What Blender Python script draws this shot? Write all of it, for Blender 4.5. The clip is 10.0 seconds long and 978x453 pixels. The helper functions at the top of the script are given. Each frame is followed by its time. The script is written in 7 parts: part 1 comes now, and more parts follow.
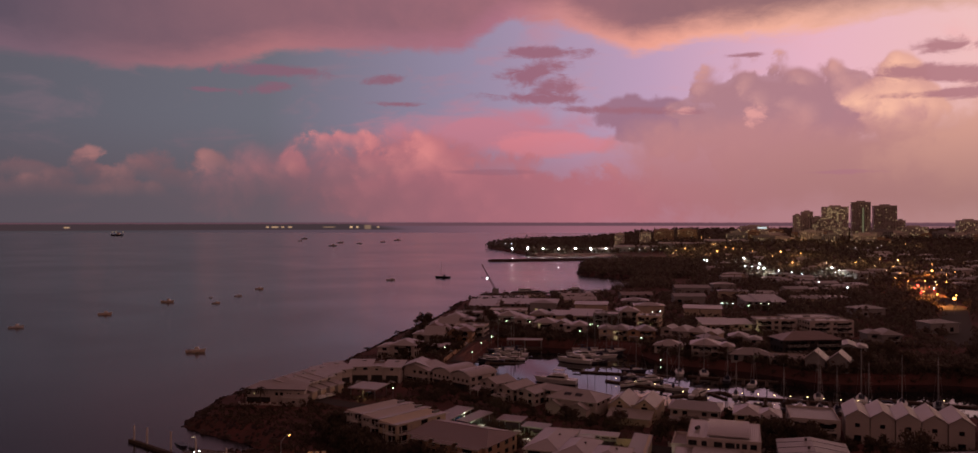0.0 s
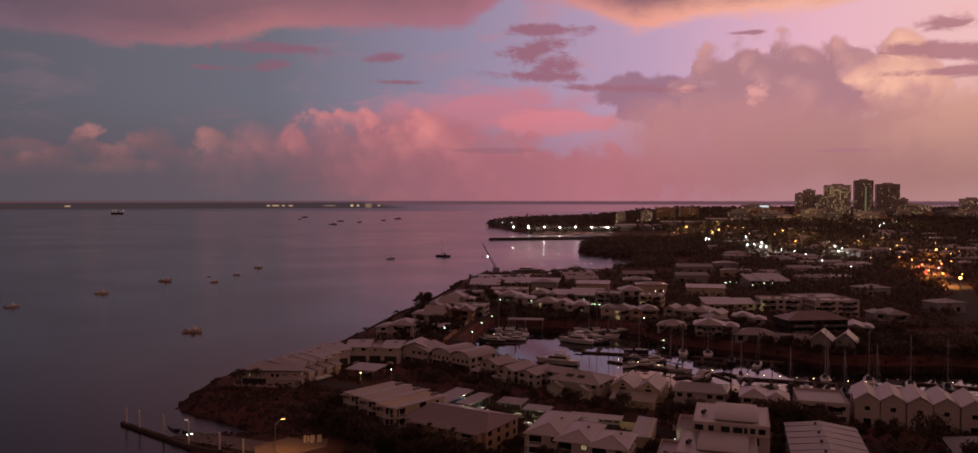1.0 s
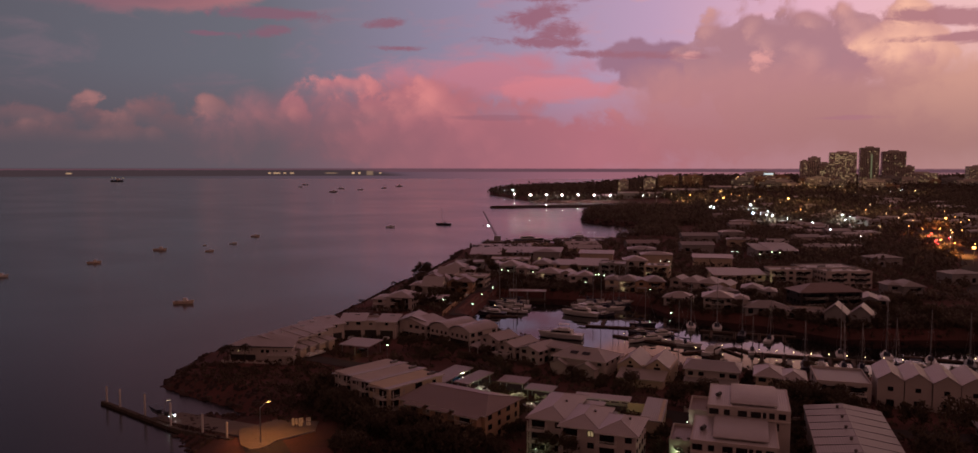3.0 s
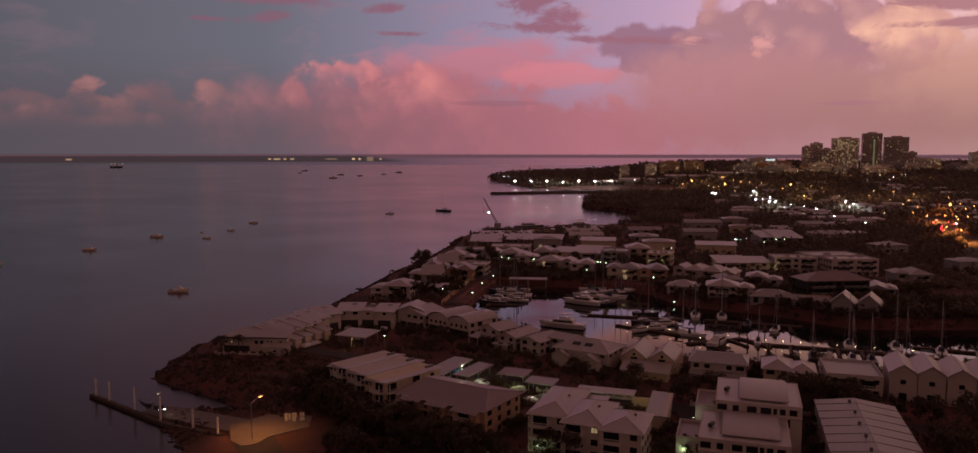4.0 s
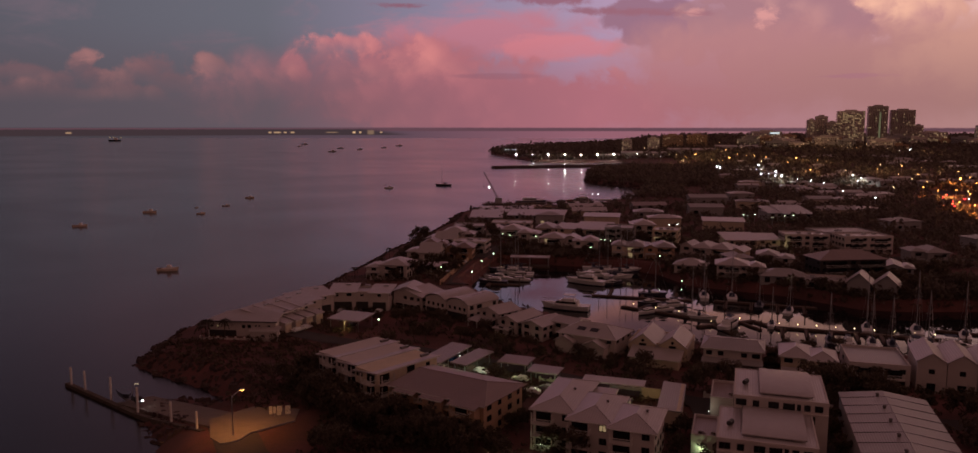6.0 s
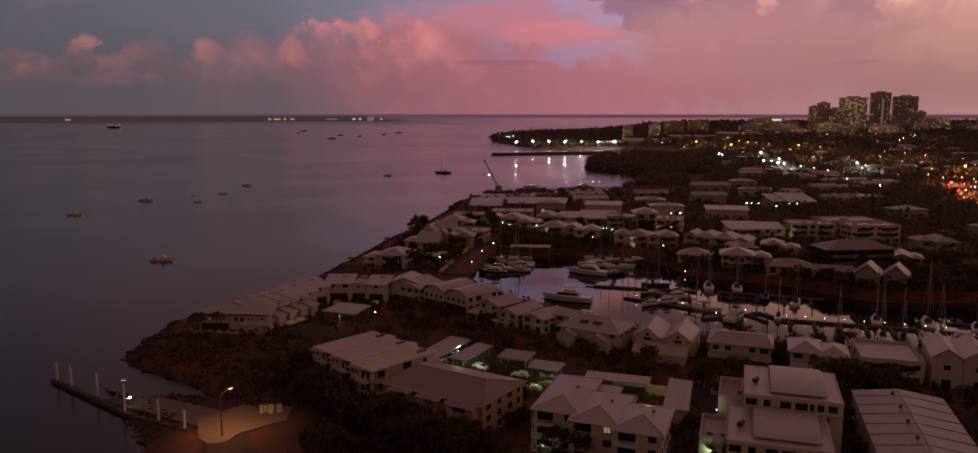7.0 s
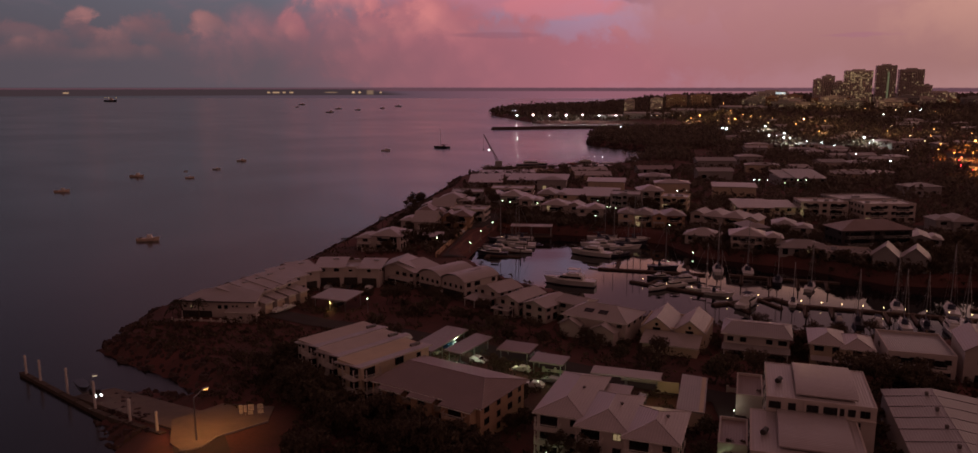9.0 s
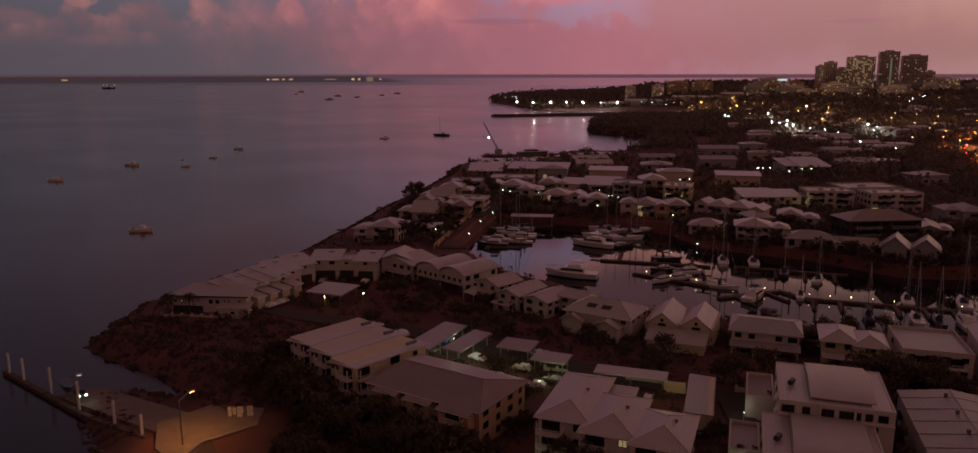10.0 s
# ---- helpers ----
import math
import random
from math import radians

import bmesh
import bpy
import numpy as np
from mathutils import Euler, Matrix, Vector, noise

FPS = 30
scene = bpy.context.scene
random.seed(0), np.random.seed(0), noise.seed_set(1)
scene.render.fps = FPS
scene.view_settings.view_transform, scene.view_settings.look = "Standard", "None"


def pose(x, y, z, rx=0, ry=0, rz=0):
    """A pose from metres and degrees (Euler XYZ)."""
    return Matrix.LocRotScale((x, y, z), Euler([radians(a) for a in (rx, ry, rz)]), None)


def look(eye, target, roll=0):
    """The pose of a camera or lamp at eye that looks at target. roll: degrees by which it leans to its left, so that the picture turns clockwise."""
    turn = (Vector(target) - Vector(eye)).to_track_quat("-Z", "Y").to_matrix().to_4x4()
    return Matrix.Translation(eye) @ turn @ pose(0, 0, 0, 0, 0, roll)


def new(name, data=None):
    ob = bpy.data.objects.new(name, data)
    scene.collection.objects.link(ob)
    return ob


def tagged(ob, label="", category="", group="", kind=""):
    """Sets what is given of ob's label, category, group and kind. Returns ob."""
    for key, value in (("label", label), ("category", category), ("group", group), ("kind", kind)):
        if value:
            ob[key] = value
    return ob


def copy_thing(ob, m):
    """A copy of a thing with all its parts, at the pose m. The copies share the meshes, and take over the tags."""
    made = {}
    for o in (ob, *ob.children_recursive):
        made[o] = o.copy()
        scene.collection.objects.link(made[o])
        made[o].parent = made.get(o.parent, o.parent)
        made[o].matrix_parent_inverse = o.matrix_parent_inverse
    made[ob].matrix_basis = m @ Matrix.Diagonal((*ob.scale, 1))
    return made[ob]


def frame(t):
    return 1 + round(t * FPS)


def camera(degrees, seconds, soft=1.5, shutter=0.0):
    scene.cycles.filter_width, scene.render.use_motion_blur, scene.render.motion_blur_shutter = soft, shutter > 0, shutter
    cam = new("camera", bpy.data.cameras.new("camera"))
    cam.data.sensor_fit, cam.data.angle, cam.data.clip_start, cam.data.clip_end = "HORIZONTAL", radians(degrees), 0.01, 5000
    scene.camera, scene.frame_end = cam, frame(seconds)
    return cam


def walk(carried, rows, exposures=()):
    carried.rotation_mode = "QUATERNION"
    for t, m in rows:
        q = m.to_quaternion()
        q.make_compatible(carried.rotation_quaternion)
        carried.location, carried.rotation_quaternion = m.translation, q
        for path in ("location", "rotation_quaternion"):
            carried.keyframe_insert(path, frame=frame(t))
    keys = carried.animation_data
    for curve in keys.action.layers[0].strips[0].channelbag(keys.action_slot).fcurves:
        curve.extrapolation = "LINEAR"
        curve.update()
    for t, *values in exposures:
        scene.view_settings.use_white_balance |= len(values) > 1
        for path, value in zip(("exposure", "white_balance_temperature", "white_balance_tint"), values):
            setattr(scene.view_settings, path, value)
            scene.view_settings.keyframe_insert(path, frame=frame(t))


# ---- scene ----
cam = camera(64.2, 10.0)
PATH = [
    (0, (0.977, -0.370, 70.900), (0.146, 19.613, 70.770), -0.00),
    (0.5, (0.915, 3.282, 70.720), (0.078, 23.260, 70.316), -0.01),
    (1, (0.826, 7.032, 70.592), (-0.024, 27.002, 69.913), 0.01),
    (1.5, (0.771, 10.841, 70.541), (-0.094, 30.801, 69.630), 0.04),
    (2, (0.712, 14.596, 70.519), (-0.164, 34.545, 69.401), 0.03),
    (2.5, (0.655, 18.339, 70.502), (-0.227, 38.276, 69.186), 0.03),
    (4, (0.427, 29.531, 70.484), (-0.469, 49.424, 68.617), 0.02),
    (4.5, (0.336, 33.242, 70.429), (-0.566, 53.118, 68.399), 0.00),
    (5, (0.264, 36.969, 70.397), (-0.645, 56.826, 68.190), -0.01),
    (5.5, (0.186, 40.664, 70.402), (-0.729, 60.501, 68.028), -0.00),
    (7, (-0.042, 51.786, 70.459), (-0.964, 71.557, 67.586), -0.01),
    (7.5, (-0.127, 55.519, 70.471), (-1.044, 75.266, 67.435), -0.00),
    (8, (-0.218, 59.200, 70.512), (-1.134, 78.920, 67.306), 0.00),
    (8.5, (-0.294, 62.866, 70.534), (-1.215, 82.559, 67.167), 0.00),
    (9, (-0.386, 66.579, 70.579), (-1.306, 86.243, 67.046), -0.01),
    (9.5, (-0.434, 70.221, 70.642), (-1.354, 89.854, 66.943), -0.06),
    (10, (-0.527, 73.808, 70.685), (-1.448, 93.411, 66.829), -0.07),
]
walk(cam, [(t, look(eye, target, roll)) for t, eye, target, roll in PATH], exposures=[(0, 0.0), (5, -0.04), (10, -0.14)])

# ---- world: dusk sky with lit clouds ----
class Nodes:
    """Small helper to chain shader nodes."""

    def __init__(self, tree):
        self.tree, self.n, self.l = tree, tree.nodes, tree.links

    def put(self, sock, value):
        if hasattr(value, "is_output"):
            self.l.new(value, sock)
        elif isinstance(value, (tuple, list)) and len(value) == 3 and sock.type == "RGBA":
            sock.default_value = (*value, 1)
        else:
            sock.default_value = value

    def math(self, op, a, b=0.0, c=0.0, clamp=False):
        n = self.n.new("ShaderNodeMath")
        n.operation, n.use_clamp = op, clamp
        self.put(n.inputs[0], a), self.put(n.inputs[1], b), self.put(n.inputs[2], c)
        return n.outputs[0]

    def step(self, x, lo, hi, smooth=True):
        n = self.n.new("ShaderNodeMapRange")
        n.interpolation_type = "SMOOTHSTEP" if smooth else "LINEAR"
        self.put(n.inputs["Value"], x), self.put(n.inputs["From Min"], lo), self.put(n.inputs["From Max"], hi)
        return n.outputs[0]

    def mix(self, fac, a, b):
        n = self.n.new("ShaderNodeMix")
        n.data_type = "RGBA"
        self.put(n.inputs[0], fac), self.put(n.inputs[6], a), self.put(n.inputs[7], b)
        return n.outputs[2]

    def xyz(self, x, y, z=0.0):
        n = self.n.new("ShaderNodeCombineXYZ")
        for i, v in enumerate((x, y, z)):
            self.put(n.inputs[i], v)
        return n.outputs[0]

    def noise(self, vec, scale, detail=4.0, rough=0.55, warp=0.0):
        n = self.n.new("ShaderNodeTexNoise")
        self.l.new(vec, n.inputs["Vector"])
        n.inputs["Scale"].default_value, n.inputs["Detail"].default_value = scale, detail
        n.inputs["Roughness"].default_value, n.inputs["Distortion"].default_value = rough, warp
        return n.outputs[0]

    def ramp(self, x, stops):
        n = self.n.new("ShaderNodeValToRGB")
        self.l.new(x, n.inputs[0])
        el = n.color_ramp.elements
        while len(el) < len(stops):
            el.new(0.5)
        for e, (p, c) in zip(el, stops):
            e.position, e.color = p, (*c, 1)
        return n.outputs[0]


def srgb(r, g, b):
    """Linear colour from the 0 to 255 values of a swatch."""
    return tuple((v / 255 / 12.92) if v < 10 else ((v / 255 + 0.055) / 1.055) ** 2.4 for v in (r, g, b))


def build_sky():
    world = bpy.data.worlds.new("dusk_sky")
    scene.world = world
    world.use_nodes = True
    world.node_tree.nodes.clear()
    k = Nodes(world.node_tree)
    geo = k.n.new("ShaderNodeTexCoord")
    sep = k.n.new("ShaderNodeSeparateXYZ")
    k.l.new(geo.outputs["Generated"], sep.inputs[0])
    dx, dy, dz = sep.outputs
    F = 1.25
    # u: azimuth, v: height over the horizon, both in units of 1/F radian; the sea half mirrors the sky
    u = k.math("MULTIPLY", k.math("ARCTAN2", dx, dy), F)
    vs = k.math("MULTIPLY", k.math("ARCSINE", dz), F)
    v = k.math("ABSOLUTE", vs)
    flat = k.xyz(u, v)
    long = k.xyz(u, k.math("MULTIPLY", v, 3.0))
    soft = k.noise(flat, 5.0, 5, 0.6)           # broad billows
    fine = k.noise(flat, 17.0, 6, 0.62, 0.3)    # cauliflower edges
    strk = k.noise(long, 9.0, 5, 0.55, 0.6)     # wind-drawn streaks
    shred = k.noise(k.xyz(u, k.math("MULTIPLY", v, 2.4)), 24.0, 7, 0.68, 0.9)  # torn scud
    soft0, fine0, strk0, shred0 = (k.math("SUBTRACT", n, 0.5) for n in (soft, fine, strk, shred))
    vor = k.n.new("ShaderNodeTexVoronoi")
    vor.feature = "SMOOTH_F1"
    vor.inputs["Scale"].default_value, vor.inputs["Smoothness"].default_value = 30.0, 0.5
    k.l.new(k.xyz(k.math("ADD", u, k.math("MULTIPLY", fine0, 0.06)), k.math("ADD", v, k.math("MULTIPLY", fine0, 0.05))), vor.inputs["Vector"])
    lobe = k.n.new("ShaderNodeTexVoronoi")
    lobe.feature = "SMOOTH_F1"
    lobe.inputs["Scale"].default_value, lobe.inputs["Smoothness"].default_value = 8.5, 0.7
    k.l.new(k.xyz(k.math("ADD", u, k.math("MULTIPLY", fine0, 0.10)), k.math("MULTIPLY", k.math("ADD", v, k.math("MULTIPLY", fine0, 0.08)), 1.25)), lobe.inputs["Vector"])
    puff = k.math("ADD", k.math("MULTIPLY", k.math("SUBTRACT", 0.5, vor.outputs["Distance"]), 0.55), k.math("MULTIPLY", k.math("SUBTRACT", 0.5, lobe.outputs["Distance"]), 0.6))

    def place(x, y):
        az = math.atan((x - 836) / F / 1000)
        return F * az, F * math.atan((355 - y) / F / 1000 * math.cos(az))

    def blob(x, y, rx, ry, lo=0.0, hi=0.5, rough=((fine0, 1.2), (soft0, 1.0)), tilt=0.0, foot=0.0):
        """A cloud's cover: an ellipse whose rim the noises eat away."""
        cu, cv = place(x, y)
        du, dv = k.math("SUBTRACT", u, cu), k.math("SUBTRACT", v, cv)
        if tilt:
            dv = k.math("MULTIPLY_ADD", du, tilt, dv)
        a = k.math("POWER", k.math("ABSOLUTE", k.math("MULTIPLY", du, 1000 / rx)), 2.0)
        b = k.math("POWER", k.math("ABSOLUTE", k.math("MULTIPLY", dv, 1000 / ry)), 2.0)
        f = k.math("SUBTRACT", 1.0, k.math("SQRT", k.math("ADD", a, b)))
        for n, w in rough:
            f = k.math("MULTIPLY_ADD", n, w, f)
        f = k.step(f, lo, hi)
        if foot:
            f = k.math("MULTIPLY", f, k.step(k.math("MULTIPLY", dv, 1000 / ry), -1.0, foot))
        return f

    def over(fac, colour, base, amount=1.0):
        return k.mix(k.math("MULTIPLY", fac, amount) if amount != 1.0 else fac, base, colour)

    # clear air: grey-blue to the left, lavender ahead, peach to the right
    side = k.step(u, -1.0, 1.0, False)
    clear = k.ramp(side, [(0.05, srgb(82, 80, 92)), (0.3, srgb(100, 100, 114)), (0.45, srgb(136, 126, 154)), (0.6, srgb(176, 146, 178)), (0.72, srgb(214, 166, 186)), (0.83, srgb(222, 178, 180)), (1.0, srgb(240, 196, 172))])
    c = clear
    wisp = k.step(k.math("ADD", strk, k.math("MULTIPLY", soft0, 0.5)), 0.5, 0.75)
    c = over(wisp, k.ramp(side, [(0.25, srgb(118, 98, 112)), (0.5, srgb(176, 122, 142)), (0.75, srgb(226, 166, 170))]), c, 0.45)

    # haze low over the sea
    haze = k.step(v, 0.17, 0.02)
    haze_colour = k.ramp(side, [(0.1, srgb(80, 72, 82)), (0.3, srgb(90, 78, 88)), (0.45, srgb(140, 92, 106)), (0.56, srgb(164, 104, 118)), (0.72, srgb(154, 108, 112)), (0.9, srgb(150, 112, 110))])

    # the big pink bank ahead and its cumulus heads
    R = ((fine0, 1.1), (soft0, 0.9), (puff, 0.5))
    relief = k.math("ADD", k.math("MULTIPLY", puff, 0.9), k.math("ADD", k.math("MULTIPLY", fine, 0.9), k.math("MULTIPLY", soft, 0.7)))
    bank_shade = k.step(relief, 0.65, 1.55)
    bank = k.mix(bank_shade, srgb(154, 100, 114), srgb(204, 126, 132))
    c = over(blob(780, 214, 240, 52, 0.0, 0.7, ((strk0, 1.3), (fine0, 0.5))), srgb(182, 116, 134), c, 0.9)
    c = over(blob(880, 232, 110, 26, 0.0, 0.45, ((strk0, 0.8), (fine0, 0.8))), srgb(206, 124, 136), c, 0.75)
    c = over(blob(600, 296, 290, 84, -0.1, 0.75, ((fine0, 1.0), (soft0, 0.9), (puff, 0.35))), bank, c, 0.9)
    c = over(blob(680, 250, 150, 40, 0.0, 0.7, R), bank, c, 0.7)
    c = over(blob(850, 320, 330, 60, 0.0, 0.3, R), k.mix(bank_shade, srgb(170, 104, 118), srgb(222, 130, 138)), c)
    left_heads = k.mix(bank_shade, srgb(132, 94, 102), srgb(208, 138, 134))
    C = ((fine0, 2.2), (puff, 1.0), (soft0, 0.9))
    for x, y, rx, ry in ((122, 266, 20, 24), (138, 276, 22, 18), (250, 262, 34, 26), (226, 272, 30, 20), (268, 284, 24, 24), (82, 286, 28, 20), (172, 292, 30, 22), (205, 302, 40, 14), (24, 270, 40, 18), (330, 262, 26, 20), (50, 300, 60, 16)):
        c = over(blob(x, y, rx * 1.2, ry * 1.2, 0.0, 0.5, C, 0.0, 0.7), left_heads, c, 0.8)
    pink_heads = k.mix(bank_shade, srgb(178, 108, 120), srgb(244, 152, 148))
    for x, y, rx, ry in ((466, 262, 24, 24), (480, 276, 22, 16), (545, 226, 60, 14), (690, 252, 100, 34), (720, 262, 80, 26), (800, 264, 56, 24), (845, 262, 34, 20), (980, 288, 26, 22), (1000, 302, 40, 16), (600, 262, 34, 24)):
        c = over(blob(x, y, rx * 1.2, ry * 1.25, 0.0, 0.55, C, 0.0, 0.5), pink_heads, c, 0.8)
    c = over(blob(790, 276, 90, 6, 0.0, 0.5, ((strk0, 0.8),)), srgb(136, 92, 112), c, 0.6)

    # tall cumulus to the right, mauve body with peach rims
    tower_shade = k.step(k.math("ADD", k.math("MULTIPLY", u, 0.9), relief), 1.0, 1.9)
    tower = k.mix(tower_shade, srgb(164, 118, 130), srgb(230, 168, 156))
    T = ((fine0, 0.5), (soft0, 0.5), (puff, 1.1))
    c = over(blob(1060, 196, 130, 44, 0.0, 0.3, T, 0.1), srgb(146, 108, 130), c)
    c = over(blob(1270, 190, 190, 84, 0.0, 0.22, T), tower, c)
    for x, y, rx, ry in ((1128, 182, 48, 32), (1186, 162, 46, 34), (1226, 156, 44, 34), (1290, 166, 56, 36), (1352, 152, 40, 34), (1392, 162, 34, 30)):
        c = over(blob(x, y, rx * 1.15, ry * 1.15, 0.0, 0.14, ((fine0, 0.7), (puff, 1.0))), k.mix(tower_shade, srgb(162, 118, 130), srgb(226, 166, 158)), c, 0.85)
    c = over(blob(1180, 262, 260, 90, 0.0, 0.5, ((soft0, 1.0), (fine0, 0.4))), srgb(176, 124, 130), c, 0.9)
    c = over(blob(1425, 180, 64, 84, 0.0, 0.22, T), k.mix(tower_shade, srgb(184, 132, 136), srgb(240, 184, 162)), c)
    c = over(blob(1480, 270, 330, 82, 0.0, 0.5, ((soft0, 0.8), (fine0, 0.3))), srgb(176, 126, 128), c)
    c = over(blob(1760, 240, 330, 120, 0.0, 0.5, ((soft0, 1.4), (fine0, 0.6))), srgb(200, 148, 138), c)
    for x, y, rx, ry in ((1202, 184, 26, 20), (1088, 180, 22, 10)):
        c = over(blob(x, y, rx, ry, 0.2, 0.9, ((fine0, 2.6), (shred0, 1.6))), srgb(222, 156, 154), c, 0.7)

    c = over(haze, haze_colour, c, 0.85)

    # dark scud
    D = ((shred0, 1.5), (strk0, 0.9), (fine0, 1.1))
    scud = k.ramp(side, [(0.2, srgb(112, 88, 106)), (0.5, srgb(140, 92, 112)), (0.8, srgb(164, 114, 124))])
    for x, y, rx, ry, tilt in ((420, 110, 110, 12, 0.0), (430, 138, 60, 11, -0.15), (330, 140, 40, 5, 0.0), (622, 127, 36, 9, -0.15), (640, 166, 46, 6, 0.0), (856, 118, 58, 24, -0.2), (880, 140, 50, 18, -0.1), (860, 158, 96, 11, 0.05), (990, 178, 120, 8, 0.05),
                               (880, 86, 80, 12, 0.0), (1495, 78, 50, 14, 0.1), (1500, 122, 110, 14, 0.1), (1540, 152, 120, 9, 0.0), (1190, 92, 40, 5, 0.0), (1340, 277, 60, 4, 0.0)):
        c = over(blob(x, y, rx * 1.15, ry * 1.2, 0.1, 0.7, D, tilt), scud, c, 0.92)

    # the ceiling of cloud overhead, its rim lit from beyond
    rim = k.ramp(k.step(u, -0.8, 0.8, False), [(v_[0], (v_[1],) * 3) for v_ in ((0.0, 0.56), (0.1, 0.55), (0.18, 0.535), (0.27, 0.635), (0.38, 0.64), (0.44, 0.65), (0.49, 0.77), (0.535, 0.76), (0.61, 0.62), (0.68, 0.67), (0.77, 0.69), (0.9, 0.70))])
    wave = k.math("ADD", k.math("MULTIPLY", soft0, 0.03), k.math("ADD", k.math("MULTIPLY", strk0, 0.025), k.math("MULTIPLY", shred0, 0.02)))
    edge = k.math("ADD", k.math("MULTIPLY_ADD", rim, -0.41, v), wave)
    c = over(k.step(edge, -0.008, 0.012), k.ramp(side, [(0.15, srgb(112, 88, 104)), (0.3, srgb(160, 106, 114)), (0.4, srgb(150, 102, 118)), (0.48, srgb(158, 104, 124)), (0.6, srgb(222, 152, 140)), (0.7, srgb(226, 166, 150)), (0.8, srgb(206, 160, 152))]), c)
    deck = k.mix(k.step(k.math("ADD", soft, k.math("MULTIPLY", fine0, 0.4)), 0.25, 0.8), k.ramp(side, [(0.1, srgb(80, 72, 88)), (0.3, srgb(120, 88, 102)), (0.5, srgb(138, 96, 110)), (0.8, srgb(122, 94, 100))]), k.ramp(side, [(0.1, srgb(90, 78, 94)), (0.3, srgb(130, 93, 105)), (0.45, srgb(156, 103, 115)), (0.8, srgb(136, 104, 106))]))
    c = over(k.step(edge, 0.004, 0.05), deck, c)
    # overhead and behind: open dusk sky between clouds, warmer and brighter to the west
    high = k.step(v, 0.36, 0.9)
    west = k.step(u, 0.2, 2.6)
    dome = k.mix(west, k.mix(k.step(u, -0.1, -0.8), srgb(88, 60, 66), srgb(50, 41, 46)), srgb(122, 80, 78))
    dome = k.mix(k.step(soft, 0.42, 0.6), dome, k.mix(west, k.mix(k.step(u, -0.1, -0.8), srgb(102, 68, 74), srgb(66, 53, 58)), srgb(116, 76, 74)))
    c = over(high, dome, c)

    # behind, the night side of the sky
    c = over(k.math("MULTIPLY", k.step(dy, 0.55, -0.1), 1.0), k.mix(k.step(soft, 0.4, 0.65), srgb(88, 63, 61), srgb(103, 72, 68)), c)

    # the sea past the last of the water sheet, and a thin far shore
    sea = k.ramp(side, [(0.2, srgb(66, 60, 68)), (0.4, srgb(88, 68, 82)), (0.55, srgb(138, 90, 106)), (0.75, srgb(142, 98, 106))])
    c = k.mix(k.step(vs, 0.0, -0.003), c, sea)
    # far shores: a thin one along the horizon, a nearer wooded one to the left with a few lights
    rough_top = k.math("MULTIPLY", k.math("SUBTRACT", k.noise(k.xyz(u, 0.0), 60.0, 4, 0.7), 0.5), 0.003)
    ahead = k.step(dy, 0.3, 0.5)
    thin = k.math("MULTIPLY", k.step(vs, -0.0075, -0.0065), k.step(k.math("ADD", vs, rough_top), -0.0012, -0.0028))
    c = k.mix(k.math("MULTIPLY", thin, ahead), c, srgb(92, 64, 76))
    near = k.math("MULTIPLY", k.step(vs, -0.0136, -0.0126), k.step(k.math("ADD", vs, rough_top), -0.0030, -0.0048))
    near = k.math("MULTIPLY", near, k.step(k.math("ADD", u, k.math("MULTIPLY", vs, 6.0)), -0.245, -0.295))
    c = k.mix(k.math("MULTIPLY", near, ahead), c, srgb(60, 48, 54))
    for x, w, h, tone in ((90, 5, 1.6, 0.3), (424, 3, 1.6, 0.4), (436, 7, 1.6, 0.35), (449, 3, 1.6, 0.35), (461, 4, 1.6, 0.35), (561, 3, 2, 0.6), (571, 2.5, 2, 0.5), (588, 7, 4.5, 0.14), (605, 2.5, 1.6, 0.35), (525, 12, 1.2, 0.15)):
        cu, _ = place(x, 355)
        lu = k.math("SUBTRACT", 1.0, k.math("ABSOLUTE", k.math("MULTIPLY", k.math("SUBTRACT", u, cu), 1000 / w)))
        lv = k.math("SUBTRACT", 1.0, k.math("ABSOLUTE", k.math("MULTIPLY", k.math("ADD", vs, 0.0088), 1000 / h)))
        f = k.math("MULTIPLY", k.step(lu, 0.0, 0.6), k.step(lv, 0.0, 0.6))
        c = k.mix(k.math("MULTIPLY", k.math("MULTIPLY", f, ahead), tone), c, (1.0, 0.62, 0.36))

    bg = k.n.new("ShaderNodeBackground")
    bg.inputs["Strength"].default_value = 1.18
    tint = k.n.new("ShaderNodeMix")
    tint.data_type, tint.blend_type = "RGBA", "MULTIPLY"
    k.put(tint.inputs[0], 1.0), k.put(tint.inputs[6], c), k.put(tint.inputs[7], (1.01, 1.0, 0.945))
    k.l.new(tint.outputs[2], bg.inputs["Color"])
    out = k.n.new("ShaderNodeOutputWorld")
    k.l.new(bg.outputs[0], out.inputs[0])
    world.cycles.sampling_method, world.cycles.sample_map_resolution = "MANUAL", 512


build_sky()
# what is left of the sunset, a broad weak light low in the west
sun = new("sunset_glow", bpy.data.lights.new("sunset_glow", "SUN"))
sun.data.energy, sun.data.angle, sun.data.color = 0.12, radians(40), (1.0, 0.46, 0.4)
sun.matrix_world = look((300, -120, 150), (0, 0, 0))


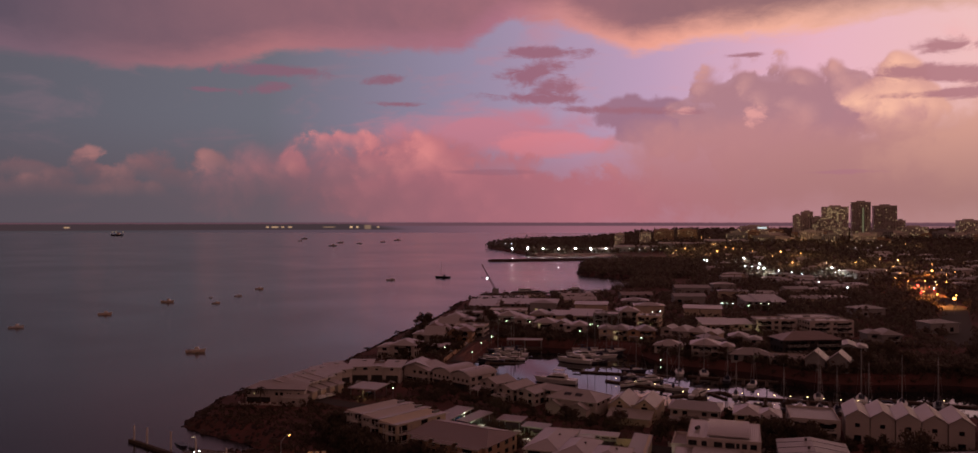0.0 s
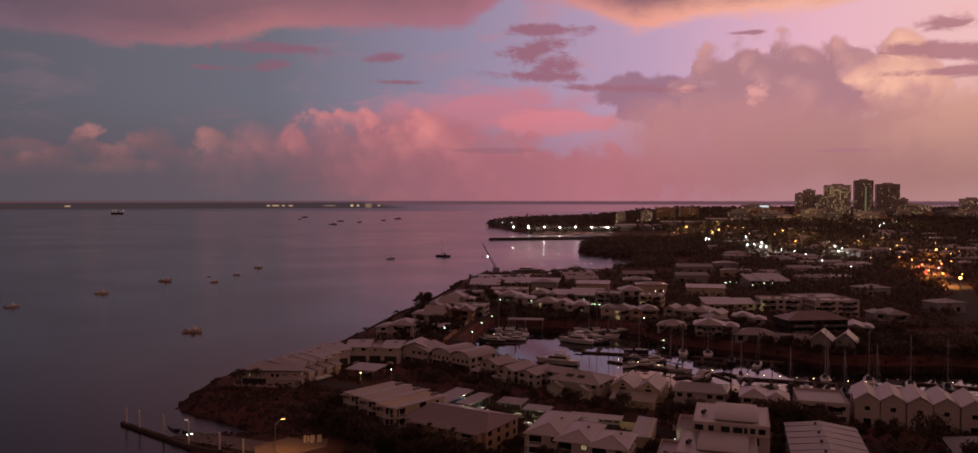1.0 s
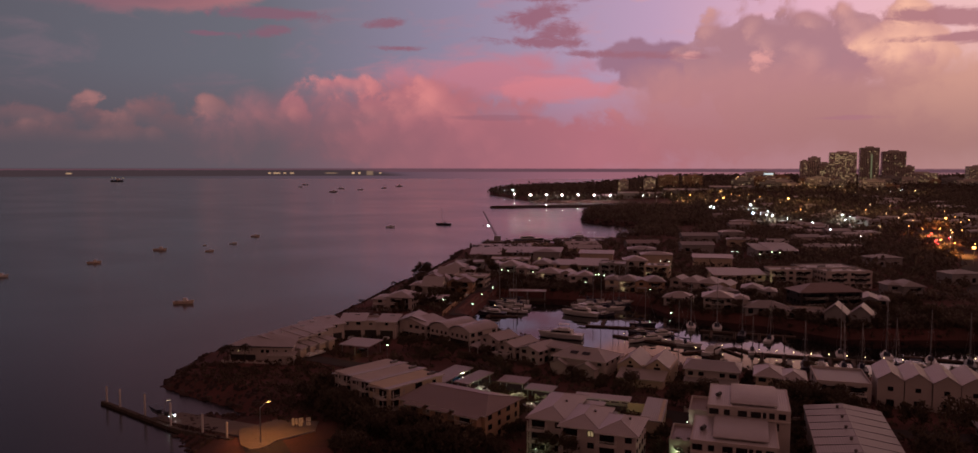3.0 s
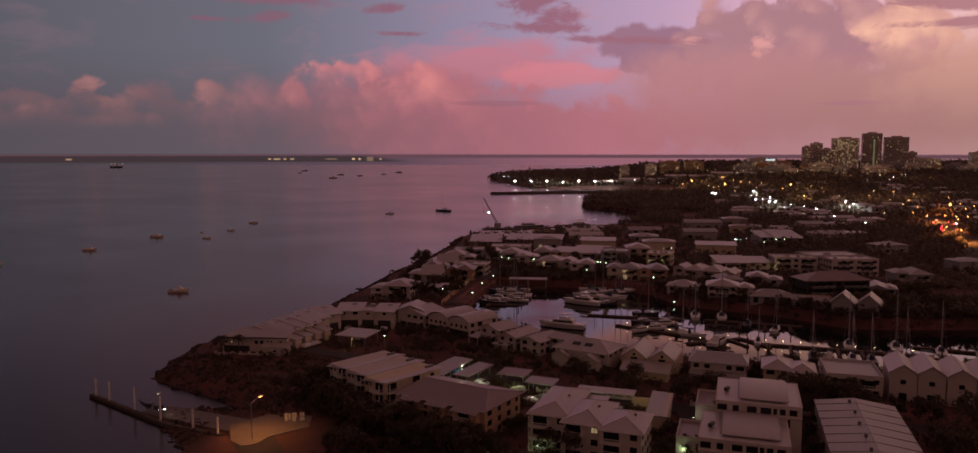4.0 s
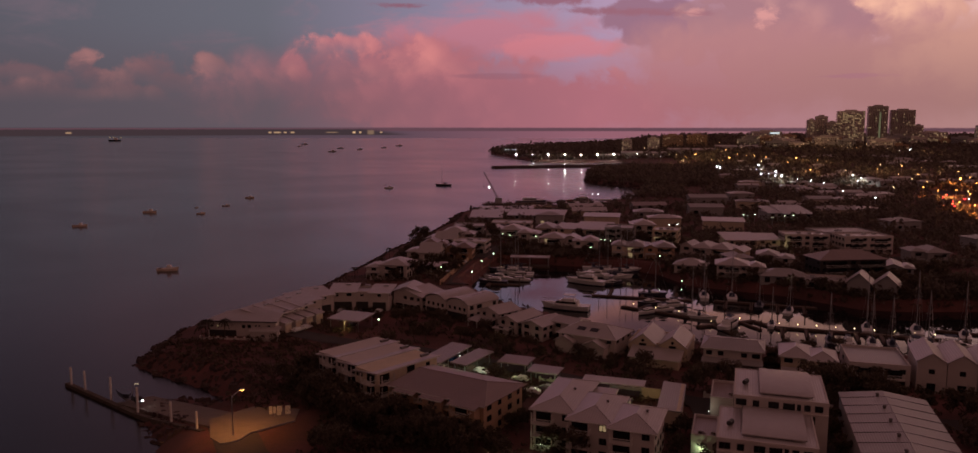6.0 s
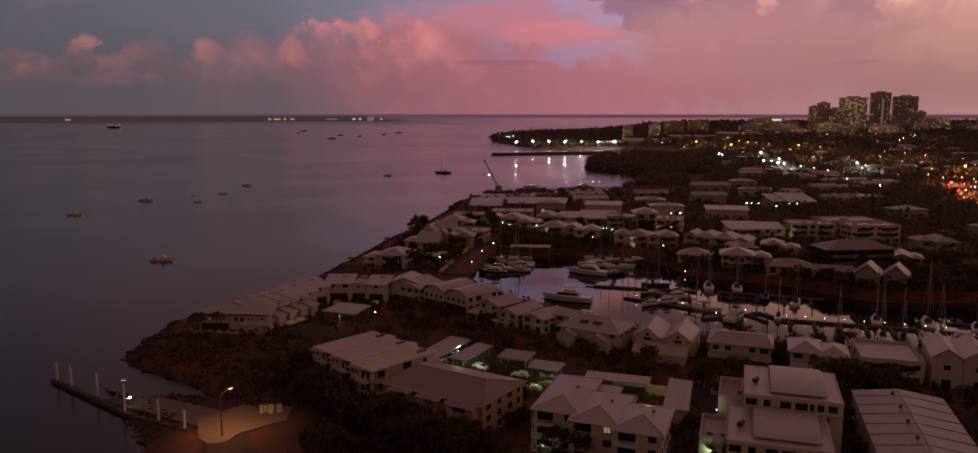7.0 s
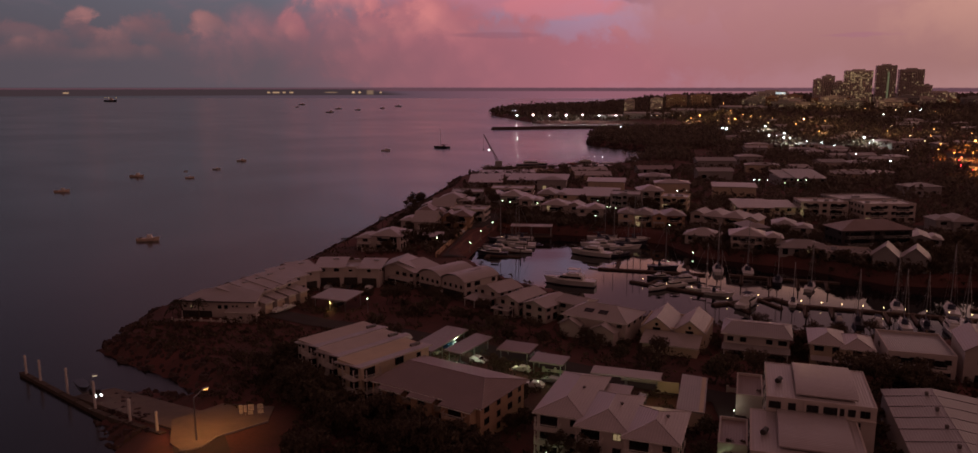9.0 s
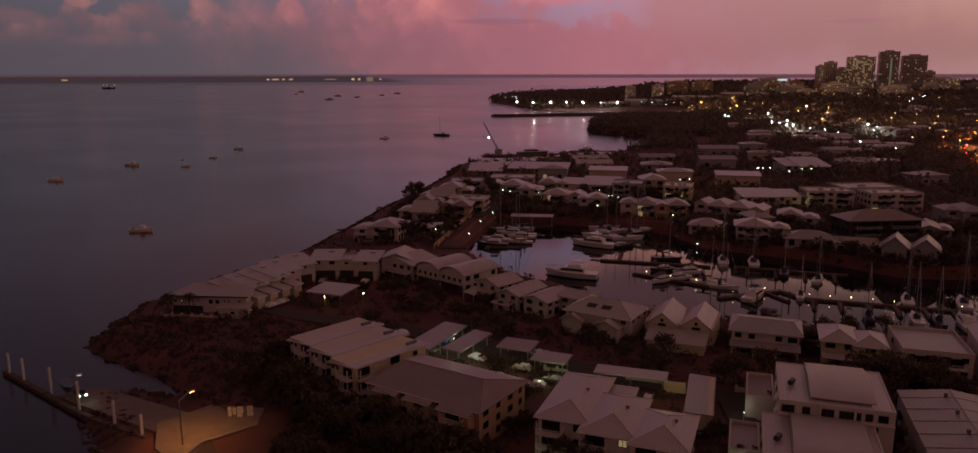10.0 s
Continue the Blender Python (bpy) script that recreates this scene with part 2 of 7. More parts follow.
# ---- materials ----
def material(name, colour, rough=0.7, metal=0.0, vary=0.18, scale=0.6, grain=14.0, bump=0.15, stain=None, ridges=0.0, spec=0.5, rand=0.0, island=0.0):
    """A surface with stains at one scale, grain at another, and relief. ridges: metres between roofing ribs."""
    m = bpy.data.materials.new(name)
    m.use_nodes = True
    k = Nodes(m.node_tree)
    b = m.node_tree.nodes["Principled BSDF"]
    tc = k.n.new("ShaderNodeTexCoord")
    vec = tc.outputs["Object"]
    big, small = k.noise(vec, scale, 4, 0.6, 0.4), k.noise(vec, grain, 3, 0.6)
    mottle = k.step(k.math("ADD", k.math("MULTIPLY", big, 0.7), k.math("MULTIPLY", small, 0.3)), 0.3, 0.7, False)
    lo, hi = tuple(v * (1 - vary) for v in colour), tuple(min(1, v * (1 + vary)) for v in colour)
    c = k.mix(mottle, stain if stain else lo, hi)
    if rand or island:
        if rand:
            r = k.n.new("ShaderNodeObjectInfo").outputs["Random"]
        else:
            r = k.n.new("ShaderNodeNewGeometry").outputs["Random Per Island"]
        hsv = k.n.new("ShaderNodeHueSaturation")
        k.put(hsv.inputs["Value"], k.math("MULTIPLY_ADD", r, 2 * (rand or island), 1 - (rand or island)))
        k.put(hsv.inputs["Hue"], k.math("MULTIPLY_ADD", r, 0.04, 0.48))
        k.l.new(c, hsv.inputs["Color"])
        c = hsv.outputs[0]
    k.l.new(c, b.inputs["Base Color"])
    b.inputs["Metallic"].default_value = metal
    b.inputs["Specular IOR Level"].default_value = spec
    k.put(b.inputs["Roughness"], k.math("MULTIPLY_ADD", big, 0.2, rough - 0.1, clamp=True))
    height = small
    if ridges:
        w = k.n.new("ShaderNodeTexWave")
        w.inputs["Scale"].default_value = 1 / ridges / 3.2
        k.l.new(vec, w.inputs["Vector"])
        height = k.math("MULTIPLY_ADD", w.outputs[1], 2.0, small)
    bp = k.n.new("ShaderNodeBump")
    bp.inputs["Strength"].default_value, bp.inputs["Distance"].default_value = bump, 0.05
    k.l.new(height, bp.inputs["Height"])
    k.l.new(bp.outputs[0], b.inputs["Normal"])
    return m


def glow(name, colour, strength):
    m = bpy.data.materials.new(name)
    m.use_nodes = True
    b = m.node_tree.nodes["Principled BSDF"]
    b.inputs["Base Color"].default_value = (0.8, 0.8, 0.8, 1)
    b.inputs["Emission Color"].default_value = (*colour, 1)
    b.inputs["Emission Strength"].default_value = strength
    return m


def sea_material(name, ripple, size, rough):
    m = bpy.data.materials.new(name)
    m.use_nodes = True
    k = Nodes(m.node_tree)
    b = m.node_tree.nodes["Principled BSDF"]
    vec = k.n.new("ShaderNodeTexCoord").outputs["Object"]
    slick = k.noise(vec, 0.006, 4, 0.6, 1.0)
    k.l.new(k.mix(slick, (0.008, 0.009, 0.011), (0.013, 0.012, 0.014)), b.inputs["Base Color"])
    k.put(b.inputs["Roughness"], k.math("MULTIPLY_ADD", k.step(slick, 0.25, 0.75), rough * 0.3, rough * 0.85))
    b.inputs["IOR"].default_value = 1.41
    waves = k.math("ADD", k.noise(vec, 1 / size, 4, 0.6, 0.5), k.math("MULTIPLY", k.noise(vec, 0.25 / size, 3, 0.5), 2.0))
    bp = k.n.new("ShaderNodeBump")
    bp.inputs["Strength"].default_value, bp.inputs["Distance"].default_value = ripple, 0.3
    k.l.new(waves, bp.inputs["Height"])
    k.l.new(bp.outputs[0], b.inputs["Normal"])
    return m


M_SEA = sea_material("sea_water", 0.07, 1.6, 0.2)
M_BASIN = sea_material("marina_water", 0.02, 2.0, 0.04)
M_EARTH = material("red_earth_and_dry_grass", (0.125, 0.044, 0.042), 0.95, vary=0.45, scale=0.07, grain=2.2, bump=0.5, stain=(0.055, 0.032, 0.025))
M_ROCKS = material("revetment_rocks", (0.072, 0.044, 0.04), 0.9, vary=0.4, scale=0.8, bump=0.4, island=0.4)
M_ASPHALT = material("asphalt", (0.055, 0.042, 0.04), 0.9, vary=0.25, scale=0.3, grain=9, bump=0.2)
M_CONCRETE = material("concrete", (0.34, 0.31, 0.28), 0.85, vary=0.2, scale=0.4, bump=0.2)
M_RAMP = material("wet_dark_concrete", (0.19, 0.15, 0.125), 0.8, vary=0.25, scale=0.3, bump=0.2)
M_WHITE = material("white_render", (0.6, 0.53, 0.5), 0.8, vary=0.09, scale=0.35, bump=0.08)
M_CREAM = material("cream_render", (0.66, 0.55, 0.42), 0.8, vary=0.1, scale=0.35, bump=0.08)
M_TAN = material("tan_render", (0.5, 0.33, 0.22), 0.85, vary=0.14, scale=0.35, bump=0.1)
M_GREY = material("grey_render", (0.38, 0.36, 0.36), 0.8, vary=0.12, scale=0.35, bump=0.08)
M_ROOF_W = material("pale_metal_roof", (0.44, 0.39, 0.385), 0.34, 0.0, vary=0.12, scale=0.25, bump=0.35, ridges=0.35, spec=0.8)
M_ROOF_G = material("grey_metal_roof", (0.33, 0.3, 0.3), 0.38, 0.0, vary=0.14, scale=0.25, bump=0.35, ridges=0.35, spec=0.8)
M_ROOF_B = material("brown_metal_roof", (0.25, 0.18, 0.165), 0.38, 0.0, vary=0.15, scale=0.25, bump=0.35, ridges=0.35, spec=0.8)
M_ROOF_D = material("dark_metal_roof", (0.14, 0.12, 0.12), 0.38, 0.0, vary=0.15, scale=0.25, bump=0.35, ridges=0.35, spec=0.8)
# also colours the flat sheets that stand for shade in undercrofts
M_TRIM = material("dark_joinery_and_shade", (0.04, 0.035, 0.035), 0.5, vary=0.1, bump=0.03)
M_GLASS = material("dark_glass", (0.012, 0.012, 0.014), 0.08, vary=0.2, scale=0.3, bump=0.01)
M_WOOD = material("weathered_timber", (0.1, 0.065, 0.05), 0.8, vary=0.25, scale=0.8, bump=0.2)
M_METAL = material("galvanised_steel", (0.45, 0.45, 0.46), 0.4, 0.8, vary=0.12, bump=0.05)
M_POLE = material("white_painted_pile", (0.75, 0.72, 0.68), 0.6, vary=0.1, bump=0.05)
M_HULL = material("white_gelcoat", (0.78, 0.77, 0.76), 0.3, vary=0.06, bump=0.02)
M_HULL_D = material("dark_hull_paint", (0.05, 0.05, 0.07), 0.35, vary=0.15, bump=0.02)
M_HULL_R = material("red_hull_paint", (0.4, 0.04, 0.05), 0.4, vary=0.15, bump=0.02)
M_HULL_O = material("pale_orange_hull", (0.8, 0.68, 0.58), 0.5, vary=0.15, bump=0.02)
M_CANVAS = material("boat_canvas", (0.05, 0.06, 0.1), 0.9, vary=0.2, bump=0.1)
M_BARK = material("bark", (0.1, 0.075, 0.06), 0.95, vary=0.3, scale=2.0, bump=0.4)
M_LEAF = material("dark_leaves", (0.12, 0.088, 0.062), 0.65, vary=0.35, scale=0.9, bump=0.1, island=0.45)
# paler than the near leaves: distant haze is put into this colour
M_WOODS = material("hazed_leaves", (0.17, 0.132, 0.105), 0.6, vary=0.3, scale=0.9, bump=0.1, island=0.4)
M_PALM = material("palm_fronds", (0.055, 0.045, 0.028), 0.6, vary=0.3, scale=0.9, bump=0.1, island=0.35)
for m in (M_LEAF, M_WOODS, M_PALM):
    k, b = Nodes(m.node_tree), m.node_tree.nodes["Principled BSDF"]
    leafy, thin = k.n.new("ShaderNodeMixShader"), k.n.new("ShaderNodeBsdfTranslucent")
    k.l.new(b.inputs["Base Color"].links[0].from_socket, thin.inputs["Color"])
    leafy.inputs[0].default_value = 0.45
    k.l.new(b.outputs[0], leafy.inputs[1]), k.l.new(thin.outputs[0], leafy.inputs[2])
    k.l.new(leafy.outputs[0], m.node_tree.nodes["Material Output"].inputs["Surface"])
M_SOLAR = material("solar_cells", (0.02, 0.02, 0.03), 0.15, vary=0.2, bump=0.02)
M_TYRE = material("tyre_rubber", (0.02, 0.02, 0.02), 0.9, vary=0.1, bump=0.1)
M_CAR_W = material("white_car_paint", (0.75, 0.75, 0.75), 0.25, vary=0.04, bump=0.0)
M_CAR_S = material("silver_car_paint", (0.45, 0.45, 0.47), 0.25, 0.4, vary=0.04, bump=0.0)
M_CAR_B = material("blue_car_paint", (0.03, 0.1, 0.3), 0.25, vary=0.04, bump=0.0)
M_CAR_D = material("black_car_paint", (0.02, 0.02, 0.022), 0.25, vary=0.04, bump=0.0)
# both tower colours are lightened to stand for haze before the city
M_TOWER = material("hazed_tower_concrete", (0.74, 0.64, 0.6), 0.8, vary=0.15, scale=0.03, grain=0.4, bump=0.1)
M_TOWER_D = material("hazed_tower_cladding", (0.55, 0.47, 0.44), 0.4, vary=0.15, scale=0.03, grain=0.4, bump=0.05)
M_CHALK = material("pale_board", (0.7, 0.66, 0.6), 0.7, vary=0.08, bump=0.05)
G_WHITE = glow("white_lamp", (0.86, 1.0, 0.92), 18.0)
G_GREEN = glow("greenish_lamp", (0.75, 1.0, 0.62), 8.0)
G_WARM = glow("warm_lamp", (1.0, 0.72, 0.34), 7.0)
G_DIM = glow("dim_lamp", (1.0, 0.8, 0.5), 1.2)
G_ORANGE = glow("sodium_lamp", (1.0, 0.45, 0.1), 9.0)
G_ROOM = glow("lit_room", (1.0, 0.74, 0.36), 0.22)
G_OFFICE = glow("lit_office", (1.0, 0.78, 0.36), 0.45)
G_STAIR = glow("stair_light", (0.4, 0.8, 0.35), 0.12)
G_SIGN = glow("roof_sign", (0.75, 0.95, 1.0), 0.8)
G_HEAD = glow("headlamp", (0.95, 1.0, 0.95), 60.0)


# ---- mesh helpers ----
class Geo:
    """Vertices and faces of one mesh, in metres."""

    def __init__(self):
        self.v, self.f = [], []

    def poly(self, pts):
        i = len(self.v)
        self.v += [tuple(p) for p in pts]
        self.f.append(tuple(range(i, i + len(pts))))
        return self

    def hull(self, bottom, top):
        """A solid between two rings of as many points."""
        n, i = len(bottom), len(self.v)
        self.v += [tuple(p) for p in bottom] + [tuple(p) for p in top]
        self.f.append(tuple(i + j for j in reversed(range(n))))
        self.f.append(tuple(i + n + j for j in range(n)))
        self.f += [(i + j, i + (j + 1) % n, i + n + (j + 1) % n, i + n + j) for j in range(n)]
        return self

    def box(self, x0, y0, z0, x1, y1, z1, c=0.0):
        b = min(c, (x1 - x0) / 3, (y1 - y0) / 3, (z1 - z0) / 3)
        ring = lambda e, z: [(x0 + e, y0 + e, z), (x1 - e, y0 + e, z), (x1 - e, y1 - e, z), (x0 + e, y1 - e, z)]
        if b > 0:
            self.hull(ring(0, z0), ring(0, z1 - b))
            self.f.pop(-5)
            i = len(self.v)
            self.v += ring(b, z1)
            self.f += [(i - 4 + j, i - 4 + (j + 1) % 4, i + (j + 1) % 4, i + j) for j in range(4)] + [(i, i + 1, i + 2, i + 3)]
            return self
        return self.hull(ring(0, z0), ring(0, z1))

    def tube(self, p, q, r0, r1=None, n=6):
        p, q, r1 = Vector(p), Vector(q), r0 if r1 is None else r1
        a = (q - p).normalized()
        s = a.cross((0, 0, 1) if abs(a.z) < 0.9 else (1, 0, 0)).normalized()
        t = a.cross(s)
        ring = lambda o, r: [tuple(o + r * (s * math.cos(2 * math.pi * j / n) + t * math.sin(2 * math.pi * j / n))) for j in range(n)]
        return self.hull(ring(p, r0), ring(q, r1))

    def ball(self, x, y, z, r, squash=1.0, n=8, rings=4):
        prev = None
        i = len(self.v)
        self.v.append((x, y, z - r * squash))
        for a in range(1, rings):
            th = math.pi * a / rings
            self.v += [(x + r * math.sin(th) * math.cos(2 * math.pi * j / n), y + r * math.sin(th) * math.sin(2 * math.pi * j / n), z - r * squash * math.cos(th)) for j in range(n)]
        self.v.append((x, y, z + r * squash))
        self.f += [(i, i + 1 + (j + 1) % n, i + 1 + j) for j in range(n)]
        for a in range(rings - 2):
            o = i + 1 + a * n
            self.f += [(o + j, o + (j + 1) % n, o + n + (j + 1) % n, o + n + j) for j in range(n)]
        e, o = len(self.v) - 1, i + 1 + (rings - 2) * n
        self.f += [(e, o + j, o + (j + 1) % n) for j in range(n)]
        return self

    def mesh(self, name, mat):
        me = bpy.data.meshes.new(name)
        me.from_pydata(self.v, [], self.f)
        if mat:
            me.materials.append(mat)
        me.update()
        return me


U = 1.42  # metres to one plan unit; plan places below are fitted to the camera's view
K = 0.78125  # northings were placed from pixels for a longer lens: true northing = K * plan northing
PLAN = Matrix.Diagonal((U, U * K, U, 1))


def site(m, squeeze=False):
    """World matrix of a thing from its pose on the plan; squeeze: its own shape is in plan units too."""
    x, y, z = m.translation
    a, sx, sy = m.to_euler().z, 1.0, 1.0
    if squeeze:
        ex, ey = Vector((math.cos(a), K * math.sin(a))), Vector((-math.sin(a), K * math.cos(a)))
        a, sx, sy = (math.atan2(ex.y, ex.x) + math.atan2(-ey.x, ey.y)) / 2, ex.length, ey.length
    return Matrix.Translation((U * x, U * K * y, U * z)) @ Matrix.Rotation(a, 4, "Z") @ Matrix.Diagonal((U * sx, U * sy, U, 1))


def part(name, g, mat, parent, label="", m=None, smooth=False):
    """One mesh object under a thing or a part; g is a Geo or a ready mesh."""
    me = g.mesh(name, mat) if isinstance(g, Geo) else g
    if smooth:
        me.shade_smooth()
    ob = new(name, me)
    ob.parent = parent
    if m is not None:
        ob.matrix_basis = m
    return tagged(ob, label)


def thing(name, m, label, category, group="", kind="", squeeze=False):
    ob = new(name)
    ob.matrix_basis = site(m, squeeze)
    ob.empty_display_size = 0.5
    return tagged(ob, label, category, group, kind)


def solid(name, g, mat, label="", category="", kind="", group="", m=None):
    ob = new(name, g.mesh(name, mat))
    ob.matrix_basis = site(m) if m is not None else PLAN
    return tagged(ob, label, category, group, kind)




# ---- land and water ----
LAND = 3.0
COAST = [(-57, 186), (-68, 204), (-66, 214), (-60, 212.5), (-52, 208.5), (-55, 212), (-61.6, 220), (-72.7, 229), (-82, 237.5), (-84, 264), (-80, 281), (-72, 306), (-64, 331), (-62, 352), (-59, 376), (-55, 423), (-50, 456), (-43, 512),
         (-39, 543), (-40, 588), (-25, 625), (4, 637), (63, 697), (82, 757), (95, 846), (76, 878), (54, 932), (56, 982), (69, 1114), (110, 1170), (150, 1250), (140, 1415), (17, 1441), (-41, 1730), (-61, 1842), (-70, 2062), (32, 2593), (283, 2928), (500, 3440),
         (3450, 3460), (3450, -900), (-60, -900), (-45, 100), (-50, 160)]
BASIN = [(-17, 342), (-13, 376), (-7.5, 397), (5, 397), (16, 393), (32, 387), (45, 374), (47, 366), (51, 351), (63, 342), (76, 333), (84, 322), (92, 311), (104, 309), (126, 311), (165, 296), (140, 246), (90, 247), (72, 249), (59, 252), (43, 257), (28, 262), (21, 270), (13, 284), (1, 298), (-8, 313)]


def inside_distance(px, py, ring):
    """Signed distance to a closed ring, positive inside, for arrays of points."""
    best, odd = np.full(px.shape, 1e9), np.zeros(px.shape, bool)
    for (ax, ay), (bx, by) in zip(ring, ring[1:] + ring[:1]):
        ex, ey = bx - ax, by - ay
        s = np.clip(((px - ax) * ex + (py - ay) * ey) / (ex * ex + ey * ey), 0, 1)
        best = np.minimum(best, np.hypot(px - ax - s * ex, py - ay - s * ey))
        odd ^= ((ay > py) != (by > py)) & (px < (bx - ax) * (py - ay) / (by - ay + 1e-12) + ax)
    return np.where(odd, best, -best)


def land_height(px, py):
    px, py = np.asarray(px, float), np.asarray(py, float)
    shore = inside_distance(px, py, COAST)
    hole = inside_distance(px, py, BASIN)
    wob = 0.5 * np.sin(px * 0.7) * np.cos(py * 0.53) + 0.35 * np.sin(px * 1.9 + py * 1.3)
    d = np.minimum(shore + wob, 2.2 * (-hole))
    h = np.clip(-0.2 + d * 0.55, -4.0, LAND)
    # the boat ramp runs down to the water
    along = (px + 46.5) * -0.74 + (py - 183.5) * 0.673
    across = (px + 46.5) * 0.673 + (py - 183.5) * 0.74
    cut = 2.9 - np.clip(along, 0, 60) * 0.087 + np.clip(np.abs(across - 4.6) - 5.4, 0, 9) * 0.6
    h = np.where((along > -2) & (np.abs(across - 4.6) < 12), np.minimum(h, cut), h)
    # the town stands on a low rise inland
    rise = np.clip((py - 760) / 800, 0, 1) * np.clip((px - 120) / 250, 0, 1) * 16 * np.clip(shore / 120, 0, 1)
    # the headland swells under its houses
    swell = 0.3 * np.clip(1.25 - np.hypot((px + 56) / 24, (py - 254) / 22), 0, 1) * np.clip(shore / 14, 0, 1)
    return h + rise + swell


def lines(edges):
    out = []
    for a, b, s in edges:
        out += list(np.arange(a, b, s))
    return np.array(out + [edges[-1][1]])


def build_ground():
    gx = lines([(-3450, -900, 300), (-900, -140, 40), (-140, 170, 2.0), (170, 400, 10), (400, 1000, 30), (1000, 3450, 300)])
    gy = lines([(-900, 120, 60), (120, 400, 2.0), (400, 760, 5), (760, 1600, 15), (1600, 3450, 50)])
    X, Y = np.meshgrid(gx, gy)
    Z = land_height(X, Y)
    Z = np.where(Z >= LAND, Z + 0.12 * np.sin(X * 0.31) * np.sin(Y * 0.27), Z)
    nx, ny = len(gx), len(gy)
    i = np.arange(nx * ny).reshape(ny, nx)
    faces = np.stack([i[:-1, :-1], i[:-1, 1:], i[1:, 1:], i[1:, :-1]], -1).reshape(-1, 4)
    me = bpy.data.meshes.new("ground")
    me.from_pydata(np.stack([X, Y, Z], -1).reshape(-1, 3).tolist(), [], faces.tolist())
    me.materials.append(M_EARTH)
    me.shade_smooth()
    ground = new("ground", me)
    ground.matrix_basis = PLAN
    tagged(ground, "dark reddish earth with dry grass and shores", "ground", kind="structure")


build_ground()
sheet = Geo()
sheet.poly([(-3490, -950, 0), (3490, -950, 0), (3490, 4400, 0), (-3490, 4400, 0)])
solid("water", sheet, M_SEA, "calm grey-violet harbour water with fine ripples", "sea", kind="structure")
pond = Geo().poly([(x, y, 0.05) for x, y in ((-22, 335), (-16, 402), (60, 404), (100, 392), (170, 350), (180, 236), (60, 238), (10, 262), (-16, 302))])
solid("marina_basin_water", pond, M_BASIN, "still marina basin water mirroring the pink sky", "water", kind="structure")


# ---- buildings ----
KEPT = {}
PLOTS = []


def plot(m, w, d):
    PLOTS.append((m.inverted(), w / 2, d / 2, m.translation.x / U, m.translation.y / U / K, math.hypot(w, d) / 2))


def pane_meshes(w, h):
    """Shared meshes of a window of that size: frame, pane, lit pane."""
    key = (round(w, 1), round(h, 1))
    if key not in KEPT:
        w, h = key[0] / U, key[1] / U
        f = Geo()
        t = 0.08 / U
        f.box(-w / 2, -0.07, 0, w / 2, 0.02, t).box(-w / 2, -0.07, h - t, w / 2, 0.02, h)
        f.box(-w / 2, -0.07, t, -w / 2 + t, 0.02, h - t).box(w / 2 - t, -0.07, t, w / 2, 0.02, h - t)
        if w * U > 1.3:
            f.box(-t / 2, -0.06, t, t / 2, 0.02, h - t)
        p = Geo().box(-w / 2 + t, -0.025, t, w / 2 - t, 0.015, h - t)
        KEPT[key] = (f.mesh("window", M_TRIM), p.mesh("pane", M_GLASS), p.mesh("pane", G_ROOM))
    return KEPT[key]


def window(parent, x, y, z, turn, w, h, lit=False):
    frame_mesh, dark, bright = pane_meshes(w, h)
    win = part("window", frame_mesh, None, parent, m=pose(x, y, z, 0, 0, turn))
    part("pane", bright if lit else dark, None, win, "pane lit from inside" if lit else "")


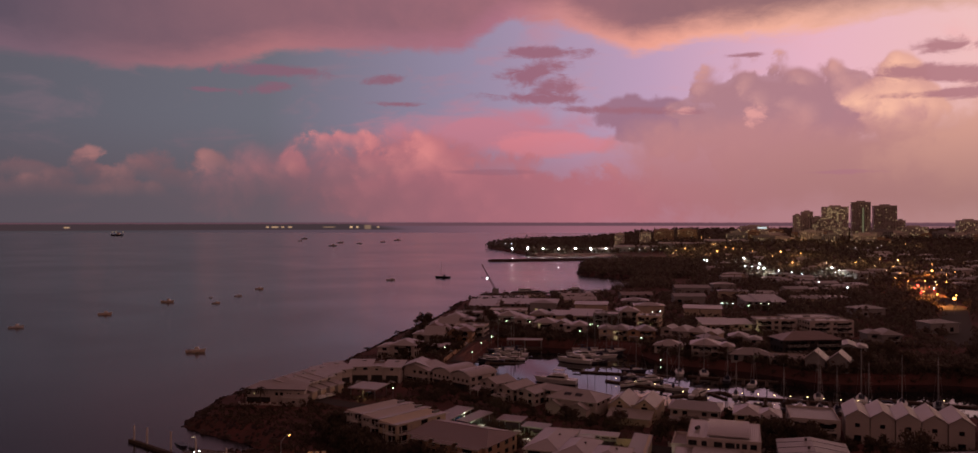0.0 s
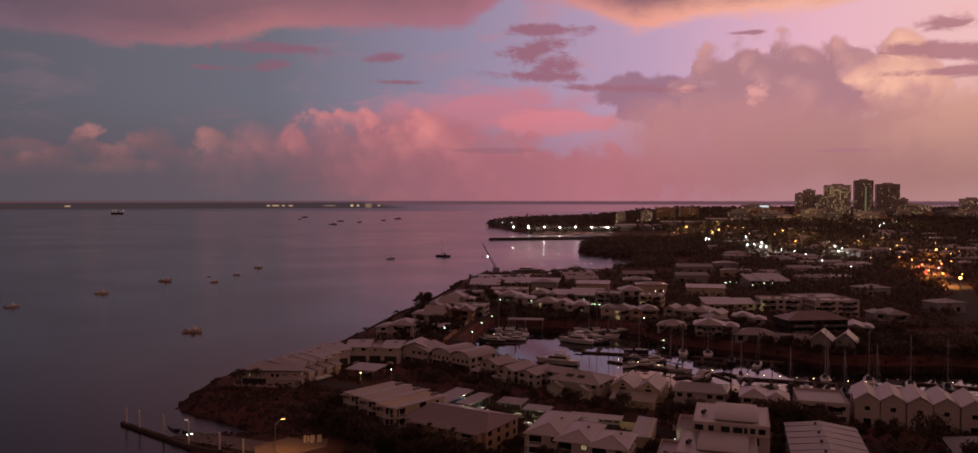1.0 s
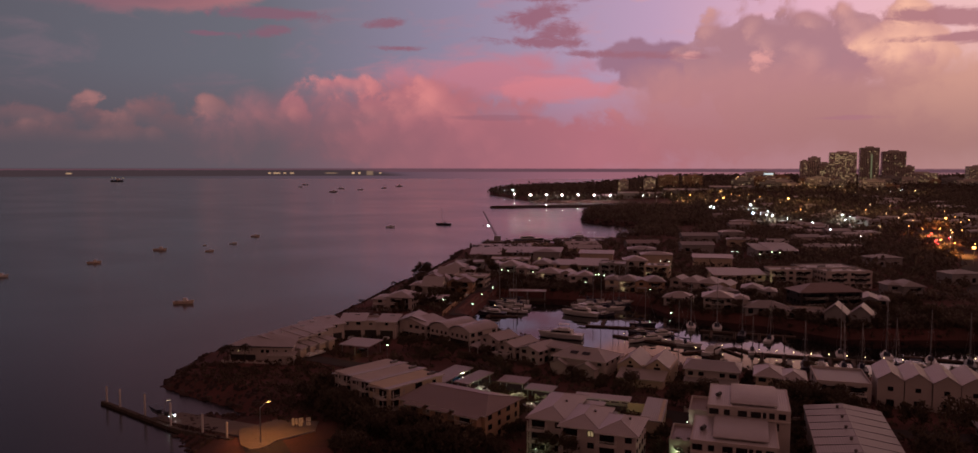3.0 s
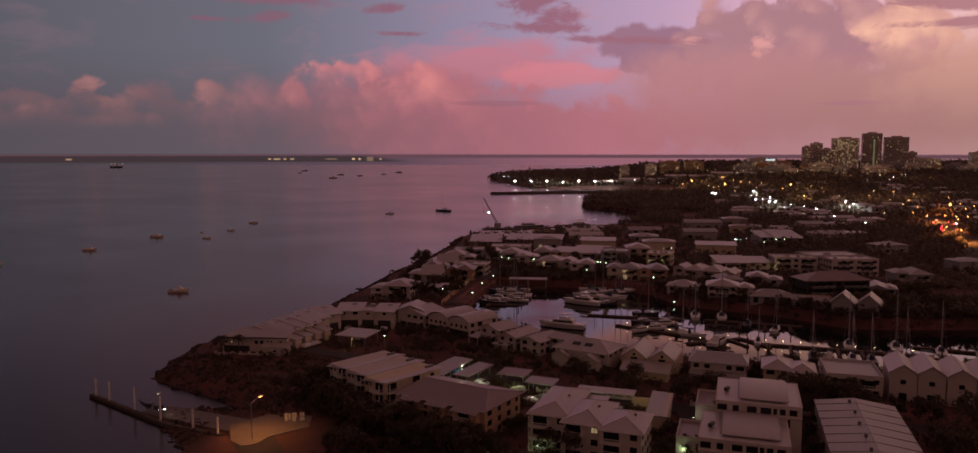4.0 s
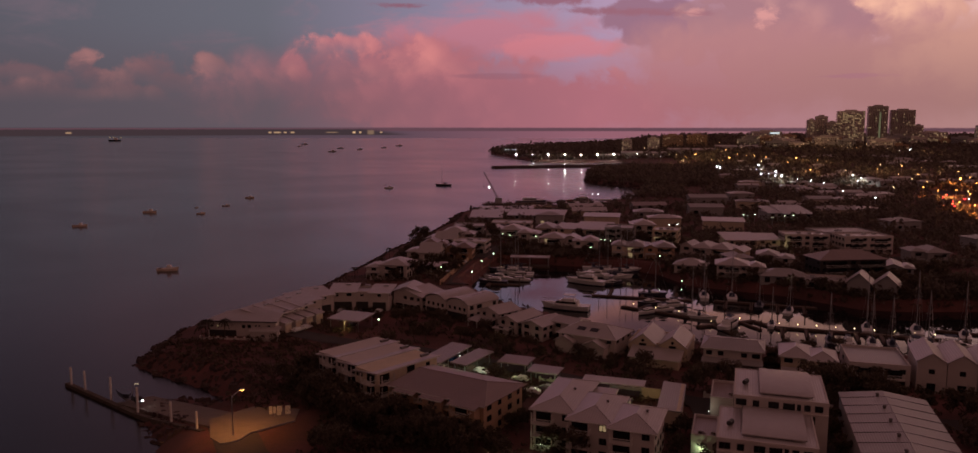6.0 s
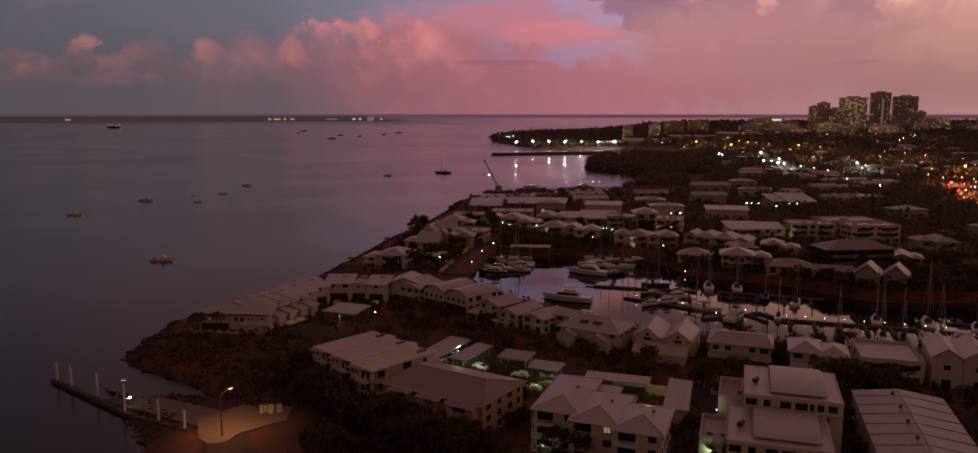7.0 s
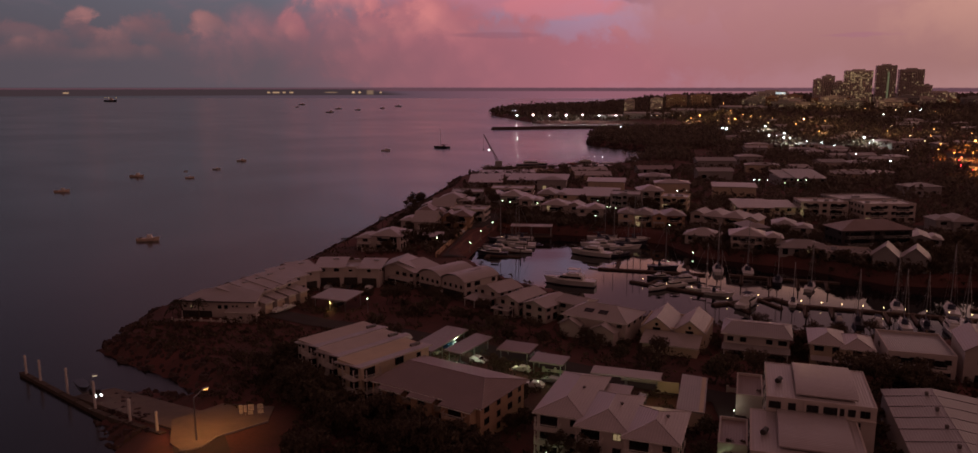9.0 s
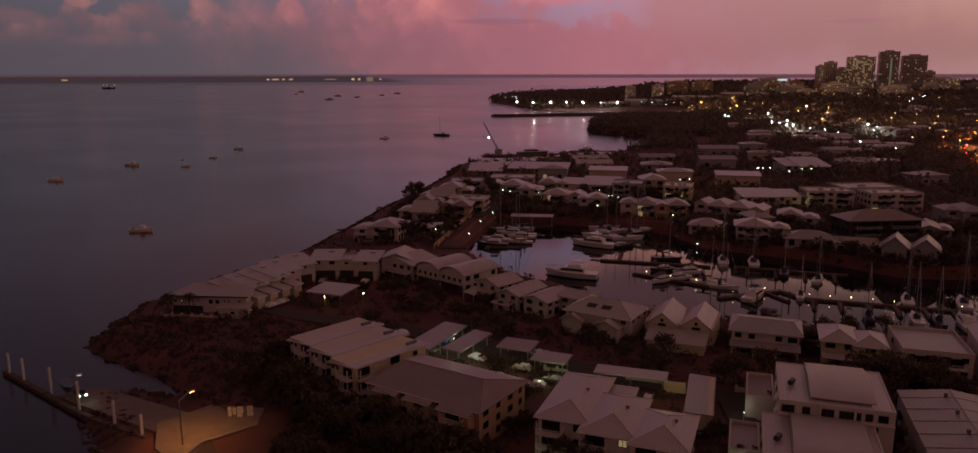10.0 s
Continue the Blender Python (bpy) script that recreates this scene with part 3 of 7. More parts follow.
def roof_geo(kind, w, d, h, pitch, over, t=0.18, inset=(0, 0), along="x"):
    """Roof over a block of w by d whose walls end at h."""
    g = Geo()
    g.caps = []
    a, b = w / 2 + over, d / 2 + over
    if kind == "hip":
        run = min(a, b)
        e = [(-a, -b), (a, -b), (a, b), (-a, b)]
        g.hull([(x * 0.985, y * 0.985, h) for x, y in e], [(x, y, h + t) for x, y in e])
        g.f.pop(1)
        z = h + t + run * pitch
        r = [(-(a - run), 0, z), (a - run, 0, z)] if a >= b else [(0, -(b - run), z), (0, b - run, z)]
        c = [(x, y, h + t) for x, y in e]
        g.v += r
        g.f += [(4, 5, 9, 8), (6, 7, 8, 9), (5, 6, 9), (7, 4, 8)] if a >= b else [(4, 5, 8), (6, 7, 9), (5, 6, 9, 8), (7, 4, 8, 9)]
        g.caps = [(r[0], r[1])] if abs(a - b) > 0.2 else []
        g.caps += [(c[0], r[0]), (c[3], r[0] if a >= b else r[1]), (c[1], r[1] if a >= b else r[0]), (c[2], r[1])]
    elif kind == "ridge":
        # one long ridge, its ends set back from the eaves by the insets
        if along == "y":
            a, b = b, a
        e = [(-a, -b), (a, -b), (a, b), (-a, b)]
        g.hull([(x * 0.985, y * 0.985, h) for x, y in e], [(x, y, h + t) for x, y in e])
        g.f.pop(1)
        z = h + t + b * pitch
        g.v += [(-a + inset[0] + over, 0, z), (a - inset[1] - over, 0, z)]
        g.f += [(4, 5, 9, 8), (6, 7, 8, 9), (5, 6, 9), (7, 4, 8)]
        if along == "y":
            g.v = [(-y, x, q) for x, y, q in g.v]
        g.caps = [(g.v[8], g.v[9]), (g.v[4], g.v[8]), (g.v[7], g.v[8]), (g.v[5], g.v[9]), (g.v[6], g.v[9])]
    elif kind in ("gable_x", "gable_y"):
        if kind == "gable_y":
            a, b = b, a
        z = h + b * pitch
        prof = [(-b, h - 0.05), (0, z), (b, h - 0.05), (b, h - 0.05 + t), (0, z + t), (-b, h - 0.05 + t)]
        for x in (-a, a):
            g.v += [(x, y, q) for y, q in prof]
        g.f += [(0, 1, 4, 5), (1, 2, 3, 4), (6, 7, 10, 11), (7, 8, 9, 10)] + [(i, (i + 1) % 6, 6 + (i + 1) % 6, 6 + i) for i in range(6)]
        g.caps = [((-a, 0, z + t), (a, 0, z + t))]
        if kind == "gable_y":
            g.v = [(-y, x, q) for x, y, q in g.v]
            g.caps = [((0, -a, z + t), (0, a, z + t))]
    elif kind in ("mono_x", "mono_y"):
        if kind == "mono_x":
            lo = [(-a, -b, h), (a, -b, h + 2 * a * pitch), (a, b, h + 2 * a * pitch), (-a, b, h)]
        else:
            lo = [(-a, -b, h), (a, -b, h), (a, b, h + 2 * b * pitch), (-a, b, h + 2 * b * pitch)]
        g.hull(lo, [(x, y, q + t) for x, y, q in lo])
    elif kind == "flat":
        a, b = w / 2, d / 2
        g.box(-a + 0.2, -b + 0.2, h - 0.05, a - 0.2, b - 0.2, h + 0.08)
    elif kind == "barrel":
        n = 10
        arc = lambda s: [(a * math.sin(q), s * b, h + a * pitch * (math.cos(q) - math.cos(0.9)) / (1 - math.cos(0.9))) for q in np.linspace(-0.9, 0.9, n) / 1.0]
        k = 1 / math.sin(0.9)
        for s in (-1, 1):
            g.v += [(x * k, y, q) for x, y, q in arc(s)] + [(x * k, y, q + t) for x, y, q in arc(s)]
        for i in range(n - 1):
            o = 2 * n
            g.f += [(i, i + 1, o + i + 1, o + i), (n + i, n + i + 1, o + n + i + 1, o + n + i), (i, i + 1, n + i + 1, n + i), (o + i, o + i + 1, o + n + i + 1, o + n + i)]
        g.f += [(0, n, 3 * n, 2 * n), (n - 1, 2 * n - 1, 4 * n - 1, 3 * n - 1)]
    return g


def gable_geo(kind, w, d, h, pitch, over, s):
    g = Geo()
    a, b = (w / 2, d / 2) if kind == "gable_x" else (d / 2, w / 2)
    z = h + (b + over) * pitch - 0.05
    p = [(s * a, -b, h - 0.1), (s * a, b, h - 0.1), (s * a, b, h + over * pitch - 0.1), (s * a, 0, z - 0.05), (s * a, -b, h + over * pitch - 0.1)]
    q = [(x - s * 0.2, y, v) for x, y, v in p]
    g.hull(p, q) if s < 0 else g.hull(q, p)
    if kind == "gable_y":
        g.v = [(-y, x, v) for x, y, v in g.v]
    return g


def block(parent, x=0.0, y=0.0, w=10.0, d=10.0, h=5.6, roof="hip", wall=M_WHITE, cover=M_ROOF_W, pitch=0.36, over=0.7, z=0.0, turn=0.0, vents=0, under=0.0, inset=(0, 0), along="x", lip=0.45):
    """One body of a house with its roof; z is the foot of its walls. under: how far the ground floor stands back under the upper one."""
    m = pose(x, y, z, 0, 0, turn)
    plot(parent.matrix_basis @ m, w, d)
    if under:
        part("wall", Geo().box(-w / 2, -d / 2, h * 0.47, w / 2, d / 2, h), wall, parent, m=m)
        part("wall", Geo().box(-w / 2 + 0.15, -d / 2 + under, -0.6, w / 2 - 0.15, d / 2 - 0.1, h * 0.47), wall, parent, m=m)
        for i in range(4):
            q = -w / 2 + 0.2 + i * (w - 0.4) / 3
            part("post", KEPT.setdefault("upost%.2f" % h, Geo().box(-0.13, 0.05, -0.4, 0.13, 0.31, h * 0.47).mesh("post", M_WHITE)), None, parent, m=m @ pose(q, -d / 2, 0))
    else:
        part("wall", Geo().box(-w / 2, -d / 2, -0.6, w / 2, d / 2, h), wall, parent, m=m)
    rg = roof_geo(roof, w, d, h, pitch, over, inset=inset, along=along)
    rf = part("roof", rg, cover, parent, m=m)
    close = parent.location.y < 330 * U * K
    for p, q in rg.caps if close else ():
        part("ridge_cap", Geo().tube(p, q, 0.07, n=5), cover, rf)
    if close and (roof in ("hip", "ridge") or roof.startswith("mono")):
        a = w / 2 + over
        gz = h + (-0.02 if roof.startswith("mono") else 0.02)
        part("gutter", Geo().box(-a, -d / 2 - over - 0.09, gz, a, -d / 2 - over, gz + 0.13), M_POLE, rf, "pale metal gutter")
    if roof.startswith("gable"):
        for s in (-1, 1):
            part("gable", gable_geo(roof, w, d, h, pitch, over, s), wall, parent, m=m)
    if roof == "flat":
        a, b = w / 2 + 0.03, d / 2 + 0.03
        pg = Geo()
        for e, zz in ((0, h - 0.3), (0, h + lip), (0.22, h + lip), (0.22, h - 0.3)):
            pg.v += [(-a + e, -b + e, zz), (a - e, -b + e, zz), (a - e, b - e, zz), (-a + e, b - e, zz)]
        pg.f = [(4 * i + j, 4 * i + (j + 1) % 4, (4 * i + 4 + (j + 1) % 4) % 16, (4 * i + 4 + j) % 16) for i in range(4) for j in range(4)]
        part("parapet", pg, wall, parent, m=m)
    for i in range(vents):
        v = KEPT.setdefault("vent", Geo().tube((0, 0, -0.3), (0, 0, 0.2), 0.16, n=8).ball(0, 0, 0.3, 0.26, 0.7).mesh("roof_vent", M_METAL))
        part("roof_vent", v, None, rf, "round turbine vent", m=pose((i - (vents - 1) / 2) * w * 0.4, -d * 0.18, h + (min(w, d) / 2 + over) * pitch * 0.6))
    return rf


def openings(parent, rng, x, y, w, d, h, faces="flr", z=0.0, storeys=2, lit=0.05, size=(2.1, 1.5), gap=2.7, turn=0.0):
    """Rows of windows on the front, left, right and back of a block."""
    sides = {"f": (0, -d / 2, 0, w), "l": (-w / 2, 0, -90, d), "r": (w / 2, 0, 90, d), "b": (0, d / 2, 180, w)}
    c, s = math.cos(radians(turn)), math.sin(radians(turn))
    for f in faces:
        ox, oy, a, run = sides[f]
        n = max(1, int((run - 1.2) / gap))
        for st in range(storeys):
            zz = z + (0.55 if storeys > 1 else 0.5) + (st + 0.12) * h / storeys
            for i in range(n):
                if rng.random() < 0.12:
                    continue
                q = (i - (n - 1) / 2) * run / n
                px, py = ox + q * math.cos(radians(a)), oy + q * math.sin(radians(a))
                door = st == 0 and rng.random() < 0.25
                window(parent, x + px * c - py * s, y + px * s + py * c, zz - (0.45 if door else 0), a + turn, size[0] * rng.choice((1, 1, 1.4)), size[1] + (0.85 if door else 0), rng.random() < lit * 0.4)


def balcony(parent, x, y, z, w, depth, turn=0.0, roofed=True, mat=M_WHITE):
    """A slab with a barred railing on its outer sides, y- being out."""
    t, rail, high = 0.2 / U, 1.02 / U, 2.5 / U
    b = part("balcony", Geo().box(-w / 2, -depth, -t, w / 2, 0, 0), mat, parent, m=pose(x, y, z, 0, 0, turn))
    g = Geo()
    g.box(-w / 2, -depth, rail, w / 2, -depth + 0.05, rail + 0.05)
    for s in (-1, 1):
        g.box(s * w / 2 - 0.025, -depth, rail, s * w / 2 + 0.025, 0, rail + 0.05)
    n = max(4, int(w / 0.22))
    for i in range(n + 1):
        q = -w / 2 + w * i / n
        g.box(q - 0.02, -depth + 0.005, 0, q + 0.02, -depth + 0.045, rail)
    part("railing", g, M_POLE, b, "pale barred railing")
    for s in (-1, 1):
        part("post", Geo().box(s * (w / 2 - 0.09) - 0.07, -depth + 0.02, 0, s * (w / 2 - 0.09) + 0.07, -depth + 0.16, high - t), mat, b)
    part("sliding_door", Geo().box(-w * 0.36, -0.04, 0.02, w * 0.36, 0.03, 2.1 / U), M_GLASS, b, "dark glass sliding door")


def house(x, y, rot, label, category="house", group="", squeeze=True):
    return thing("house" if category == "house" else category.replace(" ", "_"), pose(x, y, LAND, 0, 0, rot), label, category, group, squeeze=squeeze)


def villa(fx, fy, rot, w, d, storeys=2, roof="hip", wall=M_WHITE, cover=M_ROOF_W, label="white rendered house with a pale metal roof", lit=0.06, pitch=0.36, over=0.7, wing=None, deck=True, vents=0, faces="flr", extra=True):
    """A house given by the middle of its front, width, depth and storeys; a seed from its place gives it wings and verandahs."""
    rng = random.Random(int(fx * 31 + fy * 17))
    c, s = math.cos(radians(rot)), math.sin(radians(rot))
    ob = house(fx - s * d / 2, fy + c * d / 2, rot, label, group="houses of the marina estate")
    h = (2.1 if storeys < 3 else 2.15) * storeys
    if roof.startswith("mono"):
        pitch = 0.07
    if storeys == 2 and extra and roof != "flat":
        # main body set to one side, a lower or forward wing on the other
        side = rng.choice((-1, 1))
        main = w * rng.uniform(0.56, 0.68)
        mx = side * (w - main) / 2
        under = rng.choice((0.0, 1.5, 1.9))
        block(ob, mx, 0, main, d, h, roof, wall, cover, pitch * rng.uniform(0.9, 1.15), over, vents=vents, under=under)
        ww = w - main
        step, wh = rng.uniform(-2.2, 1.6), h * rng.choice((0.8, 0.9, 1.0, 1.06))
        wd = d * rng.uniform(0.65, 0.9)
        wroof = rng.choice(("hip", "gable_y", "hip")) if not roof.startswith("mono") else "mono_y"
        wx, wy = -side * (w - ww) / 2, step - (d - wd) / 2 * 0.4
        block(ob, wx, wy, ww + 0.3, wd, wh, wroof, wall, cover, pitch * rng.uniform(0.9, 1.2), over * 0.8)
        openings(ob, rng, mx, 0, main, d, h, faces.replace("f", ""), 0, storeys, lit)
        openings(ob, rng, mx, 0, main, d, h / 2, "f", h / 2, 1, lit)
        openings(ob, rng, mx, under, main, d, h / 2, "f", 0, 1, lit * 2, (2.2, 1.9))
        openings(ob, rng, wx, wy, ww, wd, wh, "f" + ("l" if side > 0 else "r"), 0, 2, lit)
        # verandah roof over the front
        vw, front = ww * 0.95, wy - wd / 2
        v = part("verandah_roof", Geo().hull([(-vw / 2, -1.9, 0), (vw / 2, -1.9, 0), (vw / 2, 0, 0.42), (-vw / 2, 0, 0.42)], [(-vw / 2, -1.9, 0.1), (vw / 2, -1.9, 0.1), (vw / 2, 0, 0.52), (-vw / 2, 0, 0.52)]), cover, ob, m=pose(wx, front, h * 0.45))
        for q in (-1, 1):
            part("verandah_post", Geo().box(q * (vw / 2 - 0.15) - 0.06, -1.8, -h * 0.45 - 0.3, q * (vw / 2 - 0.15) + 0.06, -1.68, 0.03), M_POLE, v)
        if deck:
            balcony(ob, mx, -d / 2 - 0.02, h * 0.5, main * 0.6, 1.1, 0, mat=wall)
        g = Geo().box(-0.45, -0.3, 0, 0.45, 0.3, 0.55)
        part("air_unit", g, M_METAL, ob, "boxed air conditioner unit", m=pose(wx, wy + wd / 2 + 0.4, 0.2))
    else:
        block(ob, 0, 0, w, d, h, roof, wall, cover, pitch, over, vents=vents)
        openings(ob, rng, 0, 0, w, d, h, faces, 0, storeys, lit)
        if deck and storeys > 1:
            for st in range(1, storeys):
                for q in (-0.25, 0.25):
                    balcony(ob, q * w, -d / 2 - 0.02, h * st / storeys, w * 0.36, 1.2, 0, mat=wall)
        if roof == "flat":
            for q in range(3):
                part("roof_unit", KEPT.setdefault("acbox", Geo().box(-0.7, -0.5, 0, 0.7, 0.5, 0.6, 0.06).mesh("roof_unit", M_METAL)), None, ob, "roof plant box", m=pose(rng.uniform(-0.35, 0.35) * w, rng.uniform(-0.3, 0.3) * d, h + 0.08))
    if wing:
        wx, wy, ww, wd, wh, wr = wing
        block(ob, wx, wy, ww, wd, wh, wr, wall, cover, pitch, over * 0.8)
        openings(ob, rng, wx, wy, ww, wd, wh, "fr" if wx > 0 else "fl", 0, max(1, round(wh / 2.9)), lit)
    return ob


def carport(x, y, rot, w, d, h=2.6, cover=M_ROOF_G, label="open carport with a flat metal roof on slim posts", pitch=0.03, squeeze=True):
    ob = thing("carport", pose(x, y, LAND, 0, 0, rot), label, "carport", "carports", squeeze=squeeze)
    part("roof", roof_geo("mono_y", w, d, h, pitch, 0.3, 0.22), cover, ob)
    plot(ob.matrix_basis, w, d)
    nx = max(2, int(w / 4) + 1)
    for i in range(nx):
        for s in (-1, 1):
            part("post", KEPT.setdefault("cpost%s%.2f" % (s, h), Geo().box(-0.07, -0.07, -0.3, 0.07, 0.07, h + (d * pitch if s > 0 else 0.02)).mesh("post", M_METAL)), None, ob, m=pose(-w / 2 + 0.3 + i * (w - 0.6) / (nx - 1), s * (d / 2 - 0.4), 0))
    return ob

def north(y):
    """Plan northing of a true one."""
    return y / K


# three-storey flats with stepped single-pitch roofs
flats = house(-26.4, north(166.9), 50, "three-storey white flats with three stepped skillion roofs", "apartment block", squeeze=False)
for i, (oy, ox) in enumerate(((6.3, 0.6), (-0.1, 0.0), (-6.6, -1.0))):
    z0 = 5.9 + 0.1 * i
    block(flats, ox, oy, 13.6, 5.7, z0, "mono_y", M_WHITE if i < 2 else M_CREAM, M_ROOF_W, -0.1, 0.45)
    part("roof_vent_box", Geo().box(3.6, oy - 2.4, z0 + 0.42, 5.4, oy - 1.9, z0 + 0.85), M_ROOF_D, flats, "dark louvred roof vent", m=pose(ox, 0, 0))
    for st in range(3):
        zz = 0.3 + st * 1.95
        balcony(flats, ox - 6.8, oy - 1.2, zz, 2.8, 1.2, -90)
        window(flats, ox - 6.8, oy + 1.4, zz + 0.55, -90, 1.2, 1.3)
        window(flats, ox - 6.8, oy + 2.3, zz + 0.55, -90, 0.8, 1.0)
    if i == 2:
        for st in range(3):
            window(flats, ox + 0.6, oy - 2.86, 0.8 + st * 1.95, 0, 2.4, 1.7)
            window(flats, ox + 4.6, oy - 2.86, 0.9 + st * 1.95, 0, 1.2, 1.1)
            balcony(flats, ox - 5.2, oy - 2.87, 0.3 + st * 1.95, 2.8, 1.0)

# large tan flats under one brown hip roof
tan = house(-10.7, north(152.7), -30, "tan rendered flats under a large brown metal hip roof", "apartment block", squeeze=False)
block(tan, 0, 0, 17.6, 11.4, 5.1, "ridge", M_TAN, M_ROOF_B, 0.24, 0.65, inset=(1.2, 3.0))
for q, w, dd in ((-5.4, 3.4, 1.2), (0.0, 3.6, 1.3), (5.9, 4.4, 1.5)):
    block(tan, q, -5.7 - dd / 2, w, dd, 4.85, "mono_y", M_TAN, M_ROOF_B, 0.2, 0.4)
for st in range(3):
    zz = 0.15 + st * 1.7
    for q, y in ((-7.8, -5.72), (-2.7, -5.72), (2.9, -5.72), (5.9, -7.22)):
        balcony(tan, q, y, zz, 2.2 if q != 5.9 else 3.4, 1.0, mat=M_TAN)
    for q, s in ((-5.4, 1.4), (0.0, 1.6)):
        window(tan, q, -6.9 if q < -1 else -7.0, zz + 0.5, 0, s, 1.2)
    for q, s in ((-4.2, 1.7), (-1.2, 1.2), (1.8, 1.6), (4.4, 1.0)):
        window(tan, 8.8, q, zz + 0.45, 90, s, 1.3, lit=(st == 0 and q == 1.8))
        window(tan, -8.8, q, zz + 0.45, -90, s, 1.3)
    for q in (-6.2, -2.2, 2.0, 6.0):
        window(tan, q, 5.7, zz + 0.5, 180, 1.4, 1.2)

# white flats in three stepped bays round a court
bays = house(0.7, north(140.6), -18, "white rendered flats with stepped pale hip roofs and balconies", "apartment block", squeeze=False)
for i, (u0, u1, v0, v1, e0, e1) in enumerate(((0.3, 6.9, 0.3, 15.5, 3.6, 3.0), (6.2, 12.7, -1.7, 10.2, 3.6, 2.4), (12.2, 18.9, -2.7, 7.4, 3.6, 3.2))):
    bx, by, bw, bd = (u0 + u1) / 2, (v0 + v1) / 2, u1 - u0 - 0.6, v1 - v0 - 0.6
    block(bays, bx, by, bw, bd, 5.7 - 0.06 * i, "ridge", M_WHITE, M_ROOF_W, 0.3, 0.5, vents=0, inset=(e0, e1), along="y")
    part("roof_vent", KEPT.setdefault("vent", Geo().tube((0, 0, -0.3), (0, 0, 0.2), 0.16, n=8).ball(0, 0, 0.3, 0.26, 0.7).mesh("roof_vent", M_ROOF_D)), None, bays, "dark turbine vent", m=pose(bx + 1.2, by + 0.8, 6.4))
    f = by - bd / 2
    for st in range(3):
        zz = 0.15 + st * 1.9
        balcony(bays, bx - 1.4, f - 0.02, zz, 3.2, 1.2)
        window(bays, bx + 1.9, f, zz + 0.55, 0, 1.5, 1.3, lit=(i == 1 and st == 2))
        for q in (-4.5, -1.5, 1.5, 4.5):
            if i == 0:
                window(bays, bx - bw / 2, by + q, zz + 0.55, -90, 1.3, 1.2)
            if i == 2:
                window(bays, bx + bw / 2, by + q * 0.8, zz + 0.55, 90, 1.3, 1.2)
block(bays, 8.6, 12.6, 3.0, 3.6, 5.0, "mono_y", M_WHITE, M_ROOF_W, 0.04, 0.3)
carport(15.8, north(164.0), -16, 10.2, 2.6, 2.3, M_ROOF_W, "long pale carport roof at the back of a yard", squeeze=False)
garage = house(24.3, north(155.4), -14.5, "low garage row with a pale single-pitch roof", "garage", squeeze=False)
block(garage, 0, 0, 3.4, 13.4, 2.9, "mono_x", M_CREAM, M_ROOF_G, -0.06, 0.2)
for q in (-4.8, -1.6, 1.6, 4.8):
    part("garage_door", Geo().box(-1.3, -0.03, 0.02, 1.3, 0.05, 1.7), M_TAN, garage, "brown roller door", m=pose(-1.72, q, 0, 0, 0, -90))
solid("yard_wall", Geo().box(-1.6, -0.1, -0.3, 1.6, 0.1, 1.9), M_CREAM, "cream rendered yard wall beside a carport", "wall", m=pose(22.0, north(162.0), LAND, 0, 0, -14))

# the white villa with two vaulted roofs
vault = house(38.6, north(147.0), -15.5, "white two-block villa with shallow vaulted roofs and parapets", squeeze=False)


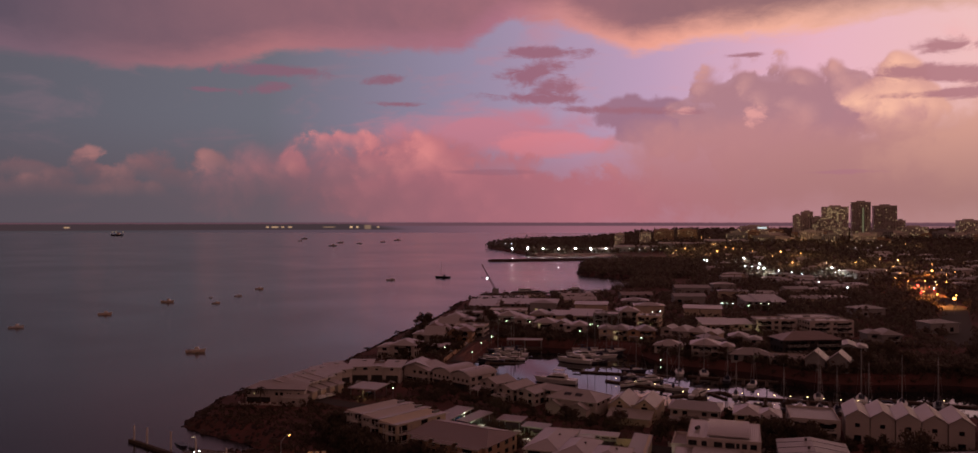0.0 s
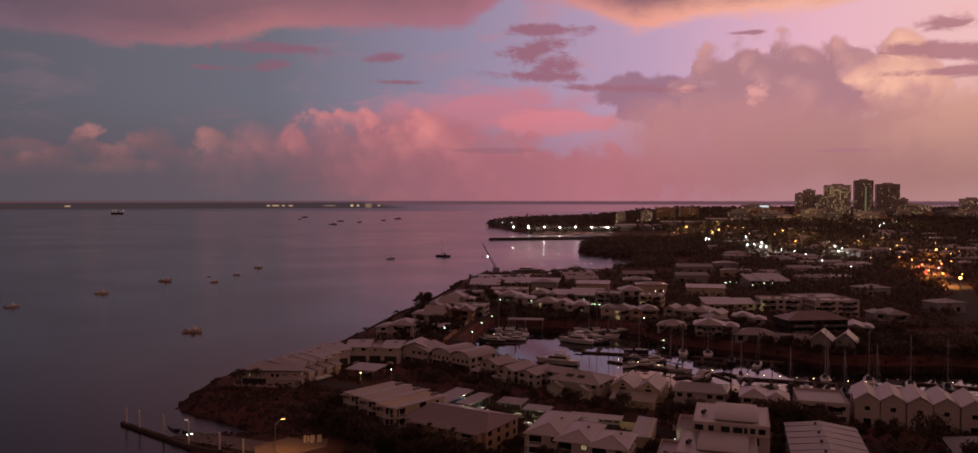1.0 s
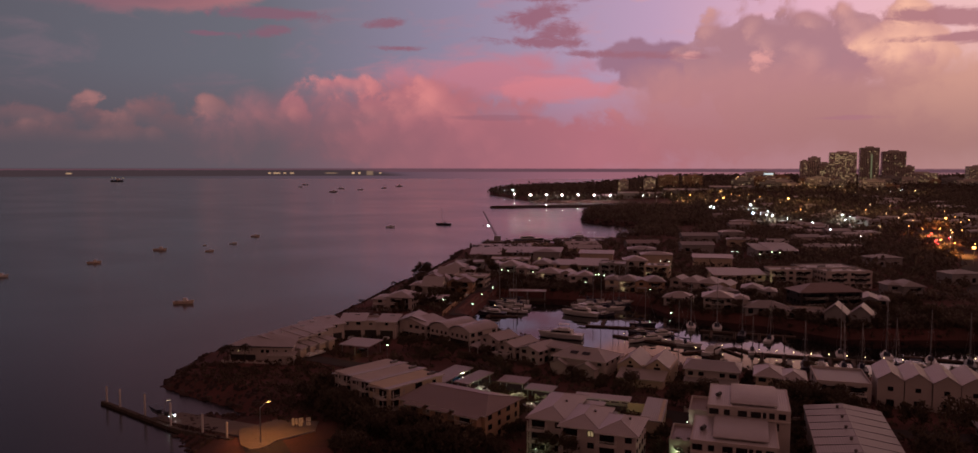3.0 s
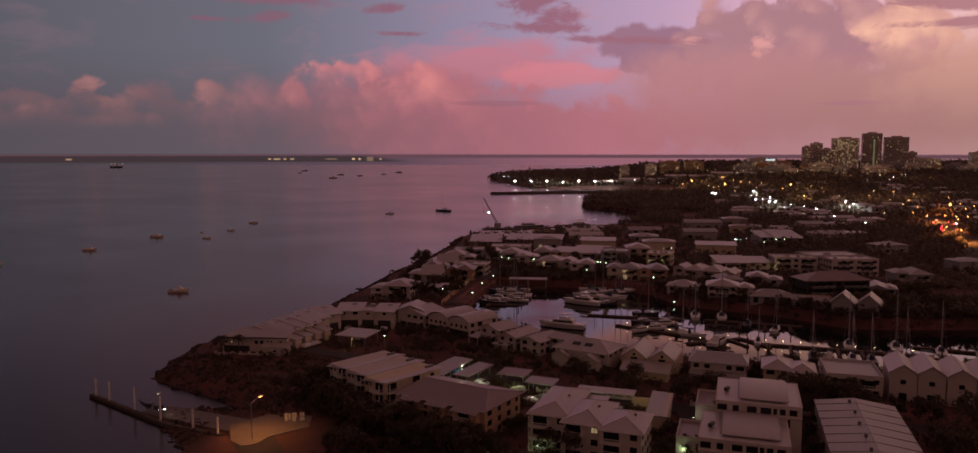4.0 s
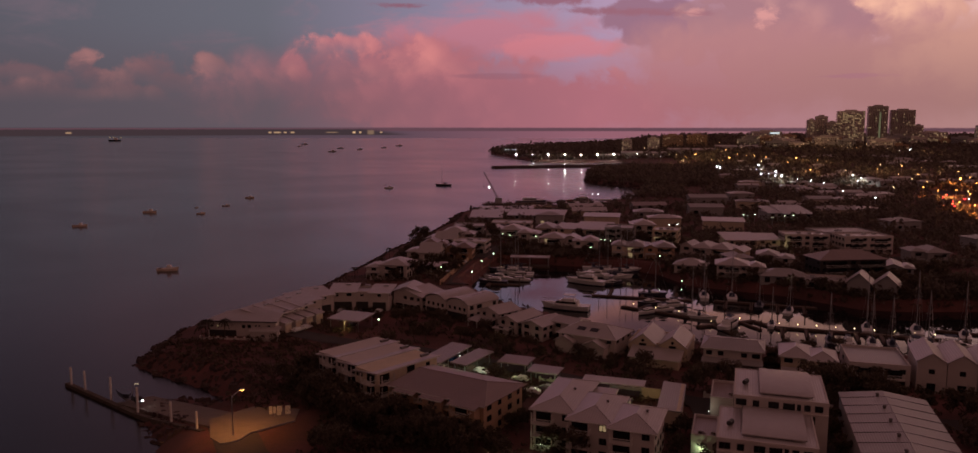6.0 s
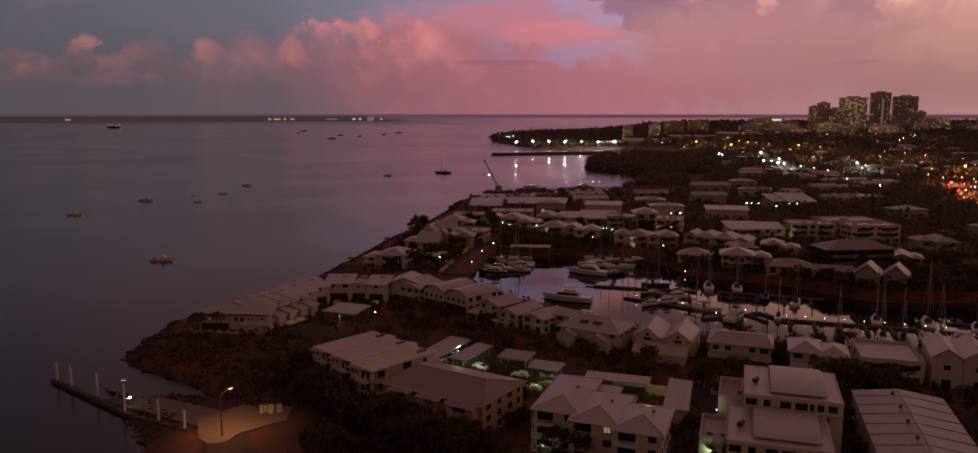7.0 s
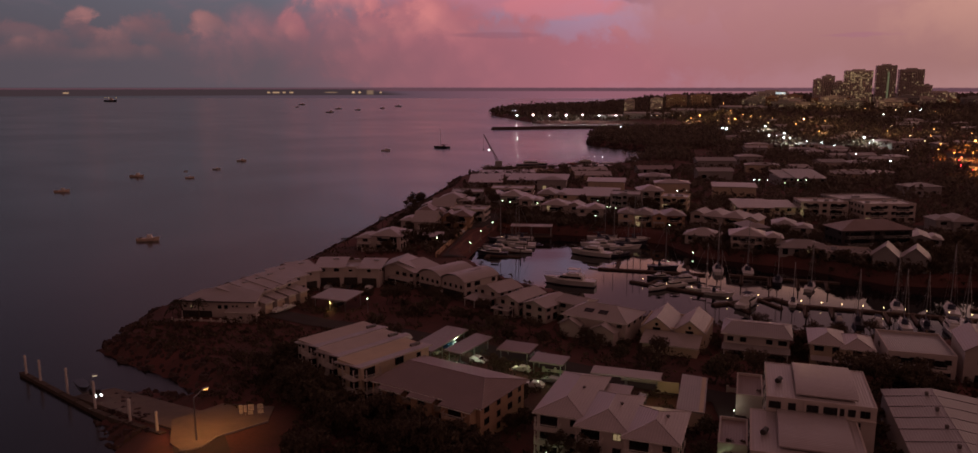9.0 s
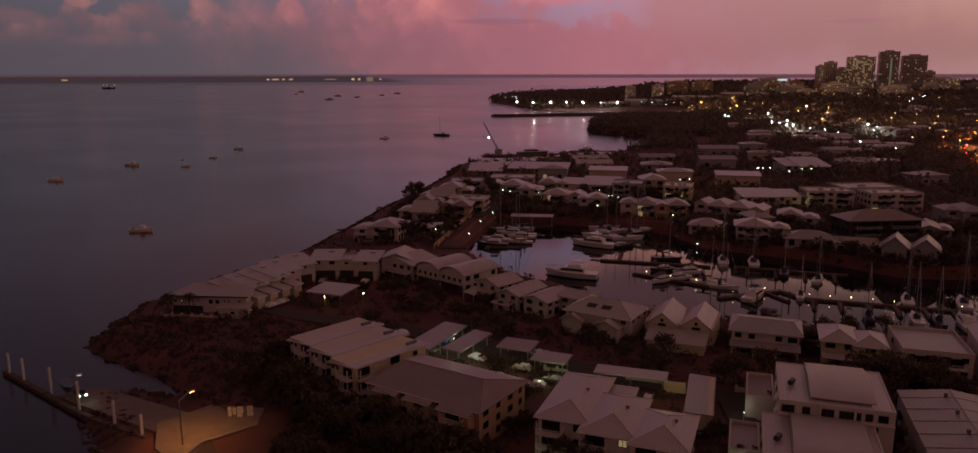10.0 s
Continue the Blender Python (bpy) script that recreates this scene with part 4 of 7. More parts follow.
def vaulted(u0, u1, v0, v1, h, hood, back):
    """A flat-roofed body with a low vaulted hood of sheet metal over its middle; hood: its reach from left to right."""
    w, d, x, y = u1 - u0, v1 - v0, (u0 + u1) / 2, (v0 + v1) / 2
    block(vault, x, y, w, d, h, "flat", M_WHITE, M_ROOF_W, 0, 0, lip=0.14)
    hx, hw, hd = (hood[0] + hood[1]) / 2, hood[1] - hood[0], d - 1.4
    part("roof_room", Geo().box(-hw / 2 + 0.2, -hd / 2 + 0.5, h + 0.09, hw / 2 - 0.2, hd / 2 - 0.1, h + 0.3), M_WHITE, vault, m=pose(hx, y + back, 0))
    part("vault_roof", roof_geo("barrel", hd, hw, h + 0.3, 0.09, 0.15, 0.14), M_ROOF_W, vault, "shallow vaulted pale metal roof", m=pose(hx, y + back, 0, 0, 0, 90))
    f = v0
    part("clerestory", Geo().box(hood[0] + 0.4, f - 0.06, h - 0.3, hood[1] - 0.4, f + 0.02, h - 0.02), M_WHITE, vault)
    for q, s in ((0.08, 1.6), (0.24, 1.0), (0.42, 1.8), (0.62, 2.6), (0.78, 0.9), (0.9, 1.2)):
        window(vault, u0 + q * w, f, h - 1.35, 0, s * 1.3, 1.3)
    for q, s in ((0.2, 2.0), (0.5, 2.6), (0.8, 2.0)):
        window(vault, u0 + q * w, f, h - 3.3, 0, s * 1.2, 1.8)
    part("lintel_band", Geo().box(u0, f - 0.35, h - 1.75, u1, f, h - 1.6), M_WHITE, vault)
    for q in (0.36, 0.66):
        part("column", Geo().box(u0 + q * w - 0.12, f - 0.4, -0.3, u0 + q * w + 0.12, f - 0.16, h + 0.3), M_WHITE, vault)
    for q in (-d * 0.3, 0, d * 0.28):
        for zz in (h - 1.5, h - 3.4, h - 5.3):
            window(vault, u1, y + q, zz, 90, 1.4, 1.1)
            window(vault, u0, y + q, zz, -90, 1.2, 1.1)
    part("water_heater", Geo().tube((-0.6, 0, 0), (0.6, 0, 0), 0.34, n=10), M_TRIM, vault, "dark roof tank", m=pose(u0 + 1.6, y - 1, h + 0.45, 0, 0, 70))


vaulted(-6.4, 6.4, -6.6, 6.6, 7.8, (-2.7, 4.3), 0.6)
vaulted(-8.3, 4.2, -19.0, -6.62, 5.9, (-5.0, 2.7), 0.9)
block(vault, -8.2, 9.0, 3.6, 9.0, 3.0, "flat", M_WHITE, M_ROOF_B, 0, 0)
block(vault, -10.2, -8.2, 3.5, 8.2, 3.0, "flat", M_WHITE, M_ROOF_B, 0, 0)

# long shed with lapped roof sheets
shed = house(53.1, north(139.9), -15, "long pale shed with a lapped metal gable roof", "shed", squeeze=False)
block(shed, 0, 0, 12.2, 26.6, 4.2, "gable_y", M_GREY, M_ROOF_G, 0.13, 0.2, vents=0)
for i in range(7):
    q = -11.6 + i * 3.7
    for s in (-1, 1):
        lo = [(0, q, 5.16), (s * 6.3, q, 4.34), (s * 6.3, q + 0.14, 4.34), (0, q + 0.14, 5.16)]
        lo = lo if s < 0 else lo[::-1]
        part("roof_lap", Geo().hull(lo, [(x, y, z + 0.07) for x, y, z in lo]), M_ROOF_D, shed)
for i in range(5):
    part("roof_vent", KEPT.setdefault("turbine", Geo().tube((0, 0, -0.4), (0, 0, 0.3), 0.22, n=8).ball(0, 0, 0.45, 0.3, 0.75).mesh("roof_vent", M_ROOF_D)), None, shed, "dark turbine vent", m=pose(-0.9 if i % 2 else -1.0, -11.4 + i * 5.6, 4.95))

# carports behind the flats
carport(-15.3, north(180.0), 67, 13.0, 4.0, 2.2, squeeze=False)
carport(-9.9, north(177.4), 63, 10.0, 3.0, 2.2, squeeze=False)
carport(-1.4, north(176.2), -20, 5.4, 4.2, 2.1, M_ROOF_B, squeeze=False)
carport(4.0, north(170.4), -20, 5.2, 3.6, 2.1, M_ROOF_G, squeeze=False)
carport(-40.2, 265.0, -18, 8.0, 8.6, 2.6, M_ROOF_W)

# row along the marina's near side
r = house(15.0, north(192.4), -29, "white house with a pale hip roof and two skylights", group="houses of the marina estate", squeeze=False)
block(r, 0, 0, 12.6, 8.8, 3.7, "ridge", M_WHITE, M_ROOF_W, 0.36, 0.5, inset=(3.2, 3.8))
block(r, -4.3, -4.9, 4.0, 2.4, 2.4, "gable_y", M_WHITE, M_ROOF_W, 0.5, 0.35)
block(r, 2.6, -5.3, 4.6, 3.0, 2.4, "gable_y", M_WHITE, M_ROOF_W, 0.45, 0.35)
openings(r, random.Random(4), 0, 0, 12.6, 8.8, 3.7, "fr", 1.9, 1, 0.0, (1.4, 0.9), 2.2)
for q in (-1.9, 1.0):
    part("skylight", Geo().box(-0.9, -0.6, 0, 0.9, 0.6, 0.1), M_GLASS, r, "dark roof skylight", m=pose(q, -2.5, 4.72, 20, 0, 0))
yellow = house(28.0, north(188.0), -21, "cream house with twin steep gables and a broad front roof", squeeze=False)
block(yellow, 0.2, 0.4, 11.6, 9.4, 3.3, "flat", M_CREAM, M_ROOF_G, 0, 0)
for q in (-2.7, 3.2):
    block(yellow, q, 0.3, 5.2, 9.8, 3.3, "gable_y", M_CREAM, M_ROOF_W, 0.72, 0.3)
    part("round_window", Geo().tube((q, -4.7, 4.15), (q, -4.55, 4.15), 0.3, n=12), M_GLASS, yellow, "round attic window")
    window(yellow, q, -4.6, 3.0, 0, 2.0, 0.8)
for q in (-0.7, -0.2, 0.3, 0.8):
    window(yellow, q, -4.31, 2.75, 0, 0.5, 0.5)
block(yellow, 0.4, -6.5, 9.6, 4.0, 1.7, "mono_y", M_CREAM, M_ROOF_W, 0.28, 0.35)
window(yellow, 5.6, -4.31, 1.4, 0, 1.0, 0.9), window(yellow, -5.2, -4.31, 1.4, 0, 0.9, 1.0)
grey = house(41.4, north(183.2), -17, "two-storey white house with a grey hip roof and a deep verandah", group="houses of the marina estate", squeeze=False)
block(grey, 0, 0, 10.8, 8.4, 3.9, "ridge", M_WHITE, M_ROOF_G, 0.2, 0.55, inset=(1.0, 1.0), under=1.4)
openings(grey, random.Random(9), 0, 0, 10.8, 8.4, 2.0, "fr", 1.9, 1, 0.0, (1.5, 1.2), 1.9)
part("verandah_roof", Geo().hull([(-5.6, -2.4, 0), (5.6, -2.4, 0), (5.6, 0, 0.4), (-5.6, 0, 0.4)], [(-5.6, -2.4, 0.1), (5.6, -2.4, 0.1), (5.6, 0, 0.5), (-5.6, 0, 0.5)]), M_ROOF_G, grey, m=pose(0, -4.2, 1.75))
for q in (-5.2, -1.8, 1.8, 5.2):
    part("verandah_post", Geo().box(q - 0.07, -6.5, -0.3, q + 0.07, -6.36, 1.8), M_POLE, grey)
for q in (-3.6, 3.4):
    part("roof_box", Geo().box(q - 0.7, -0.1, 4.4, q + 0.7, 0.9, 5.0), M_ROOF_W, grey, "small raised roof ventilator")
cream = house(53.9, north(178.2), -17, "cream house with stepped pale hip roofs", group="houses of the marina estate", squeeze=False)
block(cream, -2.0, 0.6, 5.2, 8.2, 3.7, "ridge", M_CREAM, M_ROOF_W, 0.42, 0.5, inset=(2.6, 2.6), along="y", vents=1)
block(cream, 2.6, -0.6, 4.6, 7.4, 3.6, "ridge", M_CREAM, M_ROOF_W, 0.42, 0.5, inset=(2.4, 2.4), along="y")
openings(cream, random.Random(12), -2.0, 0.6, 5.2, 8.2, 3.7, "fl", 0, 2, 0.0, (1.5, 1.2), 1.9)
openings(cream, random.Random(13), 2.6, -0.6, 4.6, 7.4, 3.6, "fr", 0, 2, 0.05, (1.5, 1.2), 1.9)
part("verandah_roof", Geo().hull([(-4.8, -1.8, 0), (4.8, -1.8, 0), (4.8, 0, 0.3), (-4.8, 0, 0.3)], [(-4.8, -1.8, 0.1), (4.8, -1.8, 0.1), (4.8, 0, 0.4), (-4.8, 0, 0.4)]), M_ROOF_W, cream, m=pose(0.2, -4.3, 1.6))
terraced = house(65.3, north(175.7), -14, "white flat-roofed house with a parapet and balconies", group="houses of the marina estate", squeeze=False)
block(terraced, 0, 0, 10.0, 12.0, 4.0, "flat", M_WHITE, M_ROOF_G, 0, 0)
openings(terraced, random.Random(15), 0, 0, 10.0, 12.0, 4.0, "flr", 0, 2, 0.05, (1.5, 1.2), 2.2)
for q in (-2.6, 2.4):
    balcony(terraced, q, -6.02, 1.95, 3.6, 1.1)
saw = house(82.5, 217.5, -18, "white terrace with a row of sawtooth gables")
for i in range(5):
    block(saw, -9.6 + i * 4.9, 0.4 * (i % 2), 4.7, 14.0, 5.4, "gable_y", M_WHITE, M_ROOF_W, 0.62, 0.25)
    window(saw, -9.6 + i * 4.9, -7.0 + 0.4 * (i % 2), 3.4, 0, 1.4, 1.2)
    window(saw, -9.6 + i * 4.9, -7.0 + 0.4 * (i % 2), 0.3, 0, 2.0, 2.0)
villa(108.0, 214.0, -18, 14.0, 12.0, 2, "hip", M_GREY, M_ROOF_G, "grey house with a grey hip roof", 0.1)
villa(84.0, 180.0, -16, 16.0, 13.0, 1, "hip", M_GREY, M_ROOF_D, "low dark-roofed house among trees", 0.0, deck=False)

# curved row on the headland
def terrace(x, y, rot, w, d, cover=M_ROOF_W, wall=M_WHITE, label="white terrace house with a low pale skillion roof", garage=True, h=5.6, roof="mono_y", pitch=0.09):
    rng = random.Random(int(x * 7 + y))
    ob = house(x, y, rot, label, group="terrace houses on the headland")
    block(ob, 0, 0, w, d, h, roof, wall, cover, pitch, 0.6)
    openings(ob, rng, 0, 0, w, d, h, "fr", 2.7, 1, 0.0, (1.2, 1.1), 2.4)
    if garage:
        block(ob, w * 0.12, -d / 2 - 1.9, w * 0.62, 3.8, 2.7, "mono_y", wall, cover, 0.16, 0.35)
        part("garage_door", Geo().box(-1.3, -0.05, 0, 1.3, 0.02, 2.2), M_CREAM, ob, "cream garage door", m=pose(w * 0.12, -d / 2 - 3.8, 0))
    else:
        # flat dark sheet on the front: the undercroft's shade put into colour
        part("garage_opening", Geo().box(-w * 0.36, -0.03, 0.02, w * 0.36, 0.04, 2.3), M_TRIM, ob, "dark sheet for the shade of an open undercroft", m=pose(0, -d / 2, 0))
    g = Geo()
    g.box(-0.7, -0.3, 0, 0.7, 0.3, 0.35)
    part("roof_unit", g, M_METAL, ob, "roof air unit", m=pose(w * 0.1, d * 0.3, h + pitch * d * 0.8 + 0.1))
    return ob
# end house: five-sided plan under one fan-shaped roof
end = house(-62.6, 256.0, 0, "white end house with a fan-shaped pale roof facing the water")
foot = [(-7.7, -2.8), (7.7, -3.6), (7.6, 1.2), (0.5, 5.0), (-4.8, 2.6)]
tops = (3.7, 3.7, 4.5, 5.3, 4.7)
part("wall", Geo().hull([(x, y, -0.6) for x, y in foot], [(x, y, h) for (x, y), h in zip(foot, tops)]), M_WHITE, end)
plot(end.matrix_basis, 14, 7)
fan = [(x * 1.07, y * 1.14 - 0.15) for x, y in foot]
r = part("roof", Geo().hull([(x, y, h + 0.02) for (x, y), h in zip(fan, tops)], [(x, y, h + 0.2) for (x, y), h in zip(fan, tops)]), M_ROOF_W, end)
# the shade under the eave, painted as a dark strip along its edge
part("gutter", Geo().hull([(-8.2, -3.5, 3.66), (8.2, -4.36, 3.66), (8.2, -4.27, 3.66), (-8.2, -3.41, 3.66)], [(-8.2, -3.5, 3.86), (8.2, -4.36, 3.86), (8.2, -4.27, 3.86), (-8.2, -3.41, 3.86)]), M_TRIM, r, "dark eave strip standing for the shade below")
for q, zz, w, h, on in ((-5.5, 2.3, 0.7, 0.8, True), (-6.9, 2.4, 0.9, 0.6, False), (0.4, 2.2, 1.1, 1.1, False), (1.7, 2.2, 1.1, 1.1, False), (3.2, 2.4, 0.5, 0.8, False), (4.0, 2.4, 0.5, 0.8, False), (6.2, 2.4, 0.7, 0.8, False)):
    window(end, q, -3.2 - q * 0.052 - 0.01, zz, -3, w, h, on)
# plain dark sheet for the screen and the shade behind it
part("undercroft", Geo().box(-3.1, -0.05, 0.3, 3.1, 0.05, 1.7), M_TRIM, end, "dark sheet for a screened undercroft and its shade", m=pose(-4.4, -2.98, 0, 0, 0, -3))
block(end, 5.6, -4.6, 6.0, 2.6, 2.0, "mono_y", M_WHITE, M_ROOF_W, 0.16, 0.3, turn=-3)
window(end, 5.4, -5.92, 0.7, -3, 1.0, 0.8)
# stepped terraces whose garages face the court
for i in range(4):
    terrace(-60.1 + 1.6 * i, 259.8 + 4.2 * i, 68 - i, 4.5, 7.6, h=3.9 + 0.12 * i, pitch=0.15, label="white terrace house with low skillion roof and cream garage")
terrace(-54.4, 278.6, 56, 5.4, 8.4, garage=False, h=4.5, pitch=0.1)
terrace(-52.2, 285.2, 38, 5.6, 8.4, garage=False, h=4.6, pitch=0.1)
terrace(-46.4, 291.4, 4, 6.2, 9.0, garage=False, h=4.7, pitch=0.08)
terrace(-41.3, 291.8, 0, 4.4, 9.0, garage=False, h=4.5, roof="flat")
terrace(-36.6, 291.0, -3, 4.8, 9.0, garage=False, h=4.6, pitch=0.08)
villa(-30.4, 291.0, -6, 7.0, 10.0, 2, "gable_y", M_WHITE, M_ROOF_W, "white house with a broad low gable", 0.0, pitch=0.36, deck=False, extra=False)
def arch(x, y, rot, label, solar=False):
    ob = house(x, y, rot, label, group="vaulted houses by the marina", squeeze=False)
    ob.matrix_basis = ob.matrix_basis @ Matrix.Diagonal((0.8, 0.82, 0.92, 1))
    block(ob, 0, 0, 9.2, 13.0, 4.2, "barrel", M_WHITE, M_ROOF_W, 0.3, 0.35)
    g = Geo()
    arc = [(4.5 * math.sin(q) / math.sin(0.9), 4.05 + 4.6 * 0.3 * (math.cos(q) - math.cos(0.9)) / (1 - math.cos(0.9))) for q in np.linspace(0.9, -0.9, 9)]
    ring = [(-4.5, 4.0)] + [(4.5, 4.0)] + [(a, b) for a, b in arc]
    g.hull([(a, -6.3, b) for a, b in reversed(ring)], [(a, -6.5, b) for a, b in reversed(ring)])
    part("arched_gable", g, M_WHITE, ob)
    for q in (-3.2, -1.0, 1.2, 3.2):
        window(ob, q, -6.5, 2.5, 0, 1.2, 1.2)
    openings(ob, random.Random(3), 0, 0, 9.2, 13.0, 4.2, "r", 0, 2, 0.0)
    # no recess here; a dark sheet paints the shade under the upper floor
    part("undercroft", Geo().box(-4.2, -0.04, 0.0, 4.2, 0.05, 1.9), M_TRIM, ob, "dark sheet for the shade of an open undercroft", m=pose(0, -6.5, 0))
    part("balcony_front", Geo().box(-4.4, -0.06, 0, 4.4, 0.06, 0.5), M_WHITE, ob, m=pose(0, -6.9, 1.9))
    if solar:
        part("solar_panel", Geo().box(-1.6, -2.6, 0, 1.6, 2.6, 0.1), M_SOLAR, ob, "dark solar panels", m=pose(2.3, 1.5, 5.28, 0, 17, 0))
arch(-18.6, north(225.2), -41, "white house with a vaulted pale roof and arched front")
arch(-12.8, north(220.6), -41, "white house with a vaulted pale roof and solar panels", True)


def court_house(x, y, rot, label, bodies, seed, lean=None):
    """A house in true units: bodies of (x, y, width, depth, height, roof, pitch) and an optional low front roof."""
    ob = house(x, north(y), rot, label, group="houses of the marina estate", squeeze=False)
    for i, (bx, by, w, d, h, roof, pitch) in enumerate(bodies):
        block(ob, bx, by, w, d, h, roof, M_WHITE, M_ROOF_W, pitch, 0.45)
        openings(ob, random.Random(seed + i), bx, by, w, d, h, "flr", 0, 2, 0.0, (1.3, 1.1), 1.8)
    if lean:
        lx, ly, w, d, h = lean
        v = part("verandah_roof", Geo().hull([(-w / 2, -d, 0), (w / 2, -d, 0), (w / 2, 0, 0.6), (-w / 2, 0, 0.6)], [(-w / 2, -d, 0.1), (w / 2, -d, 0.1), (w / 2, 0, 0.7), (-w / 2, 0, 0.7)]), M_ROOF_W, ob, m=pose(lx, ly, h))
        for q in (-1, 0, 1):
            part("verandah_post", Geo().box(q * (w / 2 - 0.2) - 0.06, -d + 0.1, -h - 0.3, q * (w / 2 - 0.2) + 0.06, -d + 0.24, 0.03), M_POLE, v)
    return ob


court_house(-28.0, 230.6, -34, "white house with a broad low gable over an undercroft", [(0, 0, 11.0, 9.0, 3.6, "gable_y", 0.24)], 51, (0, -4.5, 10.4, 1.0, 1.5))
court_house(-5.8, 212.6, -43, "white gabled house with a low front roof", [(0, 0, 6.4, 7.0, 3.4, "gable_y", 0.34)], 61, (-0.6, -3.5, 6.4, 3.6, 1.6))
court_house(-0.9, 206.4, -36, "white house with folded pale roofs and a front balcony", [(0, 0, 5.0, 9.4, 3.3, "gable_y", 0.36), (-0.4, -5.6, 3.6, 2.0, 1.7, "mono_y", 0.1)], 64)
court_house(4.4, 202.4, -38, "white house with a broad pale front roof", [(0, 0, 5.6, 8.6, 3.2, "gable_y", 0.3), (5.2, 3.0, 6.0, 5.0, 3.6, "ridge", 0.3)], 68)


# second headland
villa(-42.6, 340.6, -8, 13.0, 13.0, 2, "hip", M_WHITE, M_ROOF_W, "white house with a deep verandah over the rocks", 0.0, pitch=0.3)
villa(-34.8, 372.0, -6, 11.0, 14.0, 2, "gable_x", M_WHITE, M_ROOF_W, "white house with a pale gabled roof", 0.0)
villa(-29.0, 354.0, 0, 6.6, 6.0, 1, "mono_y", M_CREAM, M_ROOF_W, "small cream garage with a pale skillion roof", 0.0, deck=False)
villa(-33.0, 396.0, -4, 9.0, 11.0, 2, "hip", M_TAN, M_ROOF_B, "tan house with a dark pyramid roof", 0.0, pitch=0.5)
villa(-23.0, 386.0, -4, 9.0, 11.0, 2, "hip", M_TAN, M_ROOF_B, "tan house with a brown pyramid roof", 0.0, pitch=0.5)
villa(-21.0, 404.0, -10, 13.0, 12.0, 2, "flat", M_WHITE, M_ROOF_W, "white flat-roofed house with small windows", 0.0)
villa(-32.0, 414.0, -6, 11.0, 12.0, 2, "gable_x", M_WHITE, M_ROOF_W, "white house under palms", 0.0)
villa(-27.0, 440.0, -6, 12.0, 12.0, 2, "hip", M_WHITE, M_ROOF_W, "white house with a pale hip roof", 0.0)
villa(-24.0, 462.0, 0, 13.0, 14.0, 2, "flat", M_GREY, M_ROOF_G, "grey flat-roofed house by the sea", 0.05)

# far side of the basin
FAR = "two-storey rendered house with a pale metal roof beside the marina"
for fx, fy, rot, w, d, st, roof, wall, cover, lit in (
        (-9, 449, -10, 15, 13, 2, "hip", M_WHITE, M_ROOF_W, 0.0), (1, 437, -10, 8, 12, 2, "hip", M_WHITE, M_ROOF_W, 0.0), (-6, 477, -4, 18, 14, 2, "flat", M_WHITE, M_ROOF_W, 0.3),
        (-19, 528, 0, 15, 24, 1, "mono_y", M_GREY, M_ROOF_W, 0.0), (5, 540, -8, 28, 20, 1, "mono_y", M_GREY, M_ROOF_W, 0.1), (24, 453, -12, 22, 18, 2, "mono_y", M_CREAM, M_ROOF_W, 0.15),
        (12.5, 418, -14, 14, 11, 2, "hip", M_WHITE, M_ROOF_W, 0.1), (22.8, 409, -4, 9, 11, 2, "hip", M_WHITE, M_ROOF_W, 0.1), (10, 456, -10, 11, 15, 2, "hip", M_CREAM, M_ROOF_G, 0.1),
        (37, 435, -10, 11, 15, 3, "flat", M_GREY, M_ROOF_G, 0.1), (49, 449, 0, 9, 14, 3, "hip", M_WHITE, M_ROOF_W, 0.1), (37, 394, -12, 12, 12, 2, "hip", M_CREAM, M_ROOF_G, 0.2), (47.6, 391.6, -2, 10.5, 12, 2, "hip", M_TAN, M_ROOF_G, 0.1),
        (59.5, 392, -30, 12, 13, 2, "hip", M_WHITE, M_ROOF_W, 0.3), (69, 386, -30, 12, 12, 2, "hip", M_CREAM, M_ROOF_W, 0.2), (54, 427, -16, 10, 14, 3, "flat", M_CREAM, M_ROOF_W, 0.4),
        (86, 416, 0, 20, 16, 2, "mono_y", M_CREAM, M_ROOF_W, 0.1), (72, 364, 10, 9, 11, 2, "hip", M_GREY, M_ROOF_G, 0.0), (82, 369, -16, 11, 12, 2, "hip", M_WHITE, M_ROOF_G, 0.05),
        (66, 346, -13, 14, 11, 2, "hip", M_WHITE, M_ROOF_W, 0.0), (77.5, 338, -8, 13, 9, 1, "hip", M_GREY, M_ROOF_G, 0.05), (87.5, 329, -12, 12, 12, 1, "flat", M_WHITE, M_ROOF_W, 0.05), (53, 361, -20, 10, 9, 1, "hip", M_WHITE, M_ROOF_W, 0.05),
        (113, 344.6, -20, 8, 13, 2, "gable_y", M_GREY, M_ROOF_G, 0.0), (137.4, 381, 0, 12, 14, 2, "hip", M_GREY, M_ROOF_G, 0.0), (131, 446, 8, 23, 18, 2, "flat", M_GREY, M_ROOF_G, 0.05), (130.5, 534, 0, 20, 28, 2, "mono_y", M_GREY, M_ROOF_G, 0.0),
        (100, 345, 8, 21, 12, 3, "hip", M_TRIM, M_ROOF_B, 0.0)):
    villa(fx, fy, rot, w, d, st, roof, wall, cover, FAR if wall is not M_TRIM else "dark three-storey flats with open verandahs", lit)
